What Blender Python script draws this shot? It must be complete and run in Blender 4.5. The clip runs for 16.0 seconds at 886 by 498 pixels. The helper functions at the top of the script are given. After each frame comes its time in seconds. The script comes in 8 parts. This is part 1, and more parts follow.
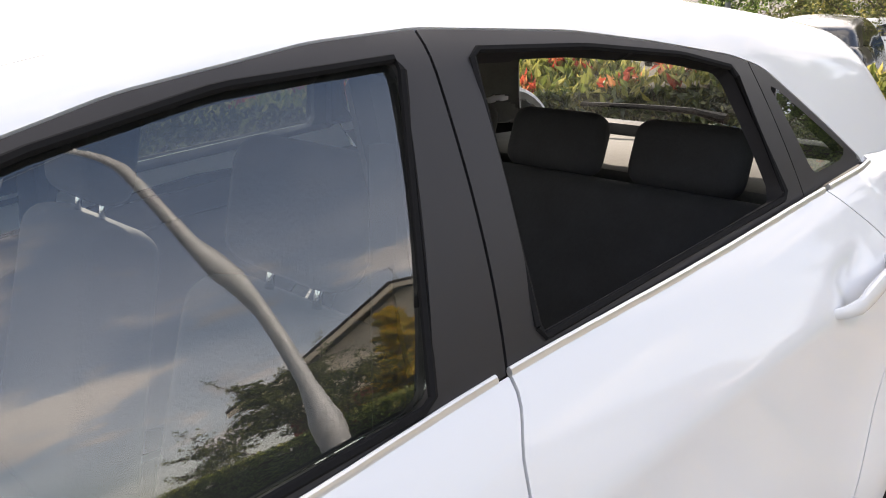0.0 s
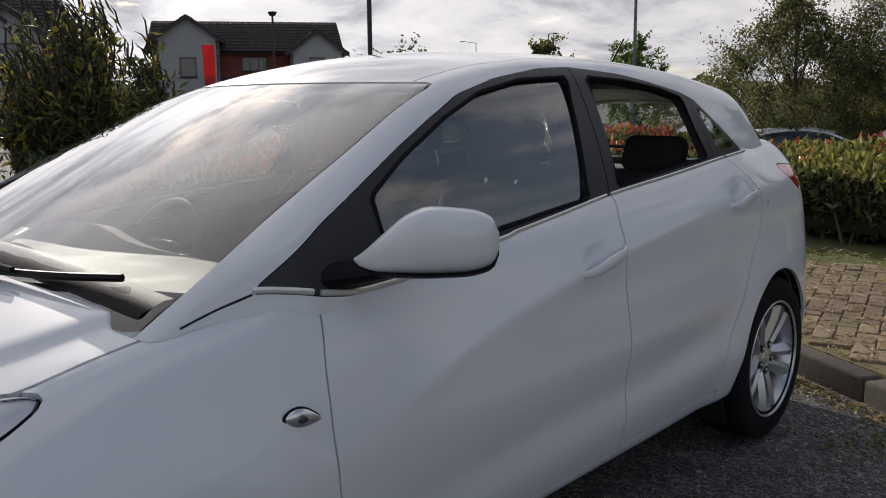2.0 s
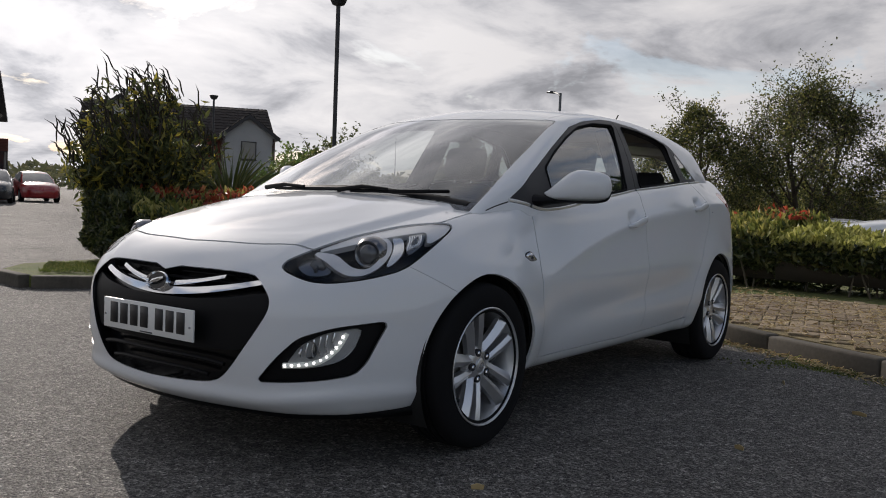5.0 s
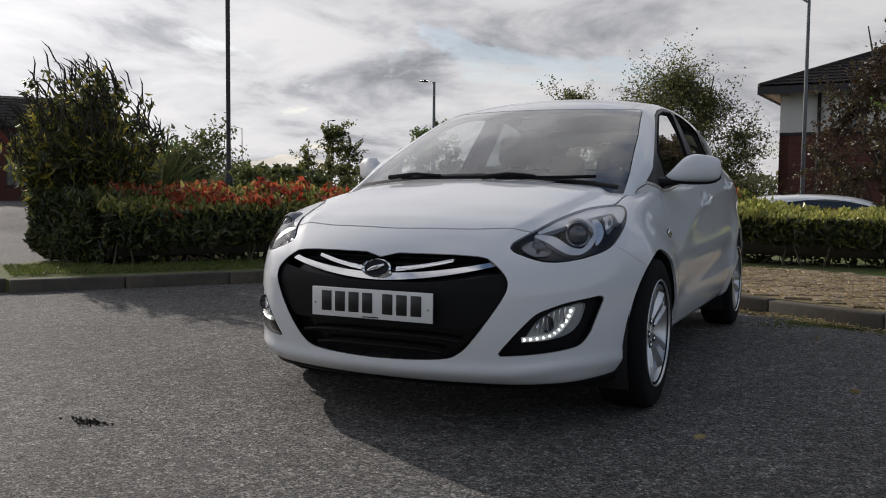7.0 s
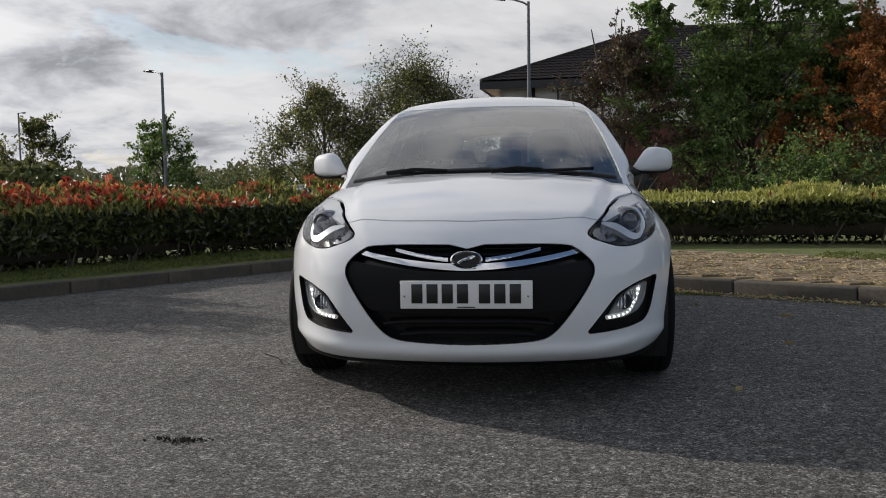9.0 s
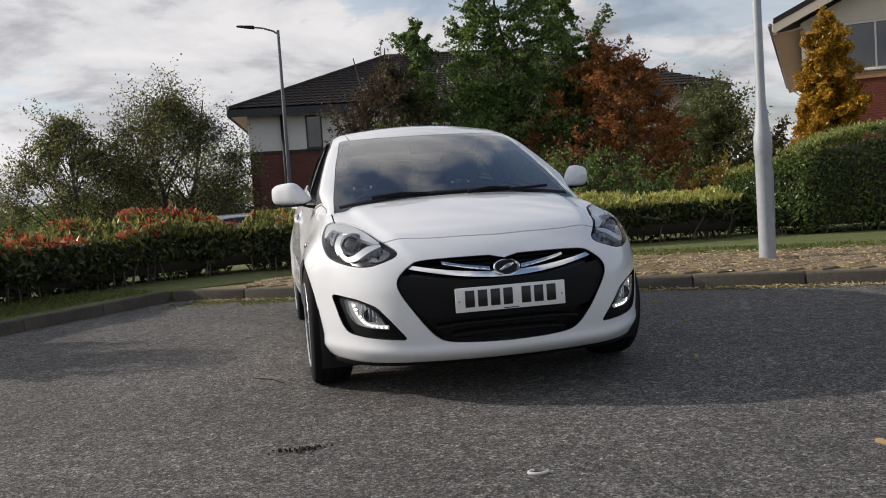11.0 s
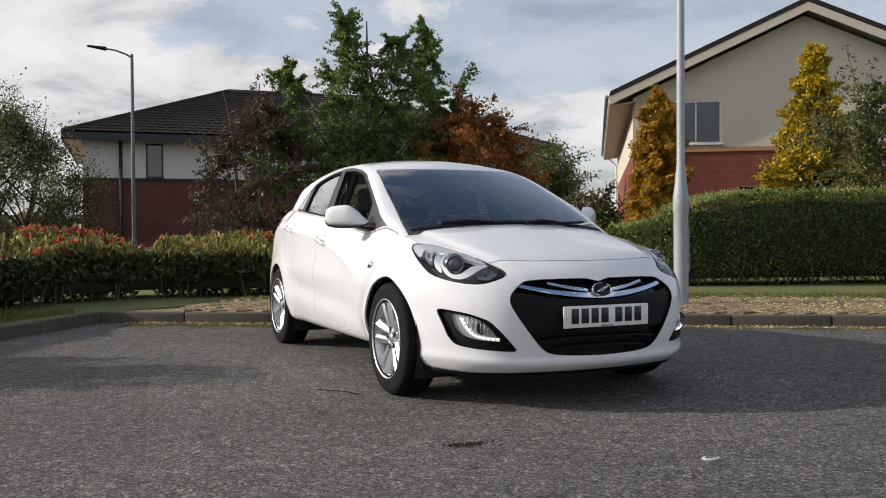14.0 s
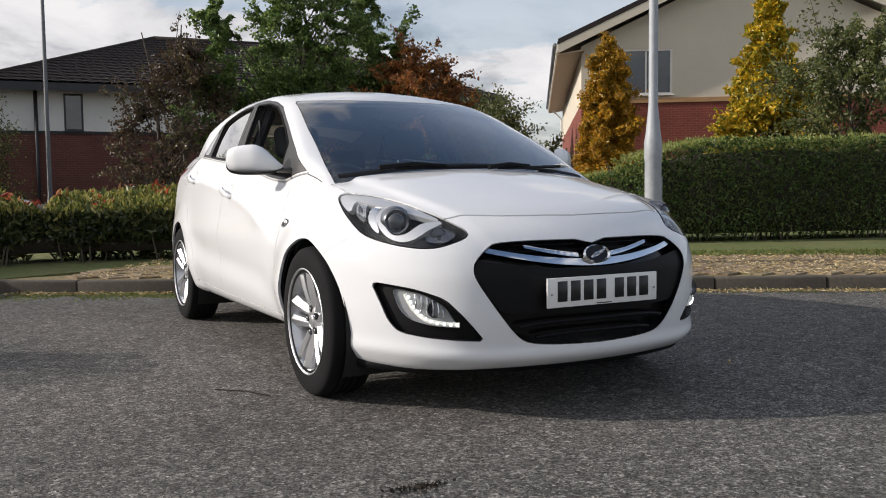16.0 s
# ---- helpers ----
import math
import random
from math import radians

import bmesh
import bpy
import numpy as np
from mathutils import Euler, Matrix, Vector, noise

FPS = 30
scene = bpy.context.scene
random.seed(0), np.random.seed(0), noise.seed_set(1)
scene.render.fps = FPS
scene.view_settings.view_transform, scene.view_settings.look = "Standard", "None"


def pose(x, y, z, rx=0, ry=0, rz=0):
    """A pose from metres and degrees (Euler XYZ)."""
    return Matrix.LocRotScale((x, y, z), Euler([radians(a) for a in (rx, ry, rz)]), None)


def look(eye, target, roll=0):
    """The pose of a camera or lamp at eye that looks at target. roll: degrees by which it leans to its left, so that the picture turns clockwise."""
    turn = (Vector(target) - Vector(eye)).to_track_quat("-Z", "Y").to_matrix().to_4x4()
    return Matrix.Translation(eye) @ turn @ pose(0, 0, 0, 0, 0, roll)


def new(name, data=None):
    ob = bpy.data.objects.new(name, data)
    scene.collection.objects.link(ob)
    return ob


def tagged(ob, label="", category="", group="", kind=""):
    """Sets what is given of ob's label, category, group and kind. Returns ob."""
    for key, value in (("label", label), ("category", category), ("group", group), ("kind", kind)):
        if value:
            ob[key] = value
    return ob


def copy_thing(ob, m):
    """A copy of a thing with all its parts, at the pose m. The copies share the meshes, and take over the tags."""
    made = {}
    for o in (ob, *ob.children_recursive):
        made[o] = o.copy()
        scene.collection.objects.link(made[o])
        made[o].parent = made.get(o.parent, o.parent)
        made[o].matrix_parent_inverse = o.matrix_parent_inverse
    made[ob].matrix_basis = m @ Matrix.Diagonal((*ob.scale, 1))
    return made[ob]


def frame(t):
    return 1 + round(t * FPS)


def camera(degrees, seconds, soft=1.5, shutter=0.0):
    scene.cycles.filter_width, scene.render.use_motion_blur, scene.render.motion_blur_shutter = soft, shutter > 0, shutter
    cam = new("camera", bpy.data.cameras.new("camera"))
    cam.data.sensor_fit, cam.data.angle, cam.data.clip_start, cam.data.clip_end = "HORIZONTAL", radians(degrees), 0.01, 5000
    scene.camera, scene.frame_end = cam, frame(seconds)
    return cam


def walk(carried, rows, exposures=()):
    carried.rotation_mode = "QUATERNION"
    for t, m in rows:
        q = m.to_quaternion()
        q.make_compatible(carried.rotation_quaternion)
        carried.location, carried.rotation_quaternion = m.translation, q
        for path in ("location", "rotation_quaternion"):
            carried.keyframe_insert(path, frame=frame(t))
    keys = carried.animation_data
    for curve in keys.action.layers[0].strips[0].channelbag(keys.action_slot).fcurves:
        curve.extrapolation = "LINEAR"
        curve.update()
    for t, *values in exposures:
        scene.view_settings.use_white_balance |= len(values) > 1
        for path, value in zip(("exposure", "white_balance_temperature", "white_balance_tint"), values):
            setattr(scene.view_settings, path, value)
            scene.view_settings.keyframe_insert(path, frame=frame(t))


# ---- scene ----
cam = camera(53.0, 16.0, 1.0)
PATH = [
    (0, (0.373, 1.374, 1.447), (-0.915, -0.048, 0.879), -1.6),
    (0.5, (0.794, 1.562, 1.460), (-0.544, 0.166, 0.949), -1.3),
    (1, (1.172, 1.829, 1.419), (-0.210, 0.461, 0.950), -1.5),
    (1.5, (1.530, 1.958, 1.381), (0.102, 0.617, 0.977), -1.0),
    (2, (1.969, 2.110, 1.301), (0.501, 0.792, 0.973), -0.5),
    (2.5, (2.364, 2.311, 1.204), (0.849, 1.027, 0.970), -0.8),
    (3, (2.733, 2.423, 1.130), (1.194, 1.157, 0.955), 1.0),
    (3.5, (3.129, 2.532, 1.092), (1.556, 1.308, 0.929), 0.8),
    (4, (3.481, 2.703, 1.035), (1.882, 1.511, 0.883), 0.7),
    (4.5, (3.782, 2.765, 0.984), (2.172, 1.585, 0.855), 1.6),
    (5, (4.139, 2.701, 0.950), (2.523, 1.529, 0.834), 2.2),
    (5.2, (4.228, 2.647, 0.936), (2.601, 1.490, 0.819), 2.4),
    (7.3, (5.147, 1.475, 0.903), (3.310, 0.693, 0.774), -0.1),
    (7.5, (5.193, 1.339, 0.900), (3.330, 0.622, 0.775), -0.5),
    (8, (5.381, 1.013, 0.913), (3.464, 0.454, 0.798), -0.7),
    (8.5, (5.505, 0.657, 0.883), (3.552, 0.248, 0.755), -0.6),
    (9, (5.641, 0.307, 0.922), (3.660, 0.080, 0.770), -0.9),
    (9.2, (5.728, 0.176, 0.941), (3.738, 0.050, 0.784), -1.2),
    (11.3, (6.103, -1.310, 0.971), (4.156, -0.873, 0.845), -4.4),
    (11.5, (6.093, -1.458, 0.979), (4.153, -0.990, 0.850), -4.7),
    (12, (6.102, -1.816, 0.995), (4.196, -1.216, 0.908), -4.1),
    (12.5, (6.152, -2.171, 1.008), (4.264, -1.514, 0.943), -3.8),
    (13, (6.063, -2.405, 0.994), (4.195, -1.692, 0.939), -4.0),
    (13.5, (6.047, -2.546, 0.964), (4.202, -1.775, 0.917), -1.7),
    (14, (6.025, -2.653, 0.905), (4.202, -1.829, 0.871), -0.4),
    (14.5, (6.018, -2.672, 0.888), (4.216, -1.806, 0.853), 0.7),
    (15, (5.396, -2.388, 0.893), (3.617, -1.477, 0.834), 0.7),
    (15.5, (5.092, -2.228, 0.881), (3.329, -1.292, 0.758), -0.2),
    (16, (4.882, -2.116, 0.863), (3.120, -1.179, 0.730), -0.7),
]
EXPOSURES = [(0.0, 1.8, 7200, 17), (0.25, 1.5, 7100, 17), (0.5, 1.18, 6950, 16), (0.75, 0.98, 6720, 16), (1.0, 0.64, 6620, 15), (1.5, 0.18, 6470, 15), (2.5, -0.18, 6500, 14), (5.0, -0.18, 6470, 14), (9.0, -0.04, 6350, 12), (11.5, 0.17, 6450, 13), (14.0, 0.22, 6450, 13), (16.0, 0.27, 6450, 13)]
walk(cam, [(t, look(eye, target, roll)) for t, eye, target, roll in PATH], EXPOSURES)

# ---- sky and sun ----
SUN = Vector((-0.98, -2.04, 0.98)).normalized()
lamp = bpy.data.lights.new("sun", "SUN")
lamp.energy, lamp.angle, lamp.color = 3.6, radians(0.6), (1.0, 0.92, 0.81)
sun_ob = new("sun", lamp)
sun_ob.matrix_world = look(SUN * 40, (0, 0, 0))

world = bpy.data.worlds.new("sky")
scene.world = world
world.use_nodes = True
wt = world.node_tree
wn, wl = wt.nodes, wt.links
wn.clear()


def wmath(op, a, b=None, clamp=False):
    n = wn.new("ShaderNodeMath")
    n.operation, n.use_clamp = op, clamp
    for i, v in enumerate((a, b)):
        if v is None:
            continue
        if isinstance(v, (int, float)):
            n.inputs[i].default_value = v
        else:
            wl.new(v, n.inputs[i])
    return n.outputs[0]


coord = wn.new("ShaderNodeTexCoord").outputs["Generated"]
split = wn.new("ShaderNodeSeparateXYZ")
wl.new(coord, split.inputs[0])
height = wmath("ADD", wmath("MAXIMUM", split.outputs[2], 0.0), 0.22)
flat = wn.new("ShaderNodeCombineXYZ")
wl.new(wmath("DIVIDE", split.outputs[0], height), flat.inputs[0])
wl.new(wmath("DIVIDE", split.outputs[1], height), flat.inputs[1])


def cloud_noise(scale, detail, rough, offset, warp=0.0):
    n = wn.new("ShaderNodeTexNoise")
    n.inputs["Scale"].default_value, n.inputs["Detail"].default_value = scale, detail
    n.inputs["Roughness"].default_value, n.inputs["Distortion"].default_value = rough, warp
    add = wn.new("ShaderNodeVectorMath")
    add.operation = "ADD"
    add.inputs[1].default_value = offset
    wl.new(flat.outputs[0], add.inputs[0])
    wl.new(add.outputs[0], n.inputs["Vector"])
    return n.outputs["Fac"]


def wramp(fac, *stops):
    n = wn.new("ShaderNodeValToRGB")
    while len(n.color_ramp.elements) < len(stops):
        n.color_ramp.elements.new(0.5)
    for e, (p, c) in zip(n.color_ramp.elements, stops):
        e.position, e.color = p, (*c, 1)
    wl.new(fac, n.inputs[0])
    return n.outputs[0]


air = wn.new("ShaderNodeTexSky")
air.sky_type, air.sun_disc = "NISHITA", False
air.sun_elevation, air.sun_rotation = math.asin(SUN.z), math.atan2(SUN.x, SUN.y)
air_bg = wn.new("ShaderNodeBackground")
air_bg.inputs[1].default_value = 0.115
wl.new(air.outputs[0], air_bg.inputs[0])
shade = wramp(cloud_noise(2.1, 8.0, 0.58, (3.1, 1.7, 0.4), 0.3), (0.33, (0.40, 0.41, 0.43)), (0.42, (0.62, 0.63, 0.65)), (0.5, (0.85, 0.85, 0.85)), (0.62, (1.0, 0.99, 0.97)))
toward = wn.new("ShaderNodeVectorMath")
toward.operation = "DOT_PRODUCT"
toward.inputs[1].default_value = SUN
wl.new(coord, toward.inputs[0])
sun_lobe = wmath("POWER", wmath("MAXIMUM", toward.outputs["Value"], 0.0), 26.0)
near_sun = wmath("POWER", wmath("MAXIMUM", toward.outputs["Value"], 0.0), 5.0)
glow = wmath("ADD", wmath("ADD", wmath("MULTIPLY", near_sun, 0.40), wmath("MULTIPLY", sun_lobe, 0.45)), 0.74)
cloud_bg = wn.new("ShaderNodeBackground")
wl.new(shade, cloud_bg.inputs[0])
wl.new(glow, cloud_bg.inputs[1])
thick = wmath("ADD", cloud_noise(1.6, 9.0, 0.6, (7.3, 2.2, 1.1), 0.3), wmath("SUBTRACT", wmath("MULTIPLY", toward.outputs["Value"], 0.11), wmath("MULTIPLY", split.outputs[2], 0.11)))
cover = wramp(thick, (0.40, (0, 0, 0)), (0.50, (1, 1, 1)))
low = wmath("SUBTRACT", 1.0, wmath("MULTIPLY", split.outputs[2], 6.5), True)
veil = wmath("SUBTRACT", 0.62, wmath("MULTIPLY", split.outputs[2], 0.9), True)   # thinner cloud overhead
cover = wmath("MAXIMUM", wmath("MAXIMUM", cover, veil), low)
mix = wn.new("ShaderNodeMixShader")
wl.new(cover, mix.inputs[0])
wl.new(air_bg.outputs[0], mix.inputs[1])
wl.new(cloud_bg.outputs[0], mix.inputs[2])
wl.new(mix.outputs[0], wn.new("ShaderNodeOutputWorld").inputs[0])

# ---- materials ----
class Mat:
    """A node material, written a line at a time."""
    def __init__(self, name):
        self.m = bpy.data.materials.new(name)
        self.m.use_nodes = True
        self.t = self.m.node_tree
        self.bsdf = self.t.nodes["Principled BSDF"]
        self.out = self.t.nodes["Material Output"]

    def node(self, kind):
        return self.t.nodes.new(kind)

    def link(self, a, b):
        self.t.links.new(a, b)

    def set(self, **values):
        for key, value in values.items():
            s = self.bsdf.inputs[key.replace("_", " ").title().replace("Ior", "IOR")]
            if isinstance(value, bpy.types.NodeSocket):
                self.link(value, s)
            else:
                s.default_value = (*value, 1) if isinstance(value, tuple) and len(value) == 3 else value
        return self

    def coord(self, kind="Object", scale=(1, 1, 1)):
        m = self.node("ShaderNodeMapping")
        m.inputs["Scale"].default_value = scale
        if kind == "World":
            self.link(self.node("ShaderNodeNewGeometry").outputs["Position"], m.inputs[0])
        else:
            self.link(self.node("ShaderNodeTexCoord").outputs[kind], m.inputs[0])
        return m.outputs[0]

    def noise(self, scale, detail=4.0, rough=0.55, at=None, warp=0.0):
        n = self.node("ShaderNodeTexNoise")
        n.inputs["Scale"].default_value, n.inputs["Detail"].default_value = scale, detail
        n.inputs["Roughness"].default_value, n.inputs["Distortion"].default_value = rough, warp
        self.link(at if at is not None else self.coord(), n.inputs["Vector"])
        return n.outputs["Fac"]

    def voronoi(self, scale, at=None, feature="F1", out="Distance"):
        n = self.node("ShaderNodeTexVoronoi")
        n.feature = feature
        n.inputs["Scale"].default_value = scale
        self.link(at if at is not None else self.coord(), n.inputs["Vector"])
        return n.outputs[out]

    def ramp(self, fac, *stops):
        n = self.node("ShaderNodeValToRGB")
        while len(n.color_ramp.elements) < len(stops):
            n.color_ramp.elements.new(0.5)
        for e, (p, c) in zip(n.color_ramp.elements, stops):
            e.position, e.color = p, ((*c, 1) if isinstance(c, tuple) else (c, c, c, 1))
        self.link(fac, n.inputs[0])
        return n.outputs[0]

    def mix(self, fac, a, b, kind="MIX"):
        n = self.node("ShaderNodeMix")
        n.data_type, n.blend_type = "RGBA", kind
        for s, v in ((n.inputs[0], fac), (n.inputs[6], a), (n.inputs[7], b)):
            if isinstance(v, bpy.types.NodeSocket):
                self.link(v, s)
            elif isinstance(v, tuple):
                s.default_value = (*v, 1)
            else:
                s.default_value = v
        return n.outputs[2]

    def math(self, op, a, b):
        n = self.node("ShaderNodeMath")
        n.operation = op
        for s, v in zip(n.inputs, (a, b)):
            if isinstance(v, bpy.types.NodeSocket):
                self.link(v, s)
            else:
                s.default_value = v
        return n.outputs[0]

    def bump(self, height, strength=0.3, distance=0.01):
        n = self.node("ShaderNodeBump")
        n.inputs["Strength"].default_value, n.inputs["Distance"].default_value = strength, distance
        self.link(height, n.inputs["Height"])
        self.link(n.outputs[0], self.bsdf.inputs["Normal"])
        return self

    def random(self, island=False):
        if island:
            return self.node("ShaderNodeNewGeometry").outputs["Random Per Island"]
        return self.node("ShaderNodeObjectInfo").outputs["Random"]


def plain(name, color, rough=0.5, metal=0.0, spread=0.08, scale=30.0, bump=0.0, coat=0.0, island=False, **more):
    """A surface with a fine and a broad variation of colour and gloss."""
    m = Mat(name)
    broad, fine = m.noise(scale * 0.1, 3), m.noise(scale, 5)
    both = m.math("ADD", m.math("MULTIPLY", broad, 0.6), m.math("MULTIPLY", fine, 0.4))
    lo, hi = tuple(c * (1 - spread) for c in color), tuple(min(1, c * (1 + spread)) for c in color)
    m.set(base_color=m.ramp(both, (0.3, lo), (0.7, hi)), metallic=metal, roughness=m.ramp(both, (0.3, max(0.02, rough * 0.9)), (0.7, min(1, rough * 1.12))))
    if coat:
        m.set(coat_weight=coat, coat_roughness=0.05)
    if bump:
        m.bump(fine, bump, 0.004)
    for key, value in more.items():
        m.set(**{key: value})
    return m.m


def glass(name, tint, ior=1.5, rough=0.0, film=0.0, gain=1.6, dust=0.0):
    """A clear pane: what is behind shows through its tint, and its face mirrors more the flatter it is seen."""
    m = Mat(name)
    clear, gloss, mix = m.node("ShaderNodeBsdfTransparent"), m.node("ShaderNodeBsdfGlossy"), m.node("ShaderNodeMixShader")
    clear.inputs[0].default_value = (*tint, 1)
    gloss.inputs["Roughness"].default_value = rough
    face = m.node("ShaderNodeLayerWeight")
    face.inputs[0].default_value = 0.5
    f0 = ((ior - 1) / (ior + 1)) ** 2
    grazing = m.math("ADD", m.math("MULTIPLY", m.math("POWER", face.outputs["Facing"], 4.2), 1 - f0), f0)
    m.link(m.math("ADD", m.math("MULTIPLY", grazing, gain), film), mix.inputs[0])
    m.link(clear.outputs[0], mix.inputs[1])
    m.link(gloss.outputs[0], mix.inputs[2])
    if dust:
        # a thin film of dust, which catches the light from both sides
        near, far = m.node("ShaderNodeBsdfDiffuse"), m.node("ShaderNodeBsdfTranslucent")
        both, film_mix = m.node("ShaderNodeMixShader"), m.node("ShaderNodeMixShader")
        for n in (near, far):
            n.inputs[0].default_value = (0.8, 0.78, 0.74, 1)
        m.link(near.outputs[0], both.inputs[1])
        m.link(far.outputs[0], both.inputs[2])
        patch = m.noise(2.2, 5, 0.6, m.coord("World"), 0.6)
        m.link(m.ramp(patch, (0.3, dust * 0.5), (0.7, dust * 1.5)), film_mix.inputs[0])
        m.link(mix.outputs[0], film_mix.inputs[1])
        m.link(both.outputs[0], film_mix.inputs[2])
        mix = film_mix
    m.link(mix.outputs[0], m.out.inputs[0])
    return m.m


def emitter(name, color, strength):
    m = Mat(name)
    m.set(base_color=color, emission_color=color, emission_strength=strength)
    return m.m


M_PAINT = plain("white car paint", (0.745, 0.76, 0.78), 0.5, coat=1.0, spread=0.015, scale=3.0, specular_ior_level=0.04, coat_ior=1.55)
M_TRIM = plain("black plastic trim", (0.006, 0.006, 0.007), 0.5, spread=0.15, scale=60, bump=0.05, specular_ior_level=0.16)
M_SATIN = plain("satin black window frame", (0.026, 0.025, 0.027), 0.42, spread=0.08, specular_ior_level=0.35)
M_GLOSSBLACK = plain("gloss black plastic", (0.005, 0.005, 0.006), 0.16, spread=0.1, specular_ior_level=0.3)
M_RUBBER = plain("tyre rubber", (0.009, 0.009, 0.010), 0.9, spread=0.25, scale=40, bump=0.2, specular_ior_level=0.18)
M_ALLOY = plain("silver alloy", (0.68, 0.69, 0.71), 0.32, metal=0.8, spread=0.05, scale=20, coat=0.5)
M_DARK_AND_SHADED_ALLOY = plain("dark alloy and barrel shade", (0.28, 0.28, 0.29), 0.4, metal=0.8, spread=0.1)
M_CHROME = plain("chrome", (0.80, 0.81, 0.83), 0.08, metal=1.0, spread=0.03)
M_DISC = plain("brake disc steel", (0.32, 0.31, 0.30), 0.38, metal=0.9, spread=0.15)
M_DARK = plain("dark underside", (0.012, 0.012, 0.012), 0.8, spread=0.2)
M_WHITEPLATE = plain("reflective white plate", (0.78, 0.78, 0.76), 0.35, spread=0.02)
M_BLACKINK = plain("black plate characters", (0.012, 0.012, 0.013), 0.4)
M_SCREEN = glass("windscreen glass", (0.72, 0.77, 0.74), film=0.02, gain=2.1, dust=0.004)
M_SIDEGLASS = glass("side window glass", (0.66, 0.72, 0.70), film=0.10, gain=1.9, dust=0.010)
M_BACKGLASS = glass("rear window glass", (0.86, 0.90, 0.88), film=0.02, gain=1.6, dust=0.006)
M_LENS = glass("clear lamp lens", (0.93, 0.94, 0.95), ior=1.45, gain=0.9)
M_BULBGLASS = plain("projector lens glass", (0.06, 0.065, 0.075), 0.05, coat=1.0, spread=0.05, metallic=0.3)
M_REDLAMP = plain("red lamp lens", (0.42, 0.015, 0.012), 0.1, coat=1.0)
M_FOGBOWL = plain("pale silvered bowl", (0.40, 0.41, 0.42), 0.3, metal=0.35, spread=0.15, scale=40)
M_LED = emitter("daytime running light", (1.0, 0.98, 0.93), 3.0)
M_LEDSTRIP = emitter("lit light guide", (0.80, 0.82, 0.76), 0.16)
M_REFLECTOR = plain("silvered reflector", (0.78, 0.79, 0.81), 0.22, metal=0.85, spread=0.05)
M_BEZEL = plain("satin silver bezel", (0.66, 0.67, 0.69), 0.34, metal=0.45, spread=0.05, coat=0.4)
M_LAMPGREY = plain("grey lamp housing", (0.022, 0.022, 0.025), 0.3, spread=0.1)
M_LAMPSHELL = plain("silvered lamp shell", (0.20, 0.205, 0.22), 0.22, metal=0.8, spread=0.3, scale=20)
M_SEAT = plain("charcoal seat cloth", (0.045, 0.046, 0.05), 0.9, spread=0.25, scale=120, bump=0.3)
M_DASH = plain("dashboard plastic", (0.035, 0.036, 0.04), 0.6, spread=0.15, scale=90, bump=0.15)
M_HEADLINER = plain("pale headliner cloth", (0.42, 0.40, 0.37), 0.9, spread=0.08, scale=150, bump=0.1)
M_PARCEL = plain("grey parcel shelf felt", (0.14, 0.14, 0.13), 0.9, spread=0.2, scale=100, bump=0.2)
M_STRIP = plain("satin bright strip", (0.80, 0.80, 0.79), 0.3, metal=0.6, spread=0.04)
# ---- the shape of the car: smooth curves, x forward, y to its left, z up ----
def curve(*pts):
    """A smooth function through (place, value) pairs."""
    xs = np.array([p[0] for p in pts], float)
    ys = np.array([p[1] for p in pts], float)
    order = np.argsort(xs)
    xs, ys = xs[order], ys[order]
    d = np.diff(ys) / np.diff(xs)
    m = np.empty_like(ys)
    m[1:-1] = np.where(d[:-1] * d[1:] > 0, 2 * d[:-1] * d[1:] / (d[:-1] + d[1:] + 1e-12), 0)
    m[0], m[-1] = d[0], d[-1]

    def at(x):
        x = np.asarray(x, float)
        i = np.clip(np.searchsorted(xs, x) - 1, 0, len(xs) - 2)
        h = xs[i + 1] - xs[i]
        t = (x - xs[i]) / h
        tc = np.clip(t, 0, 1)
        v = (1 + 2 * tc) * (1 - tc) ** 2 * ys[i] + tc * (1 - tc) ** 2 * h * m[i] + tc * tc * (3 - 2 * tc) * ys[i + 1] + tc * tc * (tc - 1) * h * m[i + 1]
        return v + np.where(t < 0, t * h * m[i], 0) + np.where(t > 1, (t - 1) * h * m[i + 1], 0)
    return at


def smax(a, b, k):
    return np.maximum(a, b) + np.maximum(k - np.abs(a - b), 0) ** 2 / (4 * k)


def step(a, b, x):
    t = np.clip((x - a) / (b - a), 0, 1)
    return t * t * (3 - 2 * t)


WHEEL_X, WHEEL_R = 1.325, 0.316
side_profile = curve((0.12, 0.70), (0.2, 0.765), (0.28, 0.82), (0.45, 0.862), (0.6, 0.862), (0.7, 0.846), (0.8, 0.818), (0.88, 0.786), (0.95, 0.75), (1.01, 0.712), (1.1, 0.66), (1.3, 0.55))
bonnet_line = curve((2.25, 0.56), (2.16, 0.665), (2.03, 0.757), (1.8, 0.838), (1.5, 0.91), (1.25, 0.957), (1.0, 0.985), (0.5, 1.03))
nose_line = curve((0.05, 2.06), (0.2, 2.135), (0.27, 2.17), (0.42, 2.19), (0.53, 2.185), (0.62, 2.16), (0.68, 2.125), (0.76, 2.06), (0.9, 1.92))
tail_line = curve((0.1, 1.98), (0.3, 2.08), (0.5, 2.105), (0.75, 2.085), (0.9, 2.05), (1.0, 2.01), (1.1, 1.95), (1.35, 1.78))
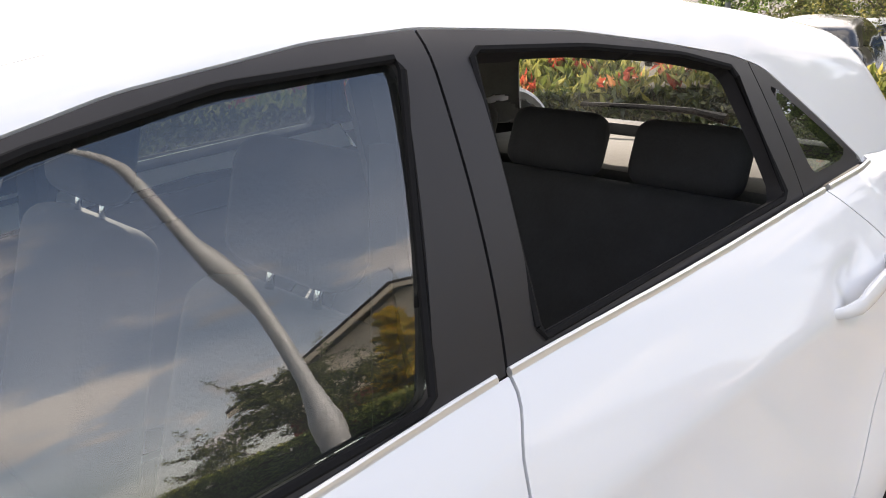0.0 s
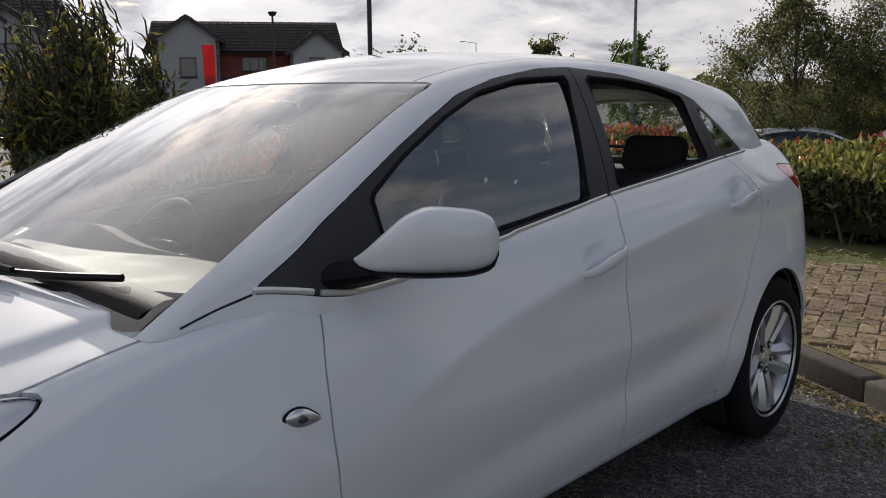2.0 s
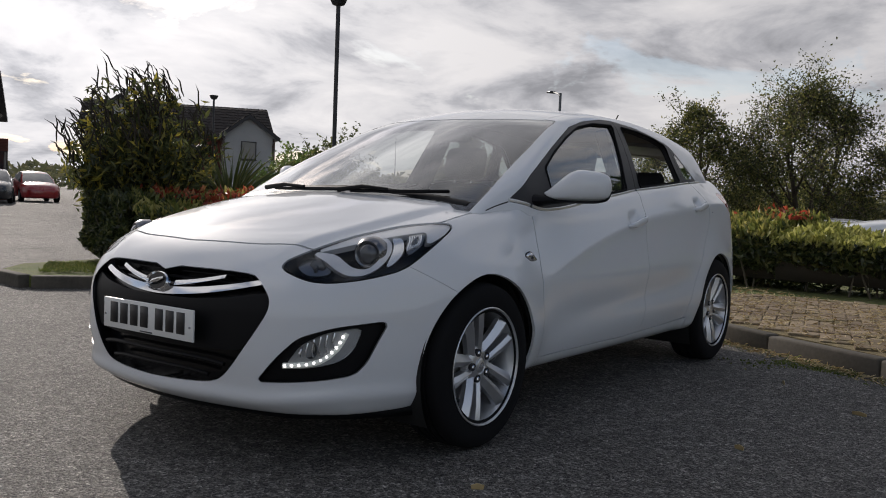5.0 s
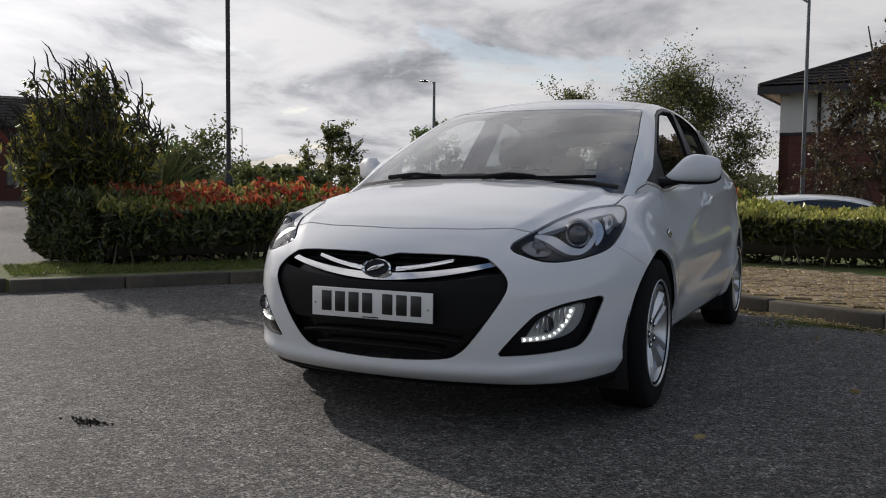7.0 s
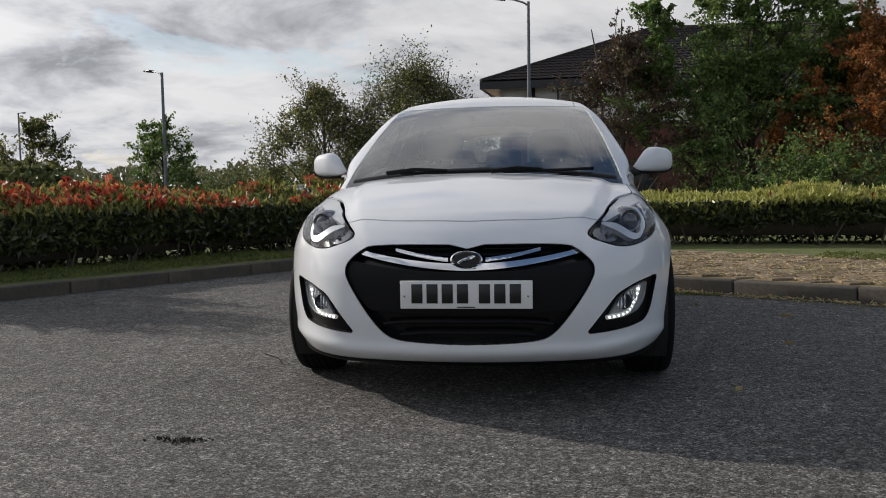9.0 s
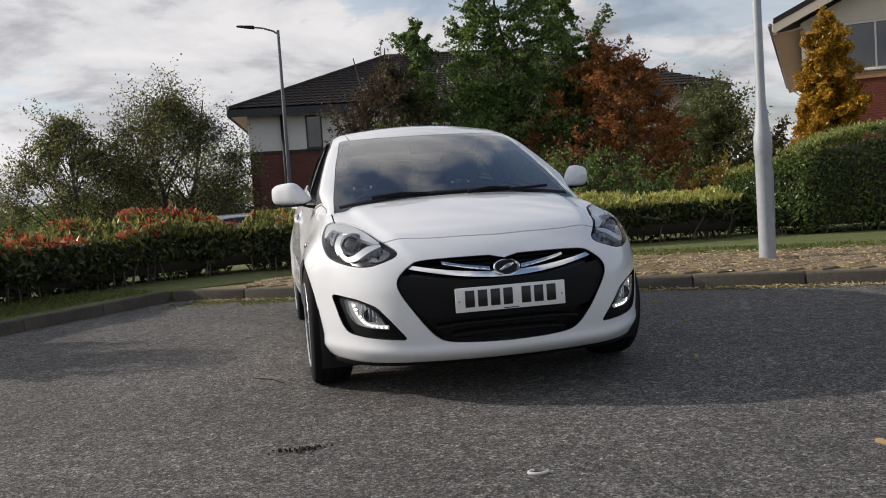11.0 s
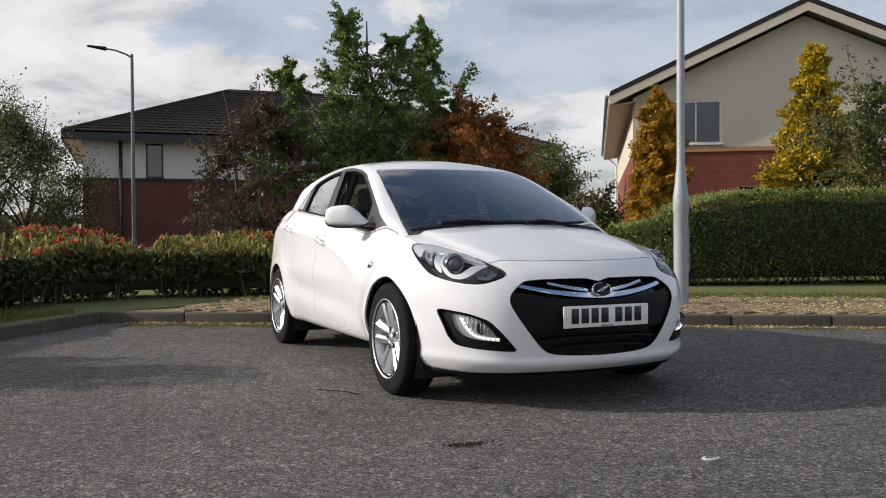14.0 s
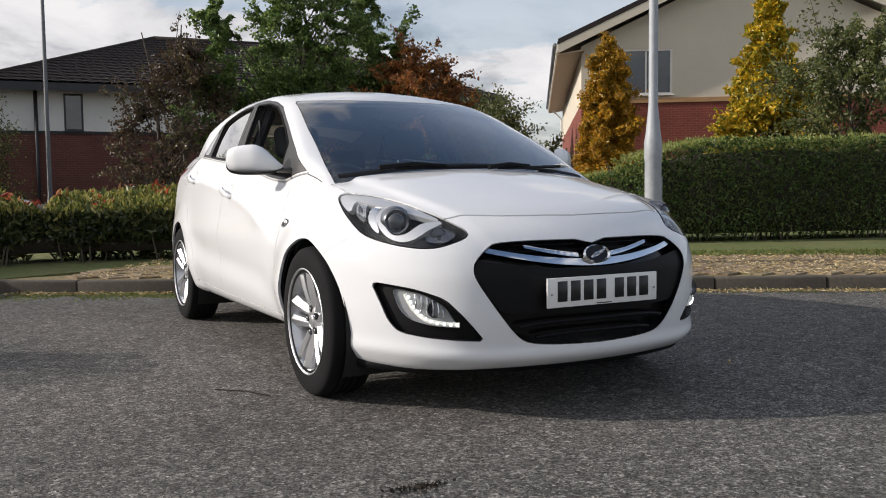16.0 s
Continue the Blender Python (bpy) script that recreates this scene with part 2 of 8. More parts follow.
roof_line = curve((0.6, 1.275), (0.38, 1.364), (0.2, 1.41), (0.0, 1.444), (-0.3, 1.467), (-0.6, 1.47), (-1.0, 1.449), (-1.4, 1.40), (-1.75, 1.335), (-2.0, 1.27))
crease_line = curve((0.9, 0.62), (0.4, 0.76), (-0.25, 0.872), (-1.2, 0.955), (-1.9, 0.99))


bonnet_edge = curve((1.0, 0.60), (1.25, 0.585), (1.5, 0.56), (1.75, 0.52), (1.95, 0.46), (2.1, 0.40))


belt = curve((1.2, 0.957), (0.97, 0.946), (0.9, 0.936), (0.82, 0.92), (0.74, 0.911), (0.64, 0.915), (0.5, 0.929), (0.335, 0.951), (0.0, 0.988), (-0.28, 1.021), (-0.7, 1.055), (-1.12, 1.089), (-1.35, 1.102), (-2.0, 1.12))


def lower(x, y, z):
    """Less than zero inside the body below the windows."""
    y = np.abs(y)
    lift = (1.003 - 0.0585 * x - 1.003) * step(0.5, 0.95, z)
    side = side_profile(z - lift) + 0.010 + 0.018 * step(0.75, 1.0, z)
    side = side - 0.03 * np.clip((x - 0.7) / 0.8, 0, 2) ** 2 * step(0.62, 0.9, z) - 0.042 * np.clip((-x - 0.45) / 1.1, 0, 2) ** 2
    side = side - 0.032 * step(0.96, 1.12, z) * step(-1.25, -1.5, x)
    for wx in (WHEEL_X, -WHEEL_X):
        r = np.hypot(x - wx, z - WHEEL_R)
        side = side + (0.026 if wx > 0 else 0.02) * np.exp(-np.maximum(r - 0.36, 0) ** 2 / 0.013) * step(0.0, 0.2, z)
    over = z - crease_line(x)
    ridge = 0.019 * np.exp(-np.abs(over) / np.where(over > 0, 0.11, 0.06)) * step(0.95, 0.5, x) * step(-2.0, -1.2, x)
    low = curve((1.2, 0.26), (0.6, 0.33), (-0.8, 0.43), (-1.2, 0.5))(x)
    hollow = -0.016 * np.exp(-((z - low - 0.1) / 0.075) ** 2) * step(1.0, 0.55, x) * step(-1.05, -0.6, x)
    for hx, hz in ((-0.105, 0.872), (-1.055, 0.962)):
        hollow = hollow - 0.013 * np.exp(-((x - hx) / 0.058) ** 4 - ((z - hz - 0.15 * (hx - x)) / 0.031) ** 4)
    f_side = y - side - ridge - hollow
    f_top = z - (bonnet_line(np.maximum(x, 0.98)) + np.clip(0.98 - x, 0, 0.5) * 0.6 - 0.115 * y * y)
    f_top = f_top + 0.013 * step(-0.012, 0.05, y - bonnet_edge(x)) * step(0.9, 1.1, x)
    f_top = np.where(x < 0.2, z - belt(x) - 0.02, f_top)
    f_front = x - nose_line(z) + 0.085 * (y / 0.5) ** 2 + 0.16 * np.clip((y - 0.45) / 0.315, 0, 3) ** 2.5
    f_rear = -x - tail_line(z) + 0.05 * (y / 0.5) ** 2 + 0.15 * np.clip((y - 0.5) / 0.3, 0, 3) ** 2.5
    f = smax(f_side, f_top, 0.055)
    f = smax(f, f_front * 0.9, 0.1)
    f = f - 0.016 * np.exp(-((z - 0.235 - 0.03 * step(0.45, 0.8, y)) / 0.03) ** 2) * step(1.5, 1.75, x)
    f = smax(f, f_rear * 0.9, 0.12)
    return smax(f, 0.185 + 0.035 * step(1.4, 0.9, x) * step(-1.6, -1.0, x) - z, 0.05)


def upper(x, y, z):
    """Less than zero inside the cabin above the belt line."""
    y = np.abs(y)
    s = (z - 1.0) / 0.4
    side = 0.742 - 0.44 * (z - 1.0) + 0.06 * s * (1 - s) - 0.03 * np.clip((-x - 0.4) / 0.9, 0, 2) ** 2 + 0.012 * np.clip(x, 0, 1) - 0.05 * step(0.84, 1.1, x)
    f_side = (y - side) * 0.915
    f_roof = z - roof_line(x) + 0.17 * y * y
    sw = np.clip((z - 0.955) / 0.397, -0.3, 1.3)
    f_screen = (x - 1.25 + 0.87 * sw - 0.10 * sw * (1 - sw) * 0.9 + 0.33 * y * y) * 0.42
    f_rear = (-x - np.where(z > 1.0, 1.0, 1.0) * curve((0.9, 2.05), (1.0, 2.01), (1.15, 1.90), (1.32, 1.74), (1.5, 1.53))(z) + 0.66 * y * y) * 0.75
    f = smax(f_side, f_roof, 0.06)
    f = smax(f, f_screen, 0.022)
    f = smax(f, f_rear, 0.05)
    return f


# ---- mesh helpers ----
def link_mesh(name, me, material, parent=None, label="", smooth=True):
    ob = new(name, me)
    for m in (material if isinstance(material, (list, tuple)) else [material]):
        if m:
            me.materials.append(m)
    if smooth:
        me.polygons.foreach_set("use_smooth", [True] * len(me.polygons))
    if parent:
        ob.parent = parent
    if label:
        ob["label"] = label
    return ob


def raw(name, verts, faces, material, parent=None, label="", smooth=True):
    me = bpy.data.meshes.new(name)
    me.from_pydata([tuple(v) for v in verts] if not isinstance(verts, np.ndarray) else verts.tolist(), [], faces.tolist() if isinstance(faces, np.ndarray) else faces)
    me.update()
    return link_mesh(name, me, material, parent, label, smooth)


def part(name, bm, material, parent=None, label="", smooth=True, angle=0.6):
    """Links a bmesh as one mesh object under a thing or a part; edges sharper than the angle stay sharp."""
    if smooth:
        for e in bm.edges:
            if len(e.link_faces) == 2 and e.calc_face_angle(0) > angle:
                e.smooth = False
    me = bpy.data.meshes.new(name)
    bm.to_mesh(me)
    bm.free()
    return link_mesh(name, me, material, parent, label, smooth)


def thing(name, label, category, at=None, group="", kind=""):
    ob = new(name)
    ob.empty_display_size = 0.2
    if at is not None:
        ob.matrix_world = at
    return tagged(ob, label, category, group, kind)


def rbox(size, at=(0, 0, 0), turn=None, bevel=0.01, segments=2, bm=None, taper=None):
    """A box with rounded edges; taper(v) may move its corners first."""
    bm = bm or bmesh.new()
    made = bmesh.ops.create_cube(bm, size=1)["verts"]
    for v in made:
        v.co = Vector((v.co.x * size[0], v.co.y * size[1], v.co.z * size[2]))
        if taper:
            v.co = Vector(taper(v.co))
    if bevel:
        edges = list({e for v in made for e in v.link_edges})
        got = bmesh.ops.bevel(bm, geom=edges, offset=bevel, segments=segments, profile=0.5, affect="EDGES")
        made = list({v for f in got["faces"] for v in f.verts} | {v for v in made if v.is_valid})
    m = Matrix.Translation(at) @ (turn or Matrix())
    bmesh.ops.transform(bm, matrix=m, verts=made)
    return bm


def sweep(points, radius, sides=8, bm=None, flat=1.0, cap=True):
    """A round or flattened bar along points; radius is a number or one for each point."""
    bm = bm or bmesh.new()
    pts = [Vector(p) for p in points]
    rings = []
    for i, p in enumerate(pts):
        ahead = (pts[min(i + 1, len(pts) - 1)] - pts[max(i - 1, 0)]).normalized()
        up = Vector((0, 0, 1)) if abs(ahead.z) < 0.9 else Vector((1, 0, 0))
        a = ahead.cross(up).normalized()
        b = a.cross(ahead)
        r = radius[i] if isinstance(radius, (list, tuple)) else radius
        rings.append([bm.verts.new(p + a * math.cos(k * math.tau / sides) * r * flat + b * math.sin(k * math.tau / sides) * r) for k in range(sides)])
    for u, v in zip(rings, rings[1:]):
        for k in range(sides):
            bm.faces.new((u[k], u[(k + 1) % sides], v[(k + 1) % sides], v[k]))
    if cap:
        bm.faces.new(rings[0])
        bm.faces.new(rings[-1][::-1])
    bmesh.ops.recalc_face_normals(bm, faces=bm.faces)
    return bm


def lathe(profile, sides=48, axis="y", bm=None):
    """Turns (radius, place along the axis) pairs round the axis."""
    bm = bm or bmesh.new()
    rings = []
    for r, h in profile:
        ring = []
        for k in range(sides):
            c, s = math.cos(k * math.tau / sides) * r, math.sin(k * math.tau / sides) * r
            ring.append(bm.verts.new((c, h, s) if axis == "y" else (c, s, h) if axis == "z" else (h, c, s)))
        rings.append(ring)
    for u, v in zip(rings, rings[1:]):
        for k in range(sides):
            bm.faces.new((u[k], u[(k + 1) % sides], v[(k + 1) % sides], v[k]))
    bmesh.ops.remove_doubles(bm, verts=bm.verts, dist=1e-6)
    bmesh.ops.recalc_face_normals(bm, faces=bm.faces)
    return bm


# ---- panels cut from the smooth shape ----
def shell(f, x0, x1, zc, nx, nt, ncap, reach, level=0.0):
    """The half (y > 0) of the surface f = level, seen from a spine along the car, as triangles."""
    th = np.linspace(-math.pi / 2, math.pi / 2, nt + 1)
    front = [(x1, a) for a in np.linspace(math.pi / 2, 0, ncap + 1)[:-1]]
    middle = [(x, 0.0) for x in np.linspace(x1, x0, nx + 1)]
    back = [(x0, -a) for a in np.linspace(0, math.pi / 2, ncap + 1)[1:]]
    rows = np.array(front + middle + back)
    o = np.zeros((len(rows), nt + 1, 3))
    o[..., 0], o[..., 2] = rows[:, :1], zc
    w = np.zeros_like(o)
    w[..., 0] = np.sin(rows[:, 1:])
    w[..., 1] = np.cos(rows[:, 1:]) * np.cos(th)
    w[..., 2] = np.cos(rows[:, 1:]) * np.sin(th)
    o, w = o.reshape(-1, 3), w.reshape(-1, 3)
    lo, hi, found = np.zeros(len(o)), np.full(len(o), reach), np.zeros(len(o), bool)
    for d in np.linspace(0.05, reach, 70):
        p = o + w * d
        out = (f(*p.T) > level) & ~found
        hi[out] = d
        found |= out
        lo[~found] = d
    for _ in range(24):
        mid = (lo + hi) / 2
        p = o + w * mid[:, None]
        inside = f(*p.T) < level
        lo, hi = np.where(inside, mid, lo), np.where(inside, hi, mid)
    v = o + w * ((lo + hi) / 2)[:, None]
    v[np.abs(v[:, 1]) < 1e-6, 1] = 0
    n = nt + 1
    i, j = np.meshgrid(np.arange(len(rows) - 1), np.arange(nt), indexing="ij")
    a, b, c, d = (i * n + j).ravel(), (i * n + j + 1).ravel(), ((i + 1) * n + j + 1).ravel(), ((i + 1) * n + j).ravel()
    return v, np.concatenate([np.stack([a, b, c], 1), np.stack([a, c, d], 1)])


def cut(v, t, g):
    """Splits triangles along g = 0. Gives the points, the triangles with g < 0 and those with g > 0."""
    g = np.where(np.abs(g) < 1e-7, 1e-7, g)
    s = g > 0
    k = s[t].sum(1)
    lone = np.where((k == 1)[:, None], s[t], ~s[t])
    m = (k == 1) | (k == 2)
    tm, first = t[m], lone[m].argmax(1)
    a = tm[np.arange(len(tm)), first]
    b = tm[np.arange(len(tm)), (first + 1) % 3]
    c = tm[np.arange(len(tm)), (first + 2) % 3]
    e = np.concatenate([np.stack([a, b], 1), np.stack([a, c], 1)])
    u, inv = np.unique(np.sort(e, 1), axis=0, return_inverse=True)
    inv = inv.ravel()
    if len(u):
        f = g[u[:, 0]] / (g[u[:, 0]] - g[u[:, 1]])
        v2 = np.concatenate([v, v[u[:, 0]] + (v[u[:, 1]] - v[u[:, 0]]) * f[:, None]])
    else:
        v2 = v
    ab, ac = len(v) + inv[:len(a)], len(v) + inv[len(a):]
    tip = np.stack([a, ab, ac], 1)
    rest = np.concatenate([np.stack([ab, b, c], 1), np.stack([ab, c, ac], 1)])
    up = k[m] == 1
    up2 = np.concatenate([up, up])
    return v2, np.concatenate([t[k == 0], tip[~up], rest[up2]]), np.concatenate([t[k == 3], tip[up], rest[~up2]])


def chaikin(pts, rounds=2, q=0.22, most=9.0):
    p = np.array(pts, float)
    for _ in range(rounds):
        n = np.roll(p, -1, 0)
        k = np.minimum(q, most / (np.hypot(*(n - p).T) + 1e-9))[:, None]
        p = np.stack([p + (n - p) * k, n - (n - p) * k], 1).reshape(-1, 2)
        most *= 0.4
    return p


def area(pts, p, soft=2):
    """Signed distance of the points p (n x 2) from an outline, less than zero inside it."""
    q = chaikin(pts, 2, 0.22, 9.0 if soft > 1 else 0.012) if soft else np.array(pts, float)
    a, b = q, np.roll(q, -1, 0)
    best, inside = np.full(len(p), 1e9), np.zeros(len(p), bool)
    for s, e in zip(a, b):
        d = e - s
        h = np.clip(((p - s) @ d) / (d @ d + 1e-12), 0, 1)
        best = np.minimum(best, ((p - s - h[:, None] * d) ** 2).sum(1))
        cross = (s[1] > p[:, 1]) != (e[1] > p[:, 1])
        inside ^= cross & (p[:, 0] < (e[0] - s[0]) * (p[:, 1] - s[1]) / (e[1] - s[1] + 1e-15) + s[0])
    return np.where(inside, -1, 1) * np.sqrt(best)


def take(v, t, field, gap=0.0022):
    """Cuts a panel out: its mesh, and the mesh that is left, with a joint between them."""
    v1, inner, rest = cut(v, t, field(v) + gap)
    if gap:
        v1, _, rest = cut(v1, rest, field(v1) - gap)
    return (v1, inner), (v1, rest)


def tidy(v, t):
    """Drops loose points, welds equal ones and drops flat triangles."""
    key, inv = np.unique((v * 2e5).round().astype(np.int64), axis=0, return_inverse=True)
    first = np.zeros(len(key), int)
    first[inv.ravel()] = np.arange(len(v))
    t = inv.ravel()[t]
    t = t[(t[:, 0] != t[:, 1]) & (t[:, 1] != t[:, 2]) & (t[:, 0] != t[:, 2])]
    used, t = np.unique(t, return_inverse=True)
    return v[first[used]], t.reshape(-1, 3)


def biggest(v, t):
    """The largest connected piece of a mesh."""
    tag = np.arange(len(v))
    while True:
        low = tag[t].min(1)
        new_tag = tag.copy()
        for k in range(3):
            np.minimum.at(new_tag, t[:, k], low)
        new_tag = new_tag[new_tag]
        if (new_tag == tag).all():
            break
        tag = new_tag
    ids, n = np.unique(tag[t[:, 0]], return_counts=True)
    if len(ids) == 1:
        return v, t
    return tidy(v, t[tag[t[:, 0]] == ids[n.argmax()]])


def normals(v, t):
    n = np.zeros_like(v)
    fn = np.cross(v[t[:, 1]] - v[t[:, 0]], v[t[:, 2]] - v[t[:, 0]])
    for k in range(3):
        np.add.at(n, t[:, k], fn)
    return n / (np.linalg.norm(n, axis=1, keepdims=True) + 1e-12)


def lipped(v, t, depth=0.012, mirror=None, floor=False):
    """A panel with its edges turned in by depth. mirror: "both" joins the other half to it, "right" gives the other half alone.
    floor: the panel itself is sunk by the depth, as a tray."""
    v, t = biggest(*tidy(v, t))
    if mirror == "both":
        w = v * (1, -1, 1)
        v, t = tidy(np.concatenate([v, w]), np.concatenate([t, t[:, ::-1] + len(v)]))
    n = normals(v, t)
    mid = v[t].mean(1)
    core = np.array([0, 0, 0.7]) + mid * (0.8, 0, 0)
    if ((n[t[:, 0]] * (mid - core)).sum(1)).sum() < 0:
        t, n = t[:, ::-1], -n
    e = np.concatenate([t[:, [0, 1]], t[:, [1, 2]], t[:, [2, 0]]])
    _, inv, count = np.unique(np.sort(e, 1), axis=0, return_inverse=True, return_counts=True)
    b = e[count[inv.ravel()] == 1]
    b = b[~((np.abs(v[b[:, 0], 1]) < 1e-4) & (np.abs(v[b[:, 1], 1]) < 1e-4))]
    ids, loc = np.unique(b, return_inverse=True)
    loc = loc.reshape(-1, 2)
    top, low = v[ids], v[ids] - n[ids] * depth
    k = len(v)
    quads = np.stack([loc[:, 1] + k, loc[:, 0] + k, loc[:, 0] + k + len(ids), loc[:, 1] + k + len(ids)], 1)
    face_v = v - n * depth if floor else v
    verts = np.concatenate([face_v, top, low])
    faces = t.tolist() + quads.tolist()
    if mirror == "right":
        verts = verts * (1, -1, 1)
        faces = [f[::-1] for f in faces]
    return verts, faces


def onto(f, eye, way, reach=3.0):
    """The first point along a ray where f is less than zero."""
    d = np.linspace(0, reach, 1500)
    p = np.array(eye) + d[:, None] * (np.array(way) / np.linalg.norm(way))
    return Vector(p[np.argmax(f(*p.T) < 0)])


# ---- the white hatchback ----
car = thing("hatchback_car", "white five-door hatchback car with silver alloy wheels, parked on asphalt", "car")

# outlines of panels, in the view named: side (x, z), front (y, z), plan (x, y), corner (y - x, z)
GRILLE = [(-0.1, 0.668), (0.395, 0.67), (0.45, 0.64), (0.5, 0.594), (0.507, 0.55), (0.472, 0.484), (0.406, 0.386), (0.351, 0.32), (0.3, 0.288), (0.164, 0.277), (-0.1, 0.272)]
FOG = [(0.785, 0.52), (0.68, 0.498), (0.6, 0.464), (0.545, 0.4), (0.468, 0.306), (0.562, 0.311), (0.656, 0.32), (0.722, 0.335), (0.748, 0.38)]
HEADLAMP = [(-1.105, 0.695), (-0.965, 0.757), (-0.823, 0.802), (-0.645, 0.84), (-0.487, 0.855), (-0.445, 0.842), (-0.551, 0.77), (-0.645, 0.703), (-0.7, 0.682), (-0.8, 0.66), (-0.916, 0.646), (-1.0, 0.651)]
BONNET = [(2.012, -0.2), (2.012, 0.02), (1.982, 0.30), (1.93, 0.45), (1.897, 0.57), (1.79, 0.61), (1.571, 0.672), (1.42, 0.716), (1.33, 0.712), (1.228, 0.708), (1.115, 0.705), (0.7, 0.70), (0.7, -0.2)]
TAIL_LAMP = [(-1.535, 1.05), (-1.75, 1.03), (-2.2, 1.0), (-2.2, 0.86), (-1.9, 0.88), (-1.68, 0.93)]
WINDOWS = [(1, 0.9), (0.98, 0.953), (0.81, 1.055), (0.64, 1.139), (0.515, 1.2), (0.39, 1.256), (0.235, 1.318), (0.047, 1.362), (-0.184, 1.393), (-0.338, 1.4), (-0.602, 1.384), (-0.774, 1.36), (-0.985, 1.325), (-1.07, 1.3), (-1.352, 1.105), (-1.36, 0.98)]
FRONT_GLASS = [(0.652, 1.098), (0.524, 1.173), (0.327, 1.262), (0.154, 1.323), (-0.049, 1.359), (-0.286, 1.373), (-0.188, 1.024), (0, 1.008), (0.335, 0.976), (0.5, 0.954), (0.635, 0.94)]
REAR_GLASS = [(-0.361, 1.043), (-0.394, 1.372), (-0.609, 1.363), (-0.827, 1.338), (-0.97, 1.309), (-1.015, 1.097)]
QUARTER_GLASS = [(-1.065, 1.28), (-1.3, 1.124), (-1.13, 1.113)]
SCREEN = [(-0.1, 0.85), (0.70, 0.85), (0.676, 0.985), (0.617, 1.18), (0.548, 1.348), (0.3, 1.352), (-0.1, 1.354)]
BACK_GLASS = [(-0.1, 1.02), (0.55, 1.025), (0.585, 1.05), (0.5, 1.24), (0.45, 1.27), (-0.1, 1.285)]

side_view = lambda pts, soft=2, low=-9, high=9: (lambda v: np.maximum(area(pts, v[:, [0, 2]], soft), np.maximum(low - v[:, 1], v[:, 1] - high)))
front_view = lambda pts, soft=2: (lambda v: np.maximum(area(pts, v[:, [1, 2]], soft), 1.3 - v[:, 0]))
corner_view = lambda pts, soft=2: (lambda v: np.maximum(area(pts, np.stack([(v[:, 1] - v[:, 0]) * 0.7071, v[:, 2]], 1), soft), np.maximum(1.2 - v[:, 0], 0.5 - v[:, 2])))
plan_view = lambda pts, soft=2: (lambda v: np.maximum(area(pts, v[:, :2], soft), 0.6 - v[:, 2]))


def arch(wx):
    return lambda v: np.maximum(np.hypot(v[:, 0] - wx, (v[:, 2] - WHEEL_R) * np.where(v[:, 2] > WHEEL_R, 1.0, 0.75)) - 0.352, 0.5 - v[:, 1])


front_seam = curve((0.1, 0.86), (0.268, 0.868), (0.398, 0.89), (0.62, 0.9), (0.764, 0.882), (0.89, 0.852), (1.0, 0.84))
middle_seam = curve((0.1, -0.2), (0.371, -0.205), (0.732, -0.218), (0.885, -0.247), (0.949, -0.262), (1.02, -0.298), (1.4, -0.335))
rear_seam = curve((0.1, -0.76), (0.29, -0.80), (0.45, -0.86), (0.558, -0.93), (0.735, -1.08), (0.84, -1.2), (0.95, -1.24), (1.09, -1.125), (1.2, -1.0))


def waist(v):
    """The height at which the body ends and the glasshouse begins."""
    side = step(-1.37, -1.41, v[:, 0]) * step(0.57, 0.61, v[:, 1])
    return belt(v[:, 0]) - 0.1 * step(-1.6, -1.8, v[:, 0]) * (1 - side) + side


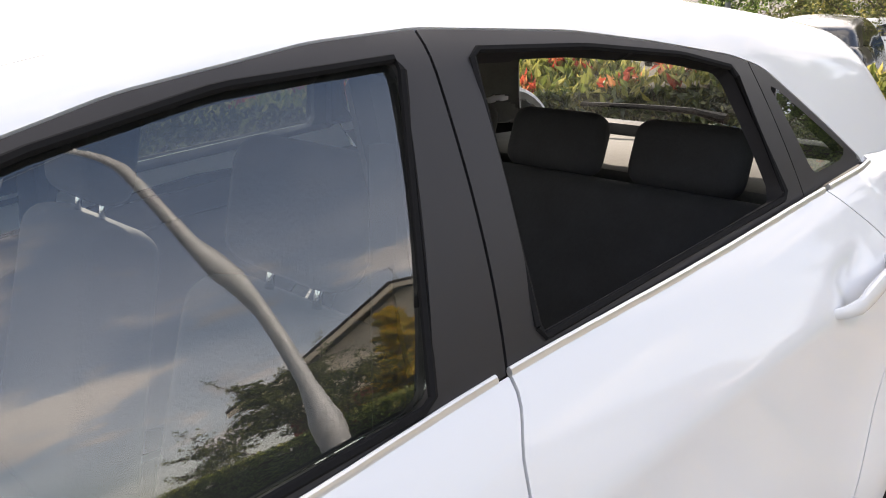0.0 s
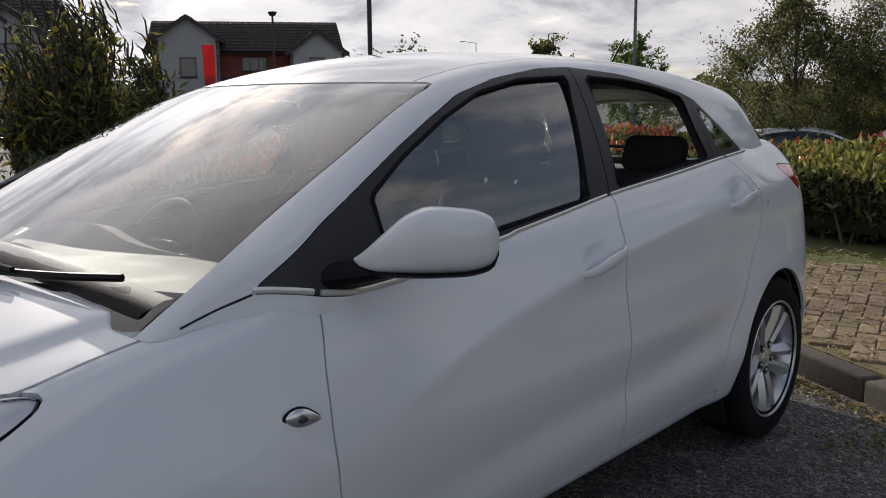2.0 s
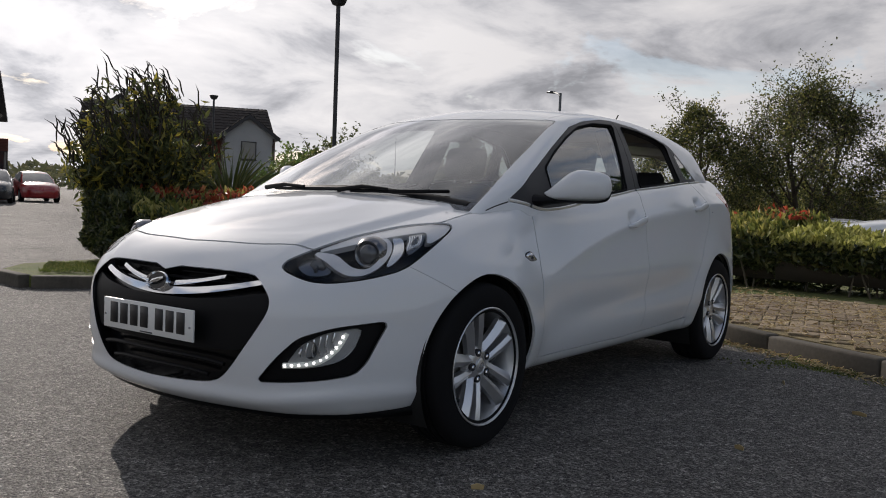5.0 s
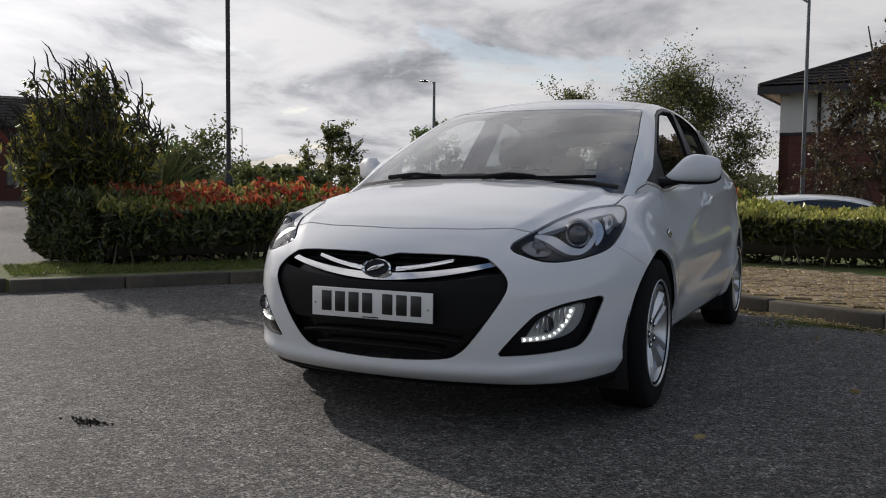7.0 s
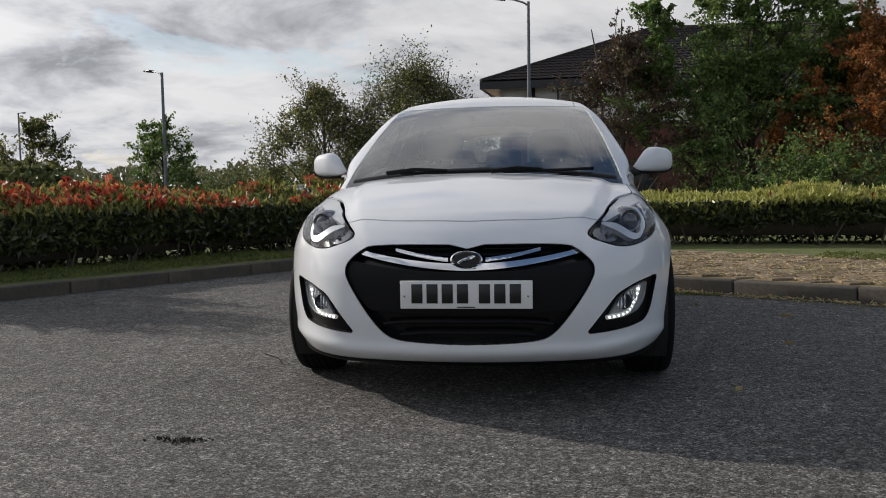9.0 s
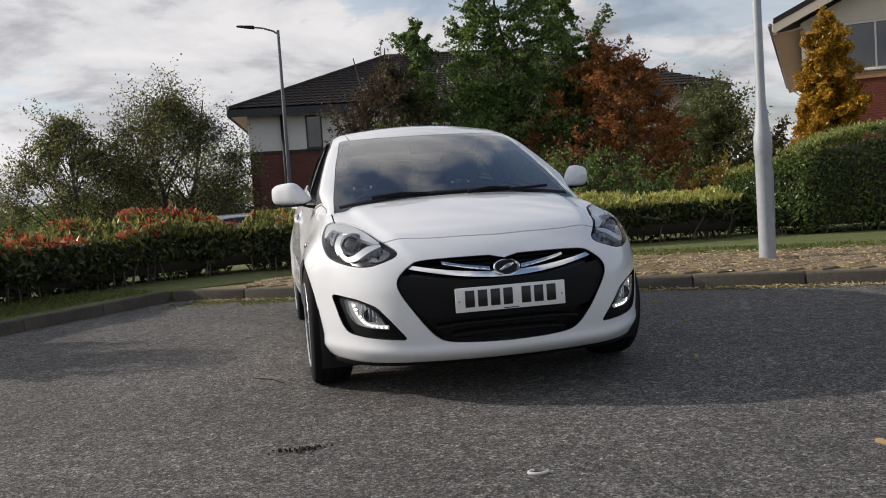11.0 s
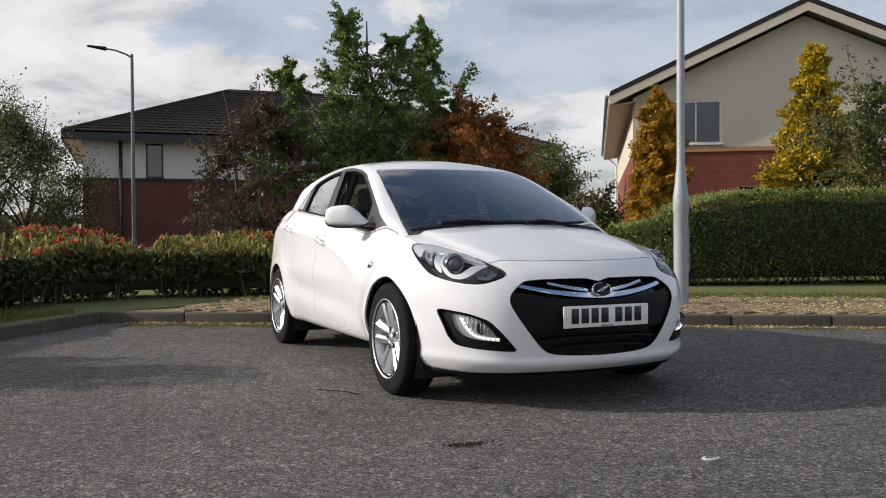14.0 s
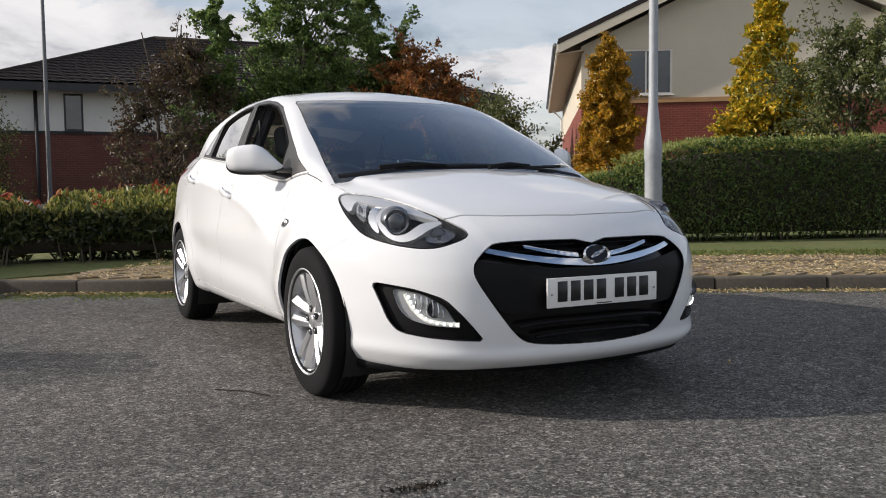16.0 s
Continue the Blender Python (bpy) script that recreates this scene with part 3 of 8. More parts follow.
def car_panels():
    v, t = shell(lower, -1.35, 1.35, 0.56, 150, 164, 92, 1.6)
    v, t, _ = cut(v, t, np.minimum(-(upper(*v.T) + 0.002), v[:, 2] - np.where(v[:, 0] > 0, 0.90, 0.97)))
    v, _, t = cut(v, t, np.maximum(np.maximum(waist(v) - v[:, 2], v[:, 0] - 0.955), np.where(v[:, 0] > 0.3, 0.5 - v[:, 1], -1.0)))
    for wx in (WHEEL_X, -WHEEL_X):
        v, _, t = cut(v, t, arch(wx)(v))
    got = {}
    for name, field, gap in (
            ("grille", front_view(GRILLE), 0.0014), ("fog", front_view(FOG, 1), 0.0014), ("headlamp", corner_view(HEADLAMP), 0.0025),
            ("bonnet", plan_view(BONNET), 0.0036), ("tail_lamp", side_view(TAIL_LAMP), 0.002),
            ("front_bumper", lambda v: np.where(v[:, 2] > 0.6, 1.53 + (v[:, 2] - 0.615) * 1.88, 1.5) - v[:, 0], 0.0015),
            ("front_wing", lambda v: front_seam(v[:, 2]) - v[:, 0], 0.0022),
            ("sill", lambda v: np.maximum(v[:, 2] - 0.285 - 0.03 * np.clip(-v[:, 0], 0, 1), -0.85 - v[:, 0]), 0.003),
            ("front_door", lambda v: middle_seam(v[:, 2]) - v[:, 0], 0.0024),
            ("rear_door", lambda v: rear_seam(v[:, 2]) - v[:, 0], 0.0024),
            ("rear_bumper", lambda v: np.maximum(v[:, 2] - 0.60, v[:, 0] + 1.66), 0.0018),
            ("tailgate", lambda v: np.maximum(v[:, 1] - 0.60, v[:, 0] + 1.75), 0.002)):
        got[name], (v, t) = take(v, t, field, gap)
    got["rear_quarter"] = (v, t)
    v, t = shell(upper, -1.45, 0.5, 1.06, 120, 110, 90, 1.5)
    v, t, _ = cut(v, t, -np.maximum(lower(*v.T) - 0.001, np.minimum(np.minimum(v[:, 2] - waist(v), 0.96 - v[:, 0]), np.where(v[:, 0] > 0.3, v[:, 1] - 0.5, 1.0))))
    v, t, _ = cut(v, t, 0.88 - v[:, 2])
    for name, field, gap in (
            ("windscreen", front_screen, 0.002), ("back_glass", lambda v: np.maximum(area(BACK_GLASS, v[:, [1, 2]]), v[:, 0] + 1.3), 0.002),
            ("frames", lambda v: np.maximum(side_view(WINDOWS, 1, 0.42)(v), belt(v[:, 0]) - 0.004 - v[:, 2]), 0.0012),
            ("roof", lambda v: np.maximum(v[:, 1] - 0.485 - 0.01 * v[:, 0], np.maximum(-1.72 - v[:, 0], v[:, 0] - 0.42)), 0.0022)):
        got[name], (v, t) = take(v, t, field, gap)
    got["cant_rail"] = (v, t)
    v, t = got.pop("frames")
    for name, field, gap in (("front_pane", side_view(FRONT_GLASS, 1), 0.0), ("rear_pane", side_view(REAR_GLASS, 1), 0.0), ("quarter_pane", side_view(QUARTER_GLASS, 1), 0.0),
                             ("front_frame", lambda v: middle_seam(v[:, 2]) - v[:, 0], 0.0022),
                             ("rear_frame", lambda v: -1.035 - (1.28 - v[:, 2]) * 0.2 - v[:, 0], 0.0015)):
        got[name], (v, t) = take(v, t, field, gap)
    got["quarter_frame"] = (v, t)
    return got


def front_screen(v):
    return np.maximum(area(SCREEN, v[:, [1, 2]], 1), 0.1 - v[:, 0])


P = car_panels()


def panel(name, key, material, mirror, parent=None, depth=0.012, label="", floor=False):
    v, f = lipped(*P[key], depth, mirror, floor)
    return raw(name, v, f, material, parent or car, label)


bonnet = panel("bonnet", "bonnet", M_PAINT, "both")
front_bumper = panel("front_bumper", "front_bumper", M_PAINT, "both", depth=0.02)
panel("tailgate", "tailgate", M_PAINT, "both")
panel("rear_bumper", "rear_bumper", M_PAINT, "both")
panel("roof", "roof", M_PAINT, "both")
windscreen = panel("windscreen", "windscreen", M_SCREEN, "both", depth=0.004, label="curved clear windscreen mirroring clouds")
back_glass = panel("rear_window", "back_glass", M_BACKGLASS, "both", depth=0.004)
for ob in (windscreen, back_glass):
    ob.visible_shadow = False
grille_tray = panel("grille_backing", "grille", M_GLOSSBLACK, "both", depth=0.045, floor=True, label="recessed gloss black grille panel")

doors = {}
for side in ("left", "right"):
    mirror = None if side == "left" else "right"
    panel("front_wing", "front_wing", M_PAINT, mirror)
    panel("sill", "sill", M_PAINT, mirror)
    panel("rear_quarter", "rear_quarter", M_PAINT, mirror)
    panel("cant_rail", "cant_rail", M_PAINT, mirror)
    panel("tail_lamp", "tail_lamp", M_REDLAMP, mirror, label="red tail lamp lens")
    for end in ("front", "rear"):
        door = panel(end + "_door", end + "_door", M_PAINT, mirror)
        doors[side, end] = door
        panel("window_frame", end + "_frame", M_SATIN, mirror, door, 0.03, "satin black window frame")
        # the left rear and the right front window are wound down
        if (side, end) not in (("left", "rear"), ("right", "front")):
            pane = panel("window_pane", end + "_pane", M_SIDEGLASS, mirror, door, 0.003, "tinted window mirroring the sky")
            for vert in pane.data.vertices:
                vert.co.y -= 0.012 if side == "left" else -0.012
            pane.visible_shadow = False
    panel("quarter_window_frame", "quarter_frame", M_SATIN, mirror, None, 0.02)
    pane = panel("quarter_window", "quarter_pane", M_SIDEGLASS, mirror, None, 0.003)
    pane.visible_shadow = False


def inner_shell():
    """An added dark shell behind the panels: it shows as shade in the joints, blocks light and closes the underside."""
    v, t = shell(lower, -1.35, 1.35, 0.56, 70, 70, 34, 1.6, -0.022)
    v, t, _ = cut(v, t, -(upper(*v.T) - 0.02))
    v, t, _ = cut(v, t, v[:, 2] - 0.93 - np.where(v[:, 0] > 0.9, 1, 0.06))
    for wx in (WHEEL_X, -WHEEL_X):
        v, _, t = cut(v, t, arch(wx)(v))
    for field in (front_view(GRILLE), front_view(FOG, 1), corner_view(HEADLAMP)):
        v, _, t = cut(v, t, field(v))
    verts, faces = lipped(v, t, 0.004, "both")
    raw("inner_shell", verts, faces, M_DARK, car)


inner_shell()

# belt strips of bright metal under the windows
def belt_strip(x0, x1, sign, parent, name="belt_strip"):
    bm = bmesh.new()
    pts = []
    for x in np.linspace(x0, x1, 28):
        p = onto(lambda a, b, c: np.minimum(lower(a, b, c), upper(a, b, c)), (x, 1.2, belt(x) + 0.003), (0, -1, 0), 1.0)
        pts.append((p.x, sign * (p.y + 0.002), p.z))
    sweep(pts, 0.0068, 8, bm, 0.7)
    part(name, bm, M_STRIP, parent, "thin bright metal strip")


for side, sign in (("left", 1), ("right", -1)):
    belt_strip(0.985, 0.862, sign, car)
    belt_strip(0.845, -0.278, sign, doors[side, "front"])
    belt_strip(-0.3, -1.115, sign, doors[side, "rear"])
    belt_strip(-1.135, -1.345, sign, car)


# wheels
def wheel_parts():
    wheel = new("wheel")
    wheel.parent = car
    tyre = [(0.206, 0.095), (0.222, 0.1), (0.245, 0.105), (0.275, 0.102), (0.298, 0.098), (0.309, 0.088), (0.313, 0.075), (0.316, 0.06)]
    for g in (0.045, 0.012, -0.012, -0.045):
        tyre += [(0.316, g + 0.006), (0.309, g + 0.004), (0.309, g - 0.004), (0.316, g - 0.006)]
    tyre += [(0.316, -0.06), (0.309, -0.088), (0.275, -0.106), (0.23, -0.1), (0.206, -0.09)]
    part("tyre", lathe(tyre, 72), M_RUBBER, wheel, "black rubber tyre", angle=0.9)
    rim = [(0.224, 0.098), (0.226, 0.104), (0.223, 0.106), (0.219, 0.104), (0.216, 0.094), (0.207, 0.07), (0.196, 0.02), (0.19, -0.05), (0.2, -0.09)]
    part("rim", lathe(rim, 72), M_ALLOY, wheel, "silver alloy rim", angle=0.8)
    # the shade inside the wheel is put into the barrel's darker alloy colour
    part("wheel_barrel", lathe([(0.2, 0.03), (0.188, -0.05), (0.196, -0.09), (0.04, -0.095)], 40), M_DARK_AND_SHADED_ALLOY, wheel)
    part("brake_disc", lathe([(0.05, 0.03), (0.145, 0.03), (0.148, 0.026), (0.148, 0.01), (0.06, 0.006)], 40), M_DISC, wheel)
    cal = rbox((0.06, 0.06, 0.14), (-0.125, 0.015, 0.02), None, 0.012)
    part("brake_caliper", cal, M_LAMPGREY, wheel)
    hub = [(0.0, 0.074), (0.028, 0.073), (0.03, 0.069), (0.034, 0.072), (0.05, 0.071), (0.072, 0.06), (0.078, 0.045), (0.07, 0.02), (0.0, 0.02)]
    part("hub", lathe(hub, 40), M_ALLOY, wheel)
    part("hub_cap", lathe([(0.0, 0.0775), (0.02, 0.077), (0.026, 0.074), (0.027, 0.07)], 32), M_ALLOY, wheel, "grey centre cap with a plain oval mark")
    bm = lathe([(0.0125, 0.0785), (0.0155, 0.0785), (0.0155, 0.076), (0.0125, 0.076)], 24)
    for vert in bm.verts:
        vert.co.z *= 0.65
    part("cap_mark", bm, M_CHROME, wheel)
    for k in range(5):
        a = k * math.tau / 5 + 0.31
        at = (0.052 * math.cos(a), 0, 0.052 * math.sin(a))
        # dark disc proud of the hub, painted in place of a shaded recess
        nut_disc = lathe([(0.0, 0.0735), (0.0125, 0.0735), (0.0145, 0.0755), (0.0155, 0.072), (0.0155, 0.05)], 16)
        bmesh.ops.translate(nut_disc, verts=nut_disc.verts, vec=at)
        part("nut_well", nut_disc, M_LAMPGREY, wheel)
        nut = lathe([(0.0, 0.079), (0.006, 0.079), (0.0085, 0.076), (0.0085, 0.05)], 6)
        bmesh.ops.translate(nut, verts=nut.verts, vec=at)
        part("wheel_nut", nut, M_CHROME, wheel)
        for twin in (-1, 1):
            bm = bmesh.new()
            rings = []
            c, sn = math.cos(a), math.sin(a)
            for s, r in ((0.0, 0.05), (0.25, 0.095), (0.6, 0.15), (0.88, 0.196), (1.0, 0.2165)):
                mid = twin * (0.027 + 0.016 * s + 0.006 * s * s)
                w = 0.0175 + 0.0105 * s
                top = 0.066 + 0.026 * s + 0.006 * math.sin(math.pi * s)
                ridge = mid - twin * w * 0.25
                ring = []
                for off, y in ((mid - w, top - 0.034), (mid - w, top - 0.014 if twin < 0 else top - 0.006), (ridge - 0.0015, top + 0.003), (ridge + 0.0015, top + 0.003), (mid + w, top - 0.006 if twin < 0 else top - 0.014), (mid + w, top - 0.034)):
                    ring.append(bm.verts.new((r * c - off * sn, y, r * sn + off * c)))
                rings.append(ring)
            for u, q in zip(rings, rings[1:]):
                for i in range(6):
                    bm.faces.new((u[i], u[(i + 1) % 6], q[(i + 1) % 6], q[i]))
            bm.faces.new(rings[0])
            bm.faces.new(rings[-1])
            bmesh.ops.recalc_face_normals(bm, faces=bm.faces)
            part("spoke", bm, M_ALLOY, wheel, angle=0.25)
    return wheel


wheel = wheel_parts()
wheel.matrix_world = pose(WHEEL_X, 0.785, WHEEL_R, 0, 18, 0)
copy_thing(wheel, pose(-WHEEL_X, 0.75, WHEEL_R, 0, 40, 0))
copy_thing(wheel, pose(WHEEL_X, -0.785, WHEEL_R, 0, 0, 180) @ pose(0, 0, 0, 0, 10, 0))
copy_thing(wheel, pose(-WHEEL_X, -0.75, WHEEL_R, 0, 0, 180) @ pose(0, 0, 0, 0, 55, 0))
for wx in (WHEEL_X, -WHEEL_X):
    for sign in (1, -1):
        bm = bmesh.new()
        rings = []
        for y in ((0.845 if wx > 0 else 0.815), 0.8, 0.5, 0.48):
            r = 0.36 if y > 0.49 else 0.05
            rings.append([bm.verts.new((wx + r * math.cos(a), sign * y, WHEEL_R + r * math.sin(a))) for a in np.linspace(-0.55, math.pi + 0.55, 40)])
        for u, q in zip(rings, rings[1:]):
            for i in range(39):
                bm.faces.new((u[i], u[i + 1], q[i + 1], q[i]))
        part("wheel_arch_liner", bm, M_DARK, car)


# front: grille bars, emblem, plate, intake
def nose_at(y, z, out=0.0):
    p = onto(lower, (2.6, y, z), (-1, 0, 0), 1.4)
    return Vector((p.x + out, y, z))


def grille_bar(name, z_of, half, w, out, material, gap=0.0):
    """A bright bar that follows the nose; it is flat and thins out toward its ends."""
    for lo, hi in ([(-half, half)] if not gap else [(-half, -gap), (gap, half)]):
        bm = bmesh.new()
        rings = []
        for y in np.linspace(lo, hi, 36):
            z = z_of(y)
            k = w * (1.0 - 0.35 * abs(y) / half)
            p, q = nose_at(y, z + k, out), nose_at(y, z - k, out)
            rings.append([bm.verts.new(c) for c in ((p.x - 0.02, y, p.z), (p.x - 0.002, y, p.z), (p.x + 0.004, y, z), (q.x - 0.002, y, q.z), (q.x - 0.02, y, q.z))])
        for u, v in zip(rings, rings[1:]):
            for i in range(5):
                bm.faces.new((u[i], u[(i + 1) % 5], v[(i + 1) % 5], v[i]))
        bm.faces.new(rings[0])
        bm.faces.new(rings[-1])
        bmesh.ops.recalc_face_normals(bm, faces=bm.faces)
        part(name, bm, material, grille, angle=0.5)


grille = grille_tray
grille_bar("grille_bar", lambda y: 0.582 + 0.058 * (abs(y) / 0.45) ** 1.9, 0.462, 0.0135, -0.010, M_CHROME)
grille_bar("grille_bar", lambda y: 0.606 + 0.042 * (abs(y) / 0.29) ** 1.7, 0.292, 0.009, -0.012, M_CHROME, 0.075)
for z, half in ((0.652, 0.41), (0.628, 0.46)):
    grille_bar("grille_slat", lambda y: z, half, 0.004, -0.03, M_TRIM)


def front_sheet(name, pts, out, material, parent, thick=0.02, label="", soft=2):
    """A sheet that follows the nose inside an outline (y, z) at y > 0, on both halves."""
    v, t = P["grille"]
    v1, t1, _ = cut(v, t, area(pts, v[:, [1, 2]], soft))
    v1 = v1 + (out, 0, 0)
    vv, ff = lipped(v1, t1, thick, "both")
    return raw(name, vv, ff, material, parent, label)


front_sheet("centre_panel", [(-0.1, 0.562), (0.2, 0.566), (0.36, 0.582), (0.508, 0.61), (0.52, 0.54), (0.40, 0.405), (0.2, 0.398), (-0.1, 0.396)], -0.014, M_TRIM, grille, 0.03, "matt black panel behind the number plate", 1)
for z, half, drop in ((0.367, 0.34, 0.016), (0.32, 0.27, 0.012)):
    pts = [nose_at(y, z - drop * (y / half) ** 4, -0.012) for y in np.linspace(-half, half, 30)]
    part("intake_lip", sweep(pts, 0.0075, 8), M_TRIM, grille)

em = nose_at(0, 0.612)
tilt = Matrix.Translation((em.x + 0.004, 0, 0.612)) @ Euler((0, radians(-18), 0)).to_matrix().to_4x4()
bm = lathe([(0.0, 0.0), (0.054, 0.0), (0.0575, -0.012)], 40, "x")
for vert in bm.verts:
    vert.co.z *= 0.55
bmesh.ops.transform(bm, matrix=tilt, verts=bm.verts)
emblem = part("emblem", bm, M_GLOSSBLACK, car, "oval bright metal badge with a plain slanted mark")
bm = lathe([(0.052, 0.0), (0.058, 0.007), (0.064, 0.002), (0.064, -0.012)], 48, "x")
for vert in bm.verts:
    vert.co.z *= 0.56
bmesh.ops.transform(bm, matrix=tilt, verts=bm.verts)
part("badge_ring", bm, M_CHROME, emblem)
bm = bmesh.new()
sweep([(0.004, -0.034, -0.014), (0.007, -0.012, -0.004), (0.007, 0.012, 0.004), (0.004, 0.034, 0.014)], [0.004, 0.0085, 0.0085, 0.004], 10, bm)
bmesh.ops.transform(bm, matrix=tilt, verts=bm.verts)
part("badge_mark", bm, M_CHROME, emblem)

bm = rbox((0.008, 0.52, 0.111), (2.199, 0, 0.478), None, 0.003)
number_plate = part("number_plate", bm, M_WHITEPLATE, car, "white front number plate with black bars")
for y in (-0.184, -0.124, -0.064, -0.004, 0.082, 0.142, 0.202):
    bm = rbox((0.003, 0.044, 0.076), (2.204, y - 0.009, 0.482), None, 0.001, 1)
    part("plate_bar", bm, M_BLACKINK, number_plate)
for y in (-0.243, 0.243):
    bm = lathe([(0.0, 0.003), (0.004, 0.003), (0.005, 0.0)], 12, "x")
    bmesh.ops.translate(bm, verts=bm.verts, vec=(2.2035, y, 0.472))
    part("plate_screw", bm, M_CHROME, number_plate)
bm = rbox((0.0025, 0.07, 0.004), (2.2035, 0, 0.429), None, 0)
part("plate_bar", bm, M_BLACKINK, number_plate)


# lamps at the front
def lamp_tray(name, key, depth, material, sign, parent, label=""):
    v, f = lipped(*P[key], depth, None if sign > 0 else "right", True)
    return raw(name, v, f, material, parent, label)


def lamp_point(y, z, sink):
    """A point in the headlamp, behind its lens, along the view from the front corner."""
    d = Vector((1, 1, 0)).normalized()
    s = y
    foot = Vector((-s * 0.7071, s * 0.7071, z)) * 1.0
    p = onto(lower, foot + d * 2.4, -d, 3.0)
    return p - d * sink


def headlamp(sign):
    lamp_ob = new("headlamp")
    lamp_ob.parent = car
    lamp_ob["label"] = "clear swept-back headlamp with a round projector"
    tray = lamp_tray("lamp_housing", "headlamp", 0.085, M_LAMPGREY, sign, lamp_ob)
    flip = Matrix.Diagonal((1, sign, 1, 1))

    def add(name, bm, material, label=""):
        bmesh.ops.transform(bm, matrix=flip, verts=bm.verts)
        bmesh.ops.recalc_face_normals(bm, faces=bm.faces)
        part(name, bm, material, lamp_ob, label, angle=0.7)

    c = lamp_point(-0.785, 0.742, 0.035)
    face = Matrix.Translation(c) @ Vector((1, 0.35, 0.02)).to_track_quat("Y", "Z").to_matrix().to_4x4()
    bm = lathe([(0.0, 0.028), (0.02, 0.026), (0.034, 0.016), (0.038, 0.004), (0.038, -0.03)], 40)
    bmesh.ops.transform(bm, matrix=face, verts=bm.verts)
    add("projector_lens", bm, M_BULBGLASS, "round glass projector")
    bm = lathe([(0.038, 0.01), (0.046, 0.014), (0.052, 0.006), (0.06, -0.012), (0.062, -0.05)], 40)
    bmesh.ops.transform(bm, matrix=face, verts=bm.verts)
    add("projector_ring", bm, M_LAMPSHELL, "bright ring round the projector")
    # silver pieces behind the lens, each cut from the shape of the lens and set back
    def sheet(name, outline, sink, material, label="", soft=2):
        v, t = P["headlamp"]
        v1, t1, _ = cut(v, t, area(outline, np.stack([(v[:, 1] - v[:, 0]) * 0.7071, v[:, 2]], 1), soft))
        vv, ff = lipped(v1 - np.array((0.7071, 0.7071, 0)) * sink, t1, 0.022, None if sign > 0 else "right")
        raw(name, vv, ff, material, lamp_ob, label)

    sheet("bezel", [(-0.984, 0.739), (-0.935, 0.716), (-0.899, 0.687), (-0.868, 0.672), (-0.832, 0.668), (-0.794, 0.674), (-0.744, 0.70), (-0.706, 0.744), (-0.698, 0.778), (-0.722, 0.804), (-0.79, 0.792),
                    (-0.744, 0.793), (-0.727, 0.776), (-0.733, 0.745), (-0.767, 0.707), (-0.80, 0.69), (-0.845, 0.697), (-0.87, 0.716), (-0.894, 0.737), (-0.955, 0.745)], 0.014, M_BEZEL, "silver hook-shaped bezel", 1)
    sheet("top_trim", [(-0.96, 0.75), (-0.823, 0.797), (-0.645, 0.835), (-0.5, 0.851), (-0.455, 0.842), (-0.479, 0.819), (-0.548, 0.784), (-0.575, 0.776), (-0.562, 0.822), (-0.66, 0.808), (-0.75, 0.792), (-0.86, 0.766), (-0.95, 0.744)], 0.010, M_BEZEL, "silver trim along the top edge", 1)
    sheet("side_reflector", [(-0.700, 0.800), (-0.66, 0.797), (-0.654, 0.776), (-0.662, 0.742), (-0.697, 0.709), (-0.73, 0.694), (-0.700, 0.745), (-0.692, 0.78)], 0.028, M_REFLECTOR, "curved silver reflector", 1)
    sheet("indicator_reflector", [(-0.645, 0.803), (-0.585, 0.82), (-0.572, 0.808), (-0.588, 0.772), (-0.619, 0.75), (-0.65, 0.735)], 0.03, M_LAMPSHELL, "ribbed silver reflector")
    for s in np.linspace(-0.635, -0.59, 6):
        bm = sweep([lamp_point(s - 0.012, 0.755 + (s + 0.635) * 0.4, 0.024), lamp_point(s, 0.785 + (s + 0.635) * 0.25, 0.02), lamp_point(s + 0.004, 0.803 + (s + 0.635) * 0.2, 0.024)], 0.003, 5)
        add("reflector_rib", bm, M_REFLECTOR)
    bm = sweep([lamp_point(-0.632, 0.772, 0.03), lamp_point(-0.612, 0.79, 0.016), lamp_point(-0.602, 0.802, 0.016)], [0.006, 0.010, 0.005], 8)
    add("indicator_bulb", bm, M_BULBGLASS, "small bulb")
    sheet("beam_reflector", [(-1.035, 0.695), (-0.99, 0.724), (-0.945, 0.712), (-0.905, 0.68), (-0.94, 0.664), (-1.0, 0.664)], 0.045, M_LAMPSHELL, "bowl-shaped reflector")
    c2 = lamp_point(-0.965, 0.692, 0.04)
    bm = lathe([(0.0, 0.016), (0.008, 0.014), (0.010, 0.0), (0.026, -0.004), (0.03, -0.012)], 24)
    bmesh.ops.transform(bm, matrix=Matrix.Translation(c2) @ Vector((1, 0.4, 0)).to_track_quat("Y", "Z").to_matrix().to_4x4(), verts=bm.verts)
    add("beam_bulb", bm, M_BULBGLASS)
    v, f = lipped(P["headlamp"][0], P["headlamp"][1], 0.004, None if sign > 0 else "right")
    lens = raw("lamp_lens", v, f, M_LENS, lamp_ob, "clear plastic lens")
    lens.visible_shadow = False


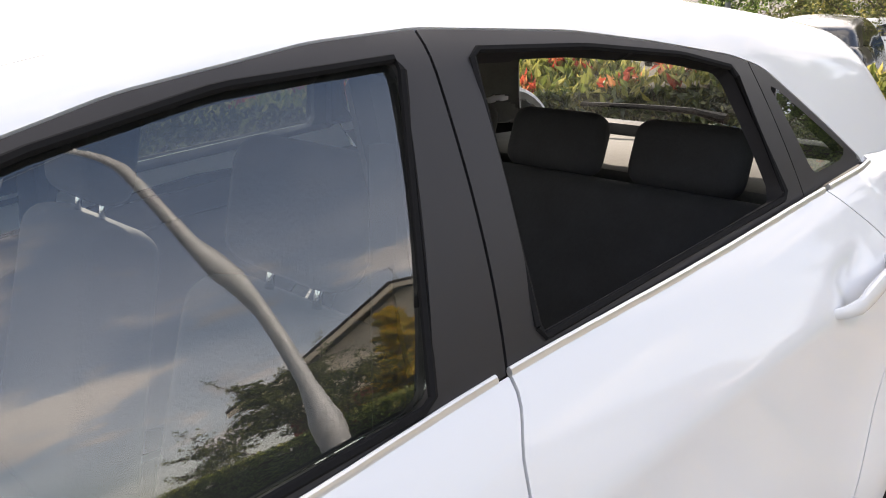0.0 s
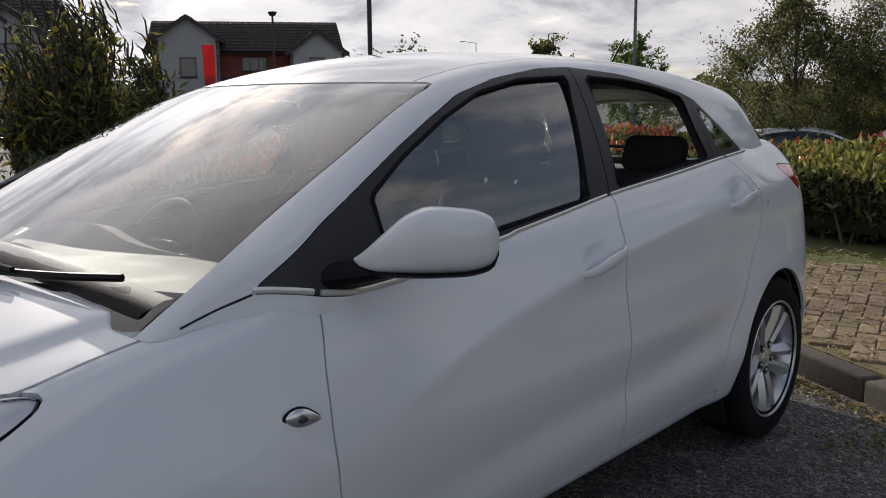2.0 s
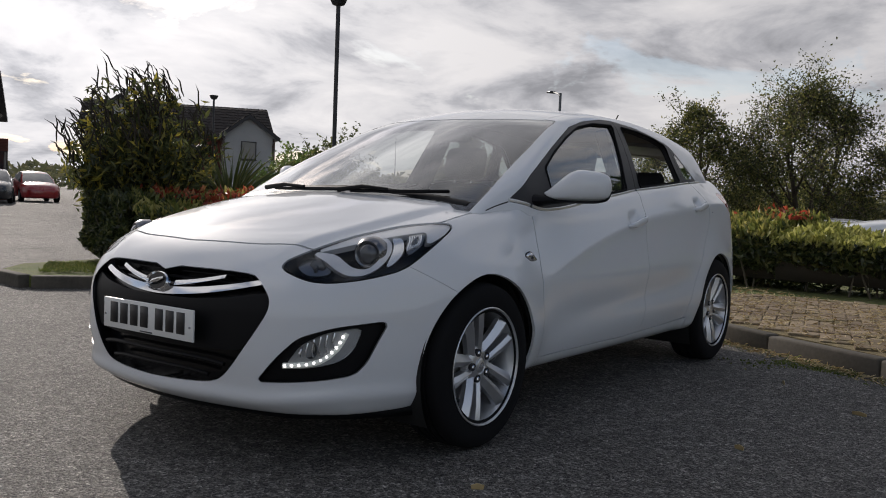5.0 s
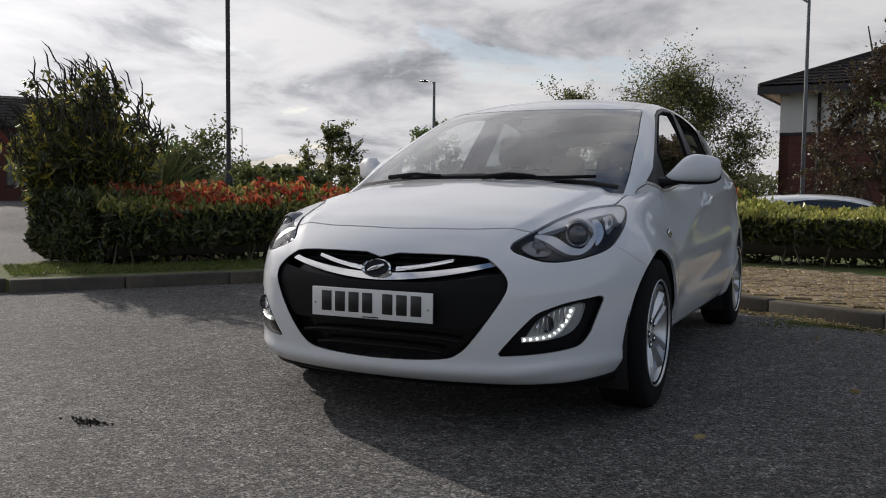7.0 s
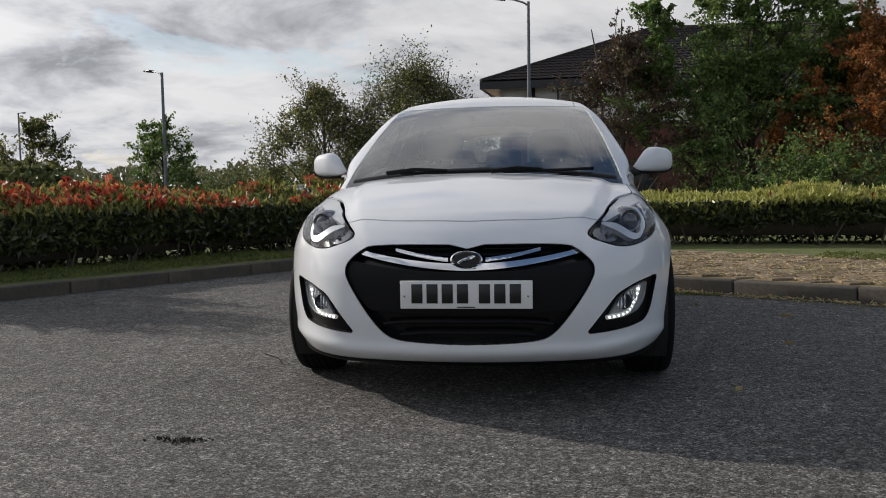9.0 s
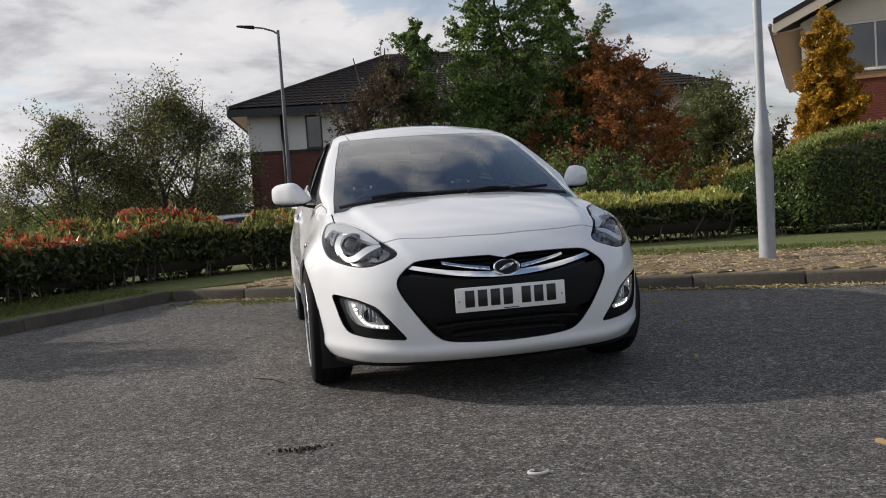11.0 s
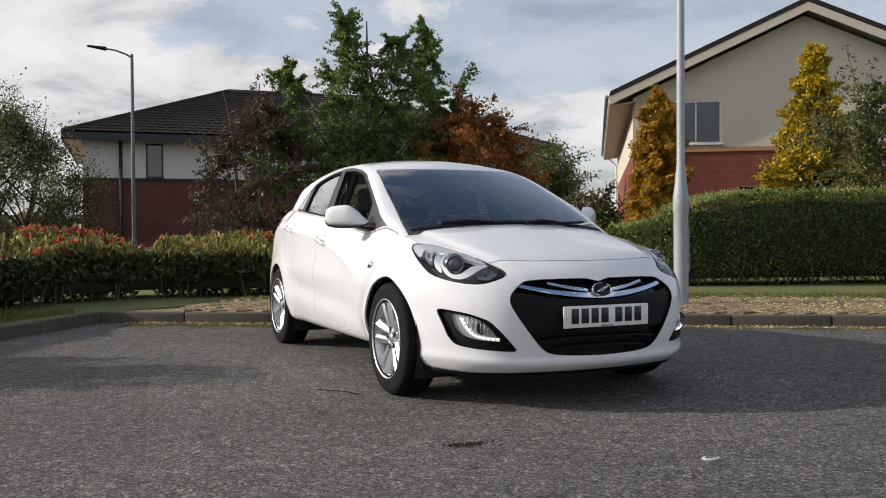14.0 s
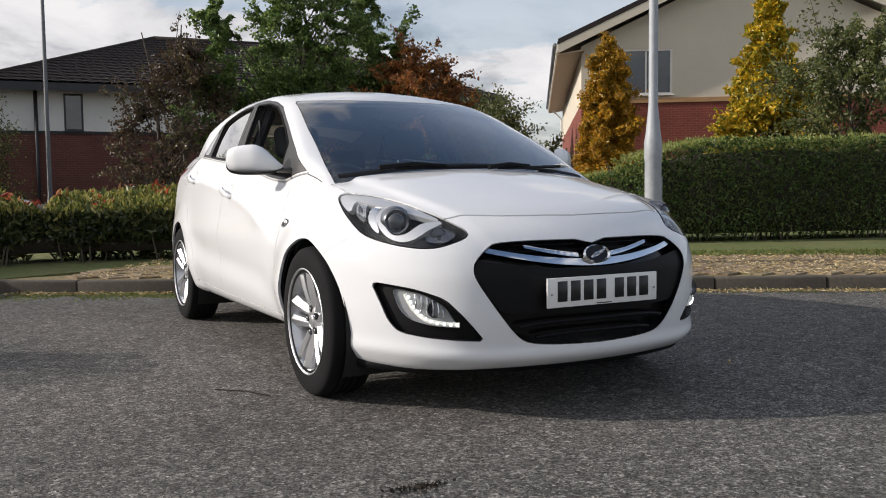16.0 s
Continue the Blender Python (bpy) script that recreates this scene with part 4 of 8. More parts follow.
def fog_lamp(sign):
    fog = new("fog_lamp")
    fog.parent = car
    fog["label"] = "black fog lamp recess with a lit row of daytime lights"
    lamp_tray("fog_recess", "fog", 0.02, M_TRIM, sign, fog)
    flip = Matrix.Diagonal((1, sign, 1, 1))
    lens_line = [(0.735, 0.5), (0.655, 0.478), (0.598, 0.435), (0.555, 0.36), (0.63, 0.362), (0.69, 0.382), (0.718, 0.42)]
    v, t = P["fog"]
    v1, t1, _ = cut(v, t, area(lens_line, v[:, [1, 2]], 1))
    vv, ff = lipped(v1 - (0.012, 0.0, 0), t1, 0.01, None if sign > 0 else "right", True)
    raw("fog_reflector", vv, ff, M_FOGBOWL, fog, "silver reflector bowl")
    for y, z, h in ((0.600, 0.412, 0.020), (0.615, 0.418, 0.028), (0.63, 0.424, 0.034), (0.645, 0.432, 0.036), (0.66, 0.44, 0.034), (0.675, 0.45, 0.03)):
        p = onto(lower, (2.6, y, z), (-1, 0, 0), 1.4)
        part("reflector_rib", sweep([(p.x - 0.016, y * sign, z - h * 0.7), (p.x - 0.009, y * sign, z), (p.x - 0.018, y * sign, z + h)], 0.0042, 5), M_REFLECTOR, fog)
    vv, ff = lipped(v1 - (0.0, 0.0, 0), t1, 0.006, None if sign > 0 else "right")
    lens = raw("fog_lens", vv, ff, M_LENS, fog)
    lens.visible_shadow = False
    path = np.array([(0.552, 0.368), (0.585, 0.37), (0.618, 0.374), (0.65, 0.384), (0.675, 0.4), (0.693, 0.425), (0.703, 0.452), (0.71, 0.478)])
    length = np.concatenate([[0], np.cumsum(np.hypot(*np.diff(path, axis=0).T))])
    guide = []
    for k in np.linspace(0, length[-1], 24):
        y, z = np.interp(k, length, path[:, 0]), np.interp(k, length, path[:, 1])
        p = onto(lower, (2.6, y, z), (-1, 0, 0), 1.4)
        guide.append((p.x - 0.011, (y - 0.016 * float(step(0.63, 0.69, y))) * sign, z))
    part("light_guide", sweep(guide, 0.0095, 8), M_LEDSTRIP, fog, "lit light guide")
    for k in np.linspace(0.012, length[-1] - 0.012, 11):
        y, z = np.interp(k, length, path[:, 0]), np.interp(k, length, path[:, 1])
        p = onto(lower, (2.6, y, z), (-1, 0, 0), 1.4)
        bm = lathe([(0.0, 0.004), (0.0042, 0.002), (0.006, -0.004)], 10, "x")
        bmesh.ops.transform(bm, matrix=Matrix.Translation((p.x + 0.0005, (y - 0.015 * float(step(0.63, 0.69, y))) * sign, z)) @ Euler((0, 0, sign * 0.5)).to_matrix().to_4x4(), verts=bm.verts)
        part("led", bm, M_LED, fog, "lit white diode")
    p = onto(lower, (2.6, 0.625, 0.425), (-1, 0, 0), 1.4)
    bm = lathe([(0.0, 0.0), (0.02, 0.004), (0.03, 0.014), (0.032, 0.02)], 24, "x")
    bmesh.ops.translate(bm, verts=bm.verts, vec=(p.x - 0.03, 0.625 * sign, 0.425))
    part("fog_bulb", bm, M_BULBGLASS, fog)


for sign in (1, -1):
    headlamp(sign)
    fog_lamp(sign)

# black lower lip of the bumper
bm = bmesh.new()
rings = []
for y in np.linspace(-0.80, 0.80, 48):
    top = onto(lower, (2.6, y, 0.24), (-1, 0, 0), 2.0)
    x = top.x - 0.075
    rings.append([bm.verts.new(c) for c in ((x, y, 0.215), (x + 0.006, y, 0.19), (x - 0.01, y, 0.172), (x - 0.10, y, 0.168), (x - 0.10, y, 0.215))])
for u, v in zip(rings, rings[1:]):
    for i in range(5):
        bm.faces.new((u[i], u[(i + 1) % 5], v[(i + 1) % 5], v[i]))
part("chin_lip", bm, M_TRIM, car, "black plastic lower lip", angle=0.5)

# side repeaters, fuel flap, handles, mirrors
def on_side(x, z, out=0.0):
    p = onto(lower, (x, 1.3, z), (0, -1, 0), 1.2)
    return Vector((p.x, p.y + out, p.z))


for sign in (1, -1):
    p = on_side(0.958, 0.715)
    bm = bmesh.new()
    bmesh.ops.create_uvsphere(bm, u_segments=24, v_segments=14, radius=1)
    for vert in bm.verts:
        c = vert.co
        vert.co = (c.x * 0.046, c.y * 0.012, c.z * 0.019 * (1.0 + 0.45 * c.x) * (1 - 0.35 * c.x * c.x))
    seat_at = Matrix.Translation((p.x, sign * (p.y - 0.001), p.z)) @ Euler((0, radians(-14), 0)).to_matrix().to_4x4()
    rim = bm.copy()
    bmesh.ops.transform(rim, matrix=seat_at @ Matrix.Diagonal((1.1, 0.45, 1.16, 1)), verts=rim.verts)
    bulb = bm.copy()
    bmesh.ops.transform(bulb, matrix=seat_at @ Matrix.Translation((0.008, sign * 0.010, 0)) @ Matrix.Diagonal((0.3, 0.3, 0.45, 1)), verts=bulb.verts)
    bmesh.ops.transform(bm, matrix=seat_at, verts=bm.verts)
    repeater = part("side_repeater", bm, M_REFLECTOR, car, "small clear side repeater lamp")
    part("repeater_rim", rim, M_TRIM, repeater)
    part("repeater_bulb", bulb, M_BULBGLASS, repeater)
    # dark bar laid on the surface for the shaded joint of wing and pillar
    line = []
    for x in np.linspace(0.985, 1.135, 10):
        q = onto(lambda *p: np.minimum(lower(*p), upper(*p)), (x, 1.2, 0.942 - 0.26 * (x - 0.985)), (0, -1, 0), 1.2)
        line.append((q.x, sign * (q.y - 0.001), q.z))
    part("pillar_joint", sweep(line, 0.003, 6), M_DARK, car)


def door_handle(x, z, slope, sign, door):
    bm = bmesh.new()
    ends = [on_side(x - 0.235 * (k - 0.5), z + slope * (k - 0.5)) for k in (0, 1)]
    pts, radii = [], []
    for s in np.linspace(0, 1, 16):
        p = ends[0].lerp(ends[1], s)
        out = 0.026 * min(1, 5 * s, 5 * (1 - s)) ** 0.6 - 0.004
        pts.append((p.x, (p.y + out) * sign, p.z))
        radii.append(0.009 + 0.0085 * math.sin(math.pi * min(1, s * 1.1)) + 0.003 * s)
    sweep(pts, radii, 12, bm, 0.55)
    part("door_handle", bm, M_PAINT, door, "body-coloured strap handle")


for side, sign in (("left", 1), ("right", -1)):
    door_handle(-0.125, 0.862, 0.045, sign, doors[side, "front"])
    door_handle(-1.075, 0.952, 0.035, sign, doors[side, "rear"])


def door_mirror(sign):
    """A teardrop housing that swells from its foot at the door to a blunt outer end."""
    mirror = new("door_mirror")
    mirror.parent = car
    mirror["label"] = "white door mirror with a black base"
    inner, outer = Vector((0.765, 0.785, 0.0)), Vector((0.565, 1.002, 0.0))
    along = (outer - inner).normalized()
    ahead = Vector((-along.y, along.x, 0)) * -1
    if ahead.x < 0:
        ahead = -ahead
    top = curve((0.0, 0.988), (0.06, 1.0), (0.2, 1.036), (0.38, 1.078), (0.52, 1.092), (0.8, 1.086), (0.95, 1.07), (1.0, 1.04))
    foot = curve((0.0, 0.982), (0.05, 0.967), (0.16, 0.959), (0.5, 0.955), (0.75, 0.957), (0.9, 0.965), (0.97, 0.978), (1.0, 1.0))
    deep = curve((0.0, 0.004), (0.1, 0.018), (0.3, 0.038), (0.5, 0.05), (0.75, 0.05), (0.93, 0.036), (1.0, 0.014))

    def housing(low):
        bm = bmesh.new()
        rings = []
        for s in 0.5 - 0.5 * np.cos(np.linspace(0, math.pi, 30)):
            c = inner + (outer - inner) * s
            mid, half, d = (top(s) + foot(s)) / 2, (top(s) - foot(s)) / 2, deep(s)
            ring = []
            for k in range(28):
                a = k * math.tau / 28
                u, w = math.cos(a), math.sin(a)
                u, w = math.copysign(abs(u) ** (0.8 if u > 0 else 0.45), u), math.copysign(abs(w) ** 0.72, w)
                p = c + ahead * (u * d * (1.0 if u > 0 else 0.7))
                z = mid + w * half
                if low:
                    z = min(z, foot(s) + 0.012) - 0.010
                    p = c + (p - c) * 0.97
                ring.append(bm.verts.new((p.x, p.y * sign, z)))
            rings.append(ring)
        for g, q in zip(rings, rings[1:]):
            for k in range(28):
                bm.faces.new((g[k], g[(k + 1) % 28], q[(k + 1) % 28], q[k]))
        bm.faces.new(rings[0])
        bm.faces.new(rings[-1])
        bmesh.ops.recalc_face_normals(bm, faces=bm.faces)
        return bm

    part("mirror_cap", housing(False), M_PAINT, mirror, angle=1.2)
    part("mirror_lower", housing(True), M_TRIM, mirror, angle=1.2)
    c = inner.lerp(outer, 0.6) - ahead * 0.03
    bm = rbox((0.006, 0.145, 0.08), (c.x, c.y * sign, 1.02), Euler((0, 0, sign * math.atan2(ahead.y, ahead.x))).to_matrix().to_4x4(), 0.0025)
    part("mirror_glass", bm, M_CHROME, mirror)
    bm = sweep([(0.80, 0.70 * sign, 0.945), (0.795, 0.735 * sign, 0.947), (0.765, 0.775 * sign, 0.953), (0.70, 0.83 * sign, 0.958)], [0.05, 0.038, 0.024, 0.014], 14, None, 1.5)
    part("mirror_base", bm, M_TRIM, mirror)


for sign in (1, -1):
    door_mirror(sign)

# cowl, wipers, aerial
def screen_at(y, z, out=0.0):
    p = onto(upper, (2.0, y, z), (-1, 0, 0), 2.4)
    return p + Vector((0.42, 0, 0.9)).normalized() * out


bm = bmesh.new()
rings = []
for y in np.linspace(-0.66, 0.66, 40):
    z0 = float(bonnet_line(1.2)) - 0.115 * y * y
    p = screen_at(y, z0 + 0.012)
    rings.append([bm.verts.new(c) for c in ((p.x + 0.03, y, z0 - 0.012), (p.x + 0.01, y, z0 + 0.012), (p.x - 0.04, y, z0 + 0.03), (p.x - 0.06, y, z0 + 0.03))])
for u, v in zip(rings, rings[1:]):
    for i in range(3):
        bm.faces.new((u[i], u[i + 1], v[i + 1], v[i]))
part("cowl", bm, M_TRIM, car, "black plastic scuttle at the foot of the windscreen")


def wiper(y0, y1, z1):
    wip = new("wiper")
    wip.parent = car
    a = screen_at(y0, 0.945, 0.024)
    b = screen_at((y0 + y1) / 2, 0.949, 0.03)
    bm = sweep([a, (a + b) / 2 + Vector((0, 0, 0.012)), b], [0.012, 0.009, 0.006], 8)
    part("wiper_arm", bm, M_TRIM, wip)
    pts = [screen_at(y, 0.950 + (z1 - 0.965) * ((y - y0) / (y1 - y0)) ** 2, 0.016) for y in np.linspace(y0 + (y1 - y0) * 0.12, y1, 16)]
    part("wiper_blade", sweep(pts, 0.0085, 6), M_TRIM, wip)


wiper(-0.48, 0.14, 0.972)
wiper(0.05, 0.55, 0.976)
top_z = float(roof_line(-1.45))
bm = lathe([(0.0, 0.03), (0.014, 0.026), (0.03, 0.008), (0.034, 0.0), (0.034, -0.02)], 20, "z")
bmesh.ops.translate(bm, verts=bm.verts, vec=(-1.45, 0, top_z))
part("aerial_base", bm, M_TRIM, car)
bm = sweep([(-1.45, 0, top_z + 0.02), (-1.53, 0, top_z + 0.1), (-1.60, 0, top_z + 0.175)], [0.006, 0.0045, 0.004], 8)
part("aerial", bm, M_TRIM, car, "short black roof aerial")
bm = bmesh.new()
rings = []
for y in np.linspace(-0.53, 0.53, 30):
    e = 0.62 * y * y + 0.06 * (abs(y) / 0.53) ** 4
    front, zt = -1.42 + 0.3 * y * y, float(roof_line(-1.42)) - 0.17 * y * y
    tip = -1.83 + e
    zr = float(roof_line(-1.83 + 0.5 * e)) - 0.17 * y * y - 0.012 - 0.03 * (abs(y) / 0.53) ** 4
    rings.append([bm.verts.new(c) for c in ((front, y, zt - 0.004), ((front + tip) / 2, y, (zt + zr) / 2 + 0.004), (tip + 0.02, y, zr + 0.002), (tip, y, zr - 0.008), (tip + 0.02, y, zr - 0.02), (front, y, zt - 0.05))])
for u, v in zip(rings, rings[1:]):
    for i in range(6):
        bm.faces.new((u[i], u[(i + 1) % 6], v[(i + 1) % 6], v[i]))
bm.faces.new(rings[0])
bm.faces.new(rings[-1])
bmesh.ops.recalc_face_normals(bm, faces=bm.faces)
part("roof_spoiler", bm, M_PAINT, car, angle=0.7)
for sign in (1, -1):
    p = on_side(-1.3, 0.921)
    bm = lathe([(0.0, 0.002), (0.0045, 0.001), (0.005, -0.004)], 12)
    bmesh.ops.translate(bm, verts=bm.verts, vec=(p.x, p.y, p.z))
    bmesh.ops.transform(bm, matrix=Matrix.Diagonal((1, sign, 1, 1)), verts=bm.verts)
    part("rubber_plug", bm, M_TRIM, car)

# wiper of the rear window
def back_at(y, z, out=0.0):
    p = onto(upper, (-2.9, y, z), (1, 0, 0), 1.6)
    return p + Vector((-0.85, 0, 0.5)) * out


rear_wiper = new("rear_wiper")
rear_wiper.parent = car
part("wiper_arm", sweep([back_at(0.0, 1.03, 0.03), back_at(-0.1, 1.045, 0.035), back_at(-0.3, 1.06, 0.025)], [0.018, 0.010, 0.006], 8), M_TRIM, rear_wiper)
part("wiper_blade", sweep([back_at(y, 1.062 + 0.02 * abs(y), 0.012) for y in np.linspace(-0.08, -0.42, 10)], 0.008, 6), M_TRIM, rear_wiper)


# ---- inside the car ----
def seat(at, recline=14, width=0.50, name="seat"):
    """A front seat: cushion, backrest and head restraint."""
    ob = new(name)
    ob.parent = car
    ob["label"] = "charcoal cloth seat with a head restraint"
    base = Matrix.Translation(at)
    part("cushion", rbox((0.52, width, 0.16), (0, 0, 0), base @ pose(0, 0, 0.28, 0, -6, 0), 0.05, 4), M_SEAT, ob)
    back = base @ pose(-0.24, 0, 0.32, 0, -recline, 0)
    part("backrest", rbox((0.14, width, 0.60), (0, 0, 0), back @ pose(0, 0, 0.27), 0.055, 4, None, lambda c: (c.x, c.y * (0.86 if c.z > 0 else 1.0), c.z)), M_SEAT, ob)
    part("head_restraint", rbox((0.10, 0.27, 0.19), (0, 0, 0), back @ pose(0.01, 0, 0.695), 0.045, 4), M_SEAT, ob)
    bm = bmesh.new()
    for y in (-0.06, 0.06):
        sweep([(back @ pose(0, y, 0.54)).translation, (back @ pose(0, y, 0.64)).translation], 0.007, 8, bm)
    part("restraint_post", bm, M_CHROME, ob)


seat((0.12, 0.36, 0.16))
seat((0.12, -0.36, 0.16))
bench = new("rear_bench")
bench.parent = car
bench["label"] = "charcoal cloth rear bench with head restraints"
part("cushion", rbox((0.5, 1.22, 0.17), (-0.78, 0, 0.46), None, 0.05, 4), M_SEAT, bench)
part("backrest", rbox((0.14, 1.22, 0.60), (-1.11, 0, 0.74), pose(0, 0, 0, 0, -24, 0), 0.05, 4), M_SEAT, bench)
for y in (-0.36, 0, 0.36):
    part("head_restraint", rbox((0.09, 0.27, 0.15), (-1.25, y, 1.085), pose(0, 0, 0, 0, -20, 0), 0.042, 4), M_SEAT, bench)
part("parcel_shelf", rbox((0.52, 1.14, 0.03), (-1.62, 0, 0.985), pose(0, 0, 0, 0, -2, 0), 0.01), M_PARCEL, car, "grey felt parcel shelf")
part("shelf_lip", rbox((0.07, 1.16, 0.07), (-1.925, 0, 0.99), None, 0.012), M_DASH, car)
part("cabin_floor", rbox((2.6, 1.36, 0.04), (-0.3, 0, 0.27), None, 0.01), M_DARK, car)

# dashboard with its hood, wheel and pillars
bm = bmesh.new()
rings = []
for y in np.linspace(-0.66, 0.66, 30):
    hood = 0.045 * math.exp(-((y + 0.36) / 0.17) ** 2)
    x1 = 1.16 - 0.33 * y * y
    rings.append([bm.verts.new(c) for c in ((x1, y, 0.935), (0.95, y, 0.93 + hood * 0.4), (0.78, y, 0.925 + hood), (0.70, y, 0.905 + hood), (0.665, y, 0.86), (0.68, y, 0.70), (0.74, y, 0.45))])
for u, v in zip(rings, rings[1:]):
    for i in range(6):
        bm.faces.new((u[i], u[i + 1], v[i + 1], v[i]))
part("dashboard", bm, M_DASH, car, "dark grey moulded dashboard", angle=0.9)
wheel_ob = new("steering_wheel")
wheel_ob.parent = car
wheel_ob["label"] = "dark three-spoke steering wheel"
tilt = Matrix.Translation((0.54, -0.36, 0.83)) @ Euler((0, radians(-26), 0)).to_matrix().to_4x4()
ring = [tilt @ Vector((0, 0.185 * math.cos(a), 0.185 * math.sin(a))) for a in np.linspace(0, math.tau, 49)]
part("steering_rim", sweep(ring, 0.015, 10, None, 1.0, False), M_DASH, wheel_ob)
part("steering_hub", rbox((0.05, 0.16, 0.12), (0, 0, 0), tilt, 0.02, 3), M_DASH, wheel_ob)
for a in (0.1, math.pi - 0.1, -math.pi / 2):
    part("steering_spoke", sweep([tilt @ Vector((0, 0.05 * math.cos(a), 0.05 * math.sin(a))), tilt @ Vector((0, 0.178 * math.cos(a), 0.178 * math.sin(a)))], 0.014, 8), M_DARK_AND_SHADED_ALLOY, wheel_ob)
part("steering_column", sweep([(0.57, -0.36, 0.82), (0.75, -0.36, 0.75)], 0.05, 12), M_DASH, car)
part("rear_view_mirror", rbox((0.03, 0.22, 0.065), (0.36, 0, 1.27), None, 0.014, 3), M_TRIM, car)
part("screen_paper", rbox((0.10, 0.07, 0.001), (1.0, -0.30, 0.955), pose(0, 0, 0, 0, 24, 0), 0), M_WHITEPLATE, car, "small white paper behind the windscreen")


def lining(name, key, material, mirror, sink, parent=None):
    """A trim sheet that follows a panel from inside."""
    v, t = tidy(*P[key])
    n = normals(v, t)
    if (n * (v - (0, 0, 0.9))).sum() < 0:
        n = -n
    vv, ff = lipped(v - n * sink, t, 0.004, mirror)
    raw(name, vv, ff, material, parent or car)


lining("headliner", "roof", M_HEADLINER, "both", 0.03)
lining("tailgate_trim", "tailgate", M_DASH, "both", 0.035)
for side, sign in (("left", 1), ("right", -1)):
    mirror = None if sign > 0 else "right"
    lining("pillar_trim", "cant_rail", M_PARCEL, mirror, 0.028)
    lining("quarter_trim", "rear_quarter", M_PARCEL, mirror, 0.04)
    lining("lamp_backing", "tail_lamp", M_DARK, mirror, 0.03)
    for end, outline in (("front", FRONT_GLASS), ("rear", REAR_GLASS)):
        line = []
        for x, z in chaikin(outline, 2, 0.22, 0.012)[::2]:
            p = onto(upper, (x, 1.2, max(z, float(belt(x)) + 0.014)), (0, -1, 0), 1.0)
            line.append((p.x, sign * (p.y + 0.001), p.z))
        part("window_seal", sweep(line + line[:1], 0.0055, 6, None, 1.0, False), M_RUBBER, doors[side, end], "black rubber window seal")
    for end in ("front", "rear"):
        lining("door_card", end + "_door", M_DASH, mirror, 0.09, doors[side, end])
    pts = [(-0.26 - 0.02 * k, sign * (0.66 - 0.44 * (z - 1.0)), z) for k, z in ((0, 1.0), (1, 1.17), (2, 1.34))]
    part("pillar_post", sweep(pts, 0.034, 8), M_DASH, car)
    pts = [(-0.24, sign * 0.60, 1.28), (-0.22, sign * 0.61, 1.0), (-0.2, sign * 0.62, 0.75)]
    part("seat_belt", sweep(pts, 0.022, 6, None, 0.12), M_SEAT, car)


# ---- materials of the place ----
def asphalt():
    m = Mat("worn asphalt")
    at = m.coord("World")
    stones = m.voronoi(130.0, at)
    cells = m.voronoi(130.0, at, out="Color")
    fine = m.noise(170.0, 3, 0.6, at)
    mid = m.noise(9.0, 5, 0.65, at)
    broad = m.noise(0.6, 5, 0.6, at, 0.4)
    grey = m.node("ShaderNodeRGBToBW")
    m.link(cells, grey.inputs[0])
    tone = m.ramp(grey.outputs[0], (0.15, (0.039, 0.037, 0.036)), (0.5, (0.092, 0.088, 0.082)), (0.8, (0.168, 0.16, 0.148)), (0.97, (0.32, 0.305, 0.28)))
    coarse = m.node("ShaderNodeRGBToBW")
    m.link(m.voronoi(58.0, at, out="Color"), coarse.inputs[0])
    tone = m.mix(1.0, tone, m.ramp(coarse.outputs[0], (0.2, 0.72), (0.6, 1.05), (0.85, 1.6)), "MULTIPLY")
    tone = m.mix(1.0, tone, m.ramp(mid, (0.3, 0.7), (0.7, 1.3)), "MULTIPLY")
    m.set(base_color=m.mix(1.0, tone, m.ramp(broad, (0.3, 1.0), (0.7, 1.58)), "MULTIPLY"), roughness=m.ramp(fine, (0.3, 0.66), (0.7, 0.95)), specular_ior_level=0.32)
    height = m.math("ADD", m.math("MULTIPLY", m.ramp(stones, (0.0, 1.0), (0.55, 0.0)), 1.0), m.math("MULTIPLY", fine, 0.35))
    m.bump(height, 1.0, 0.014)
    return m.m


def ground_cover(name, colors, scale, bump=0.6):
    m = Mat(name)
    at = m.coord("World")
    fine, mid, broad = m.noise(scale, 6, 0.7, at), m.noise(scale * 0.15, 4, 0.6, at), m.noise(0.8, 4, 0.6, at)
    c = m.ramp(fine, (0.25, colors[0]), (0.5, colors[1]), (0.75, colors[2]))
    c = m.mix(1.0, c, m.ramp(mid, (0.3, 0.7), (0.7, 1.25)), "MULTIPLY")
    m.set(base_color=m.mix(m.ramp(broad, (0.4, 0.0), (0.65, 0.6)), c, colors[3]), roughness=0.95)
    m.bump(fine, bump, 0.02)
    return m.m


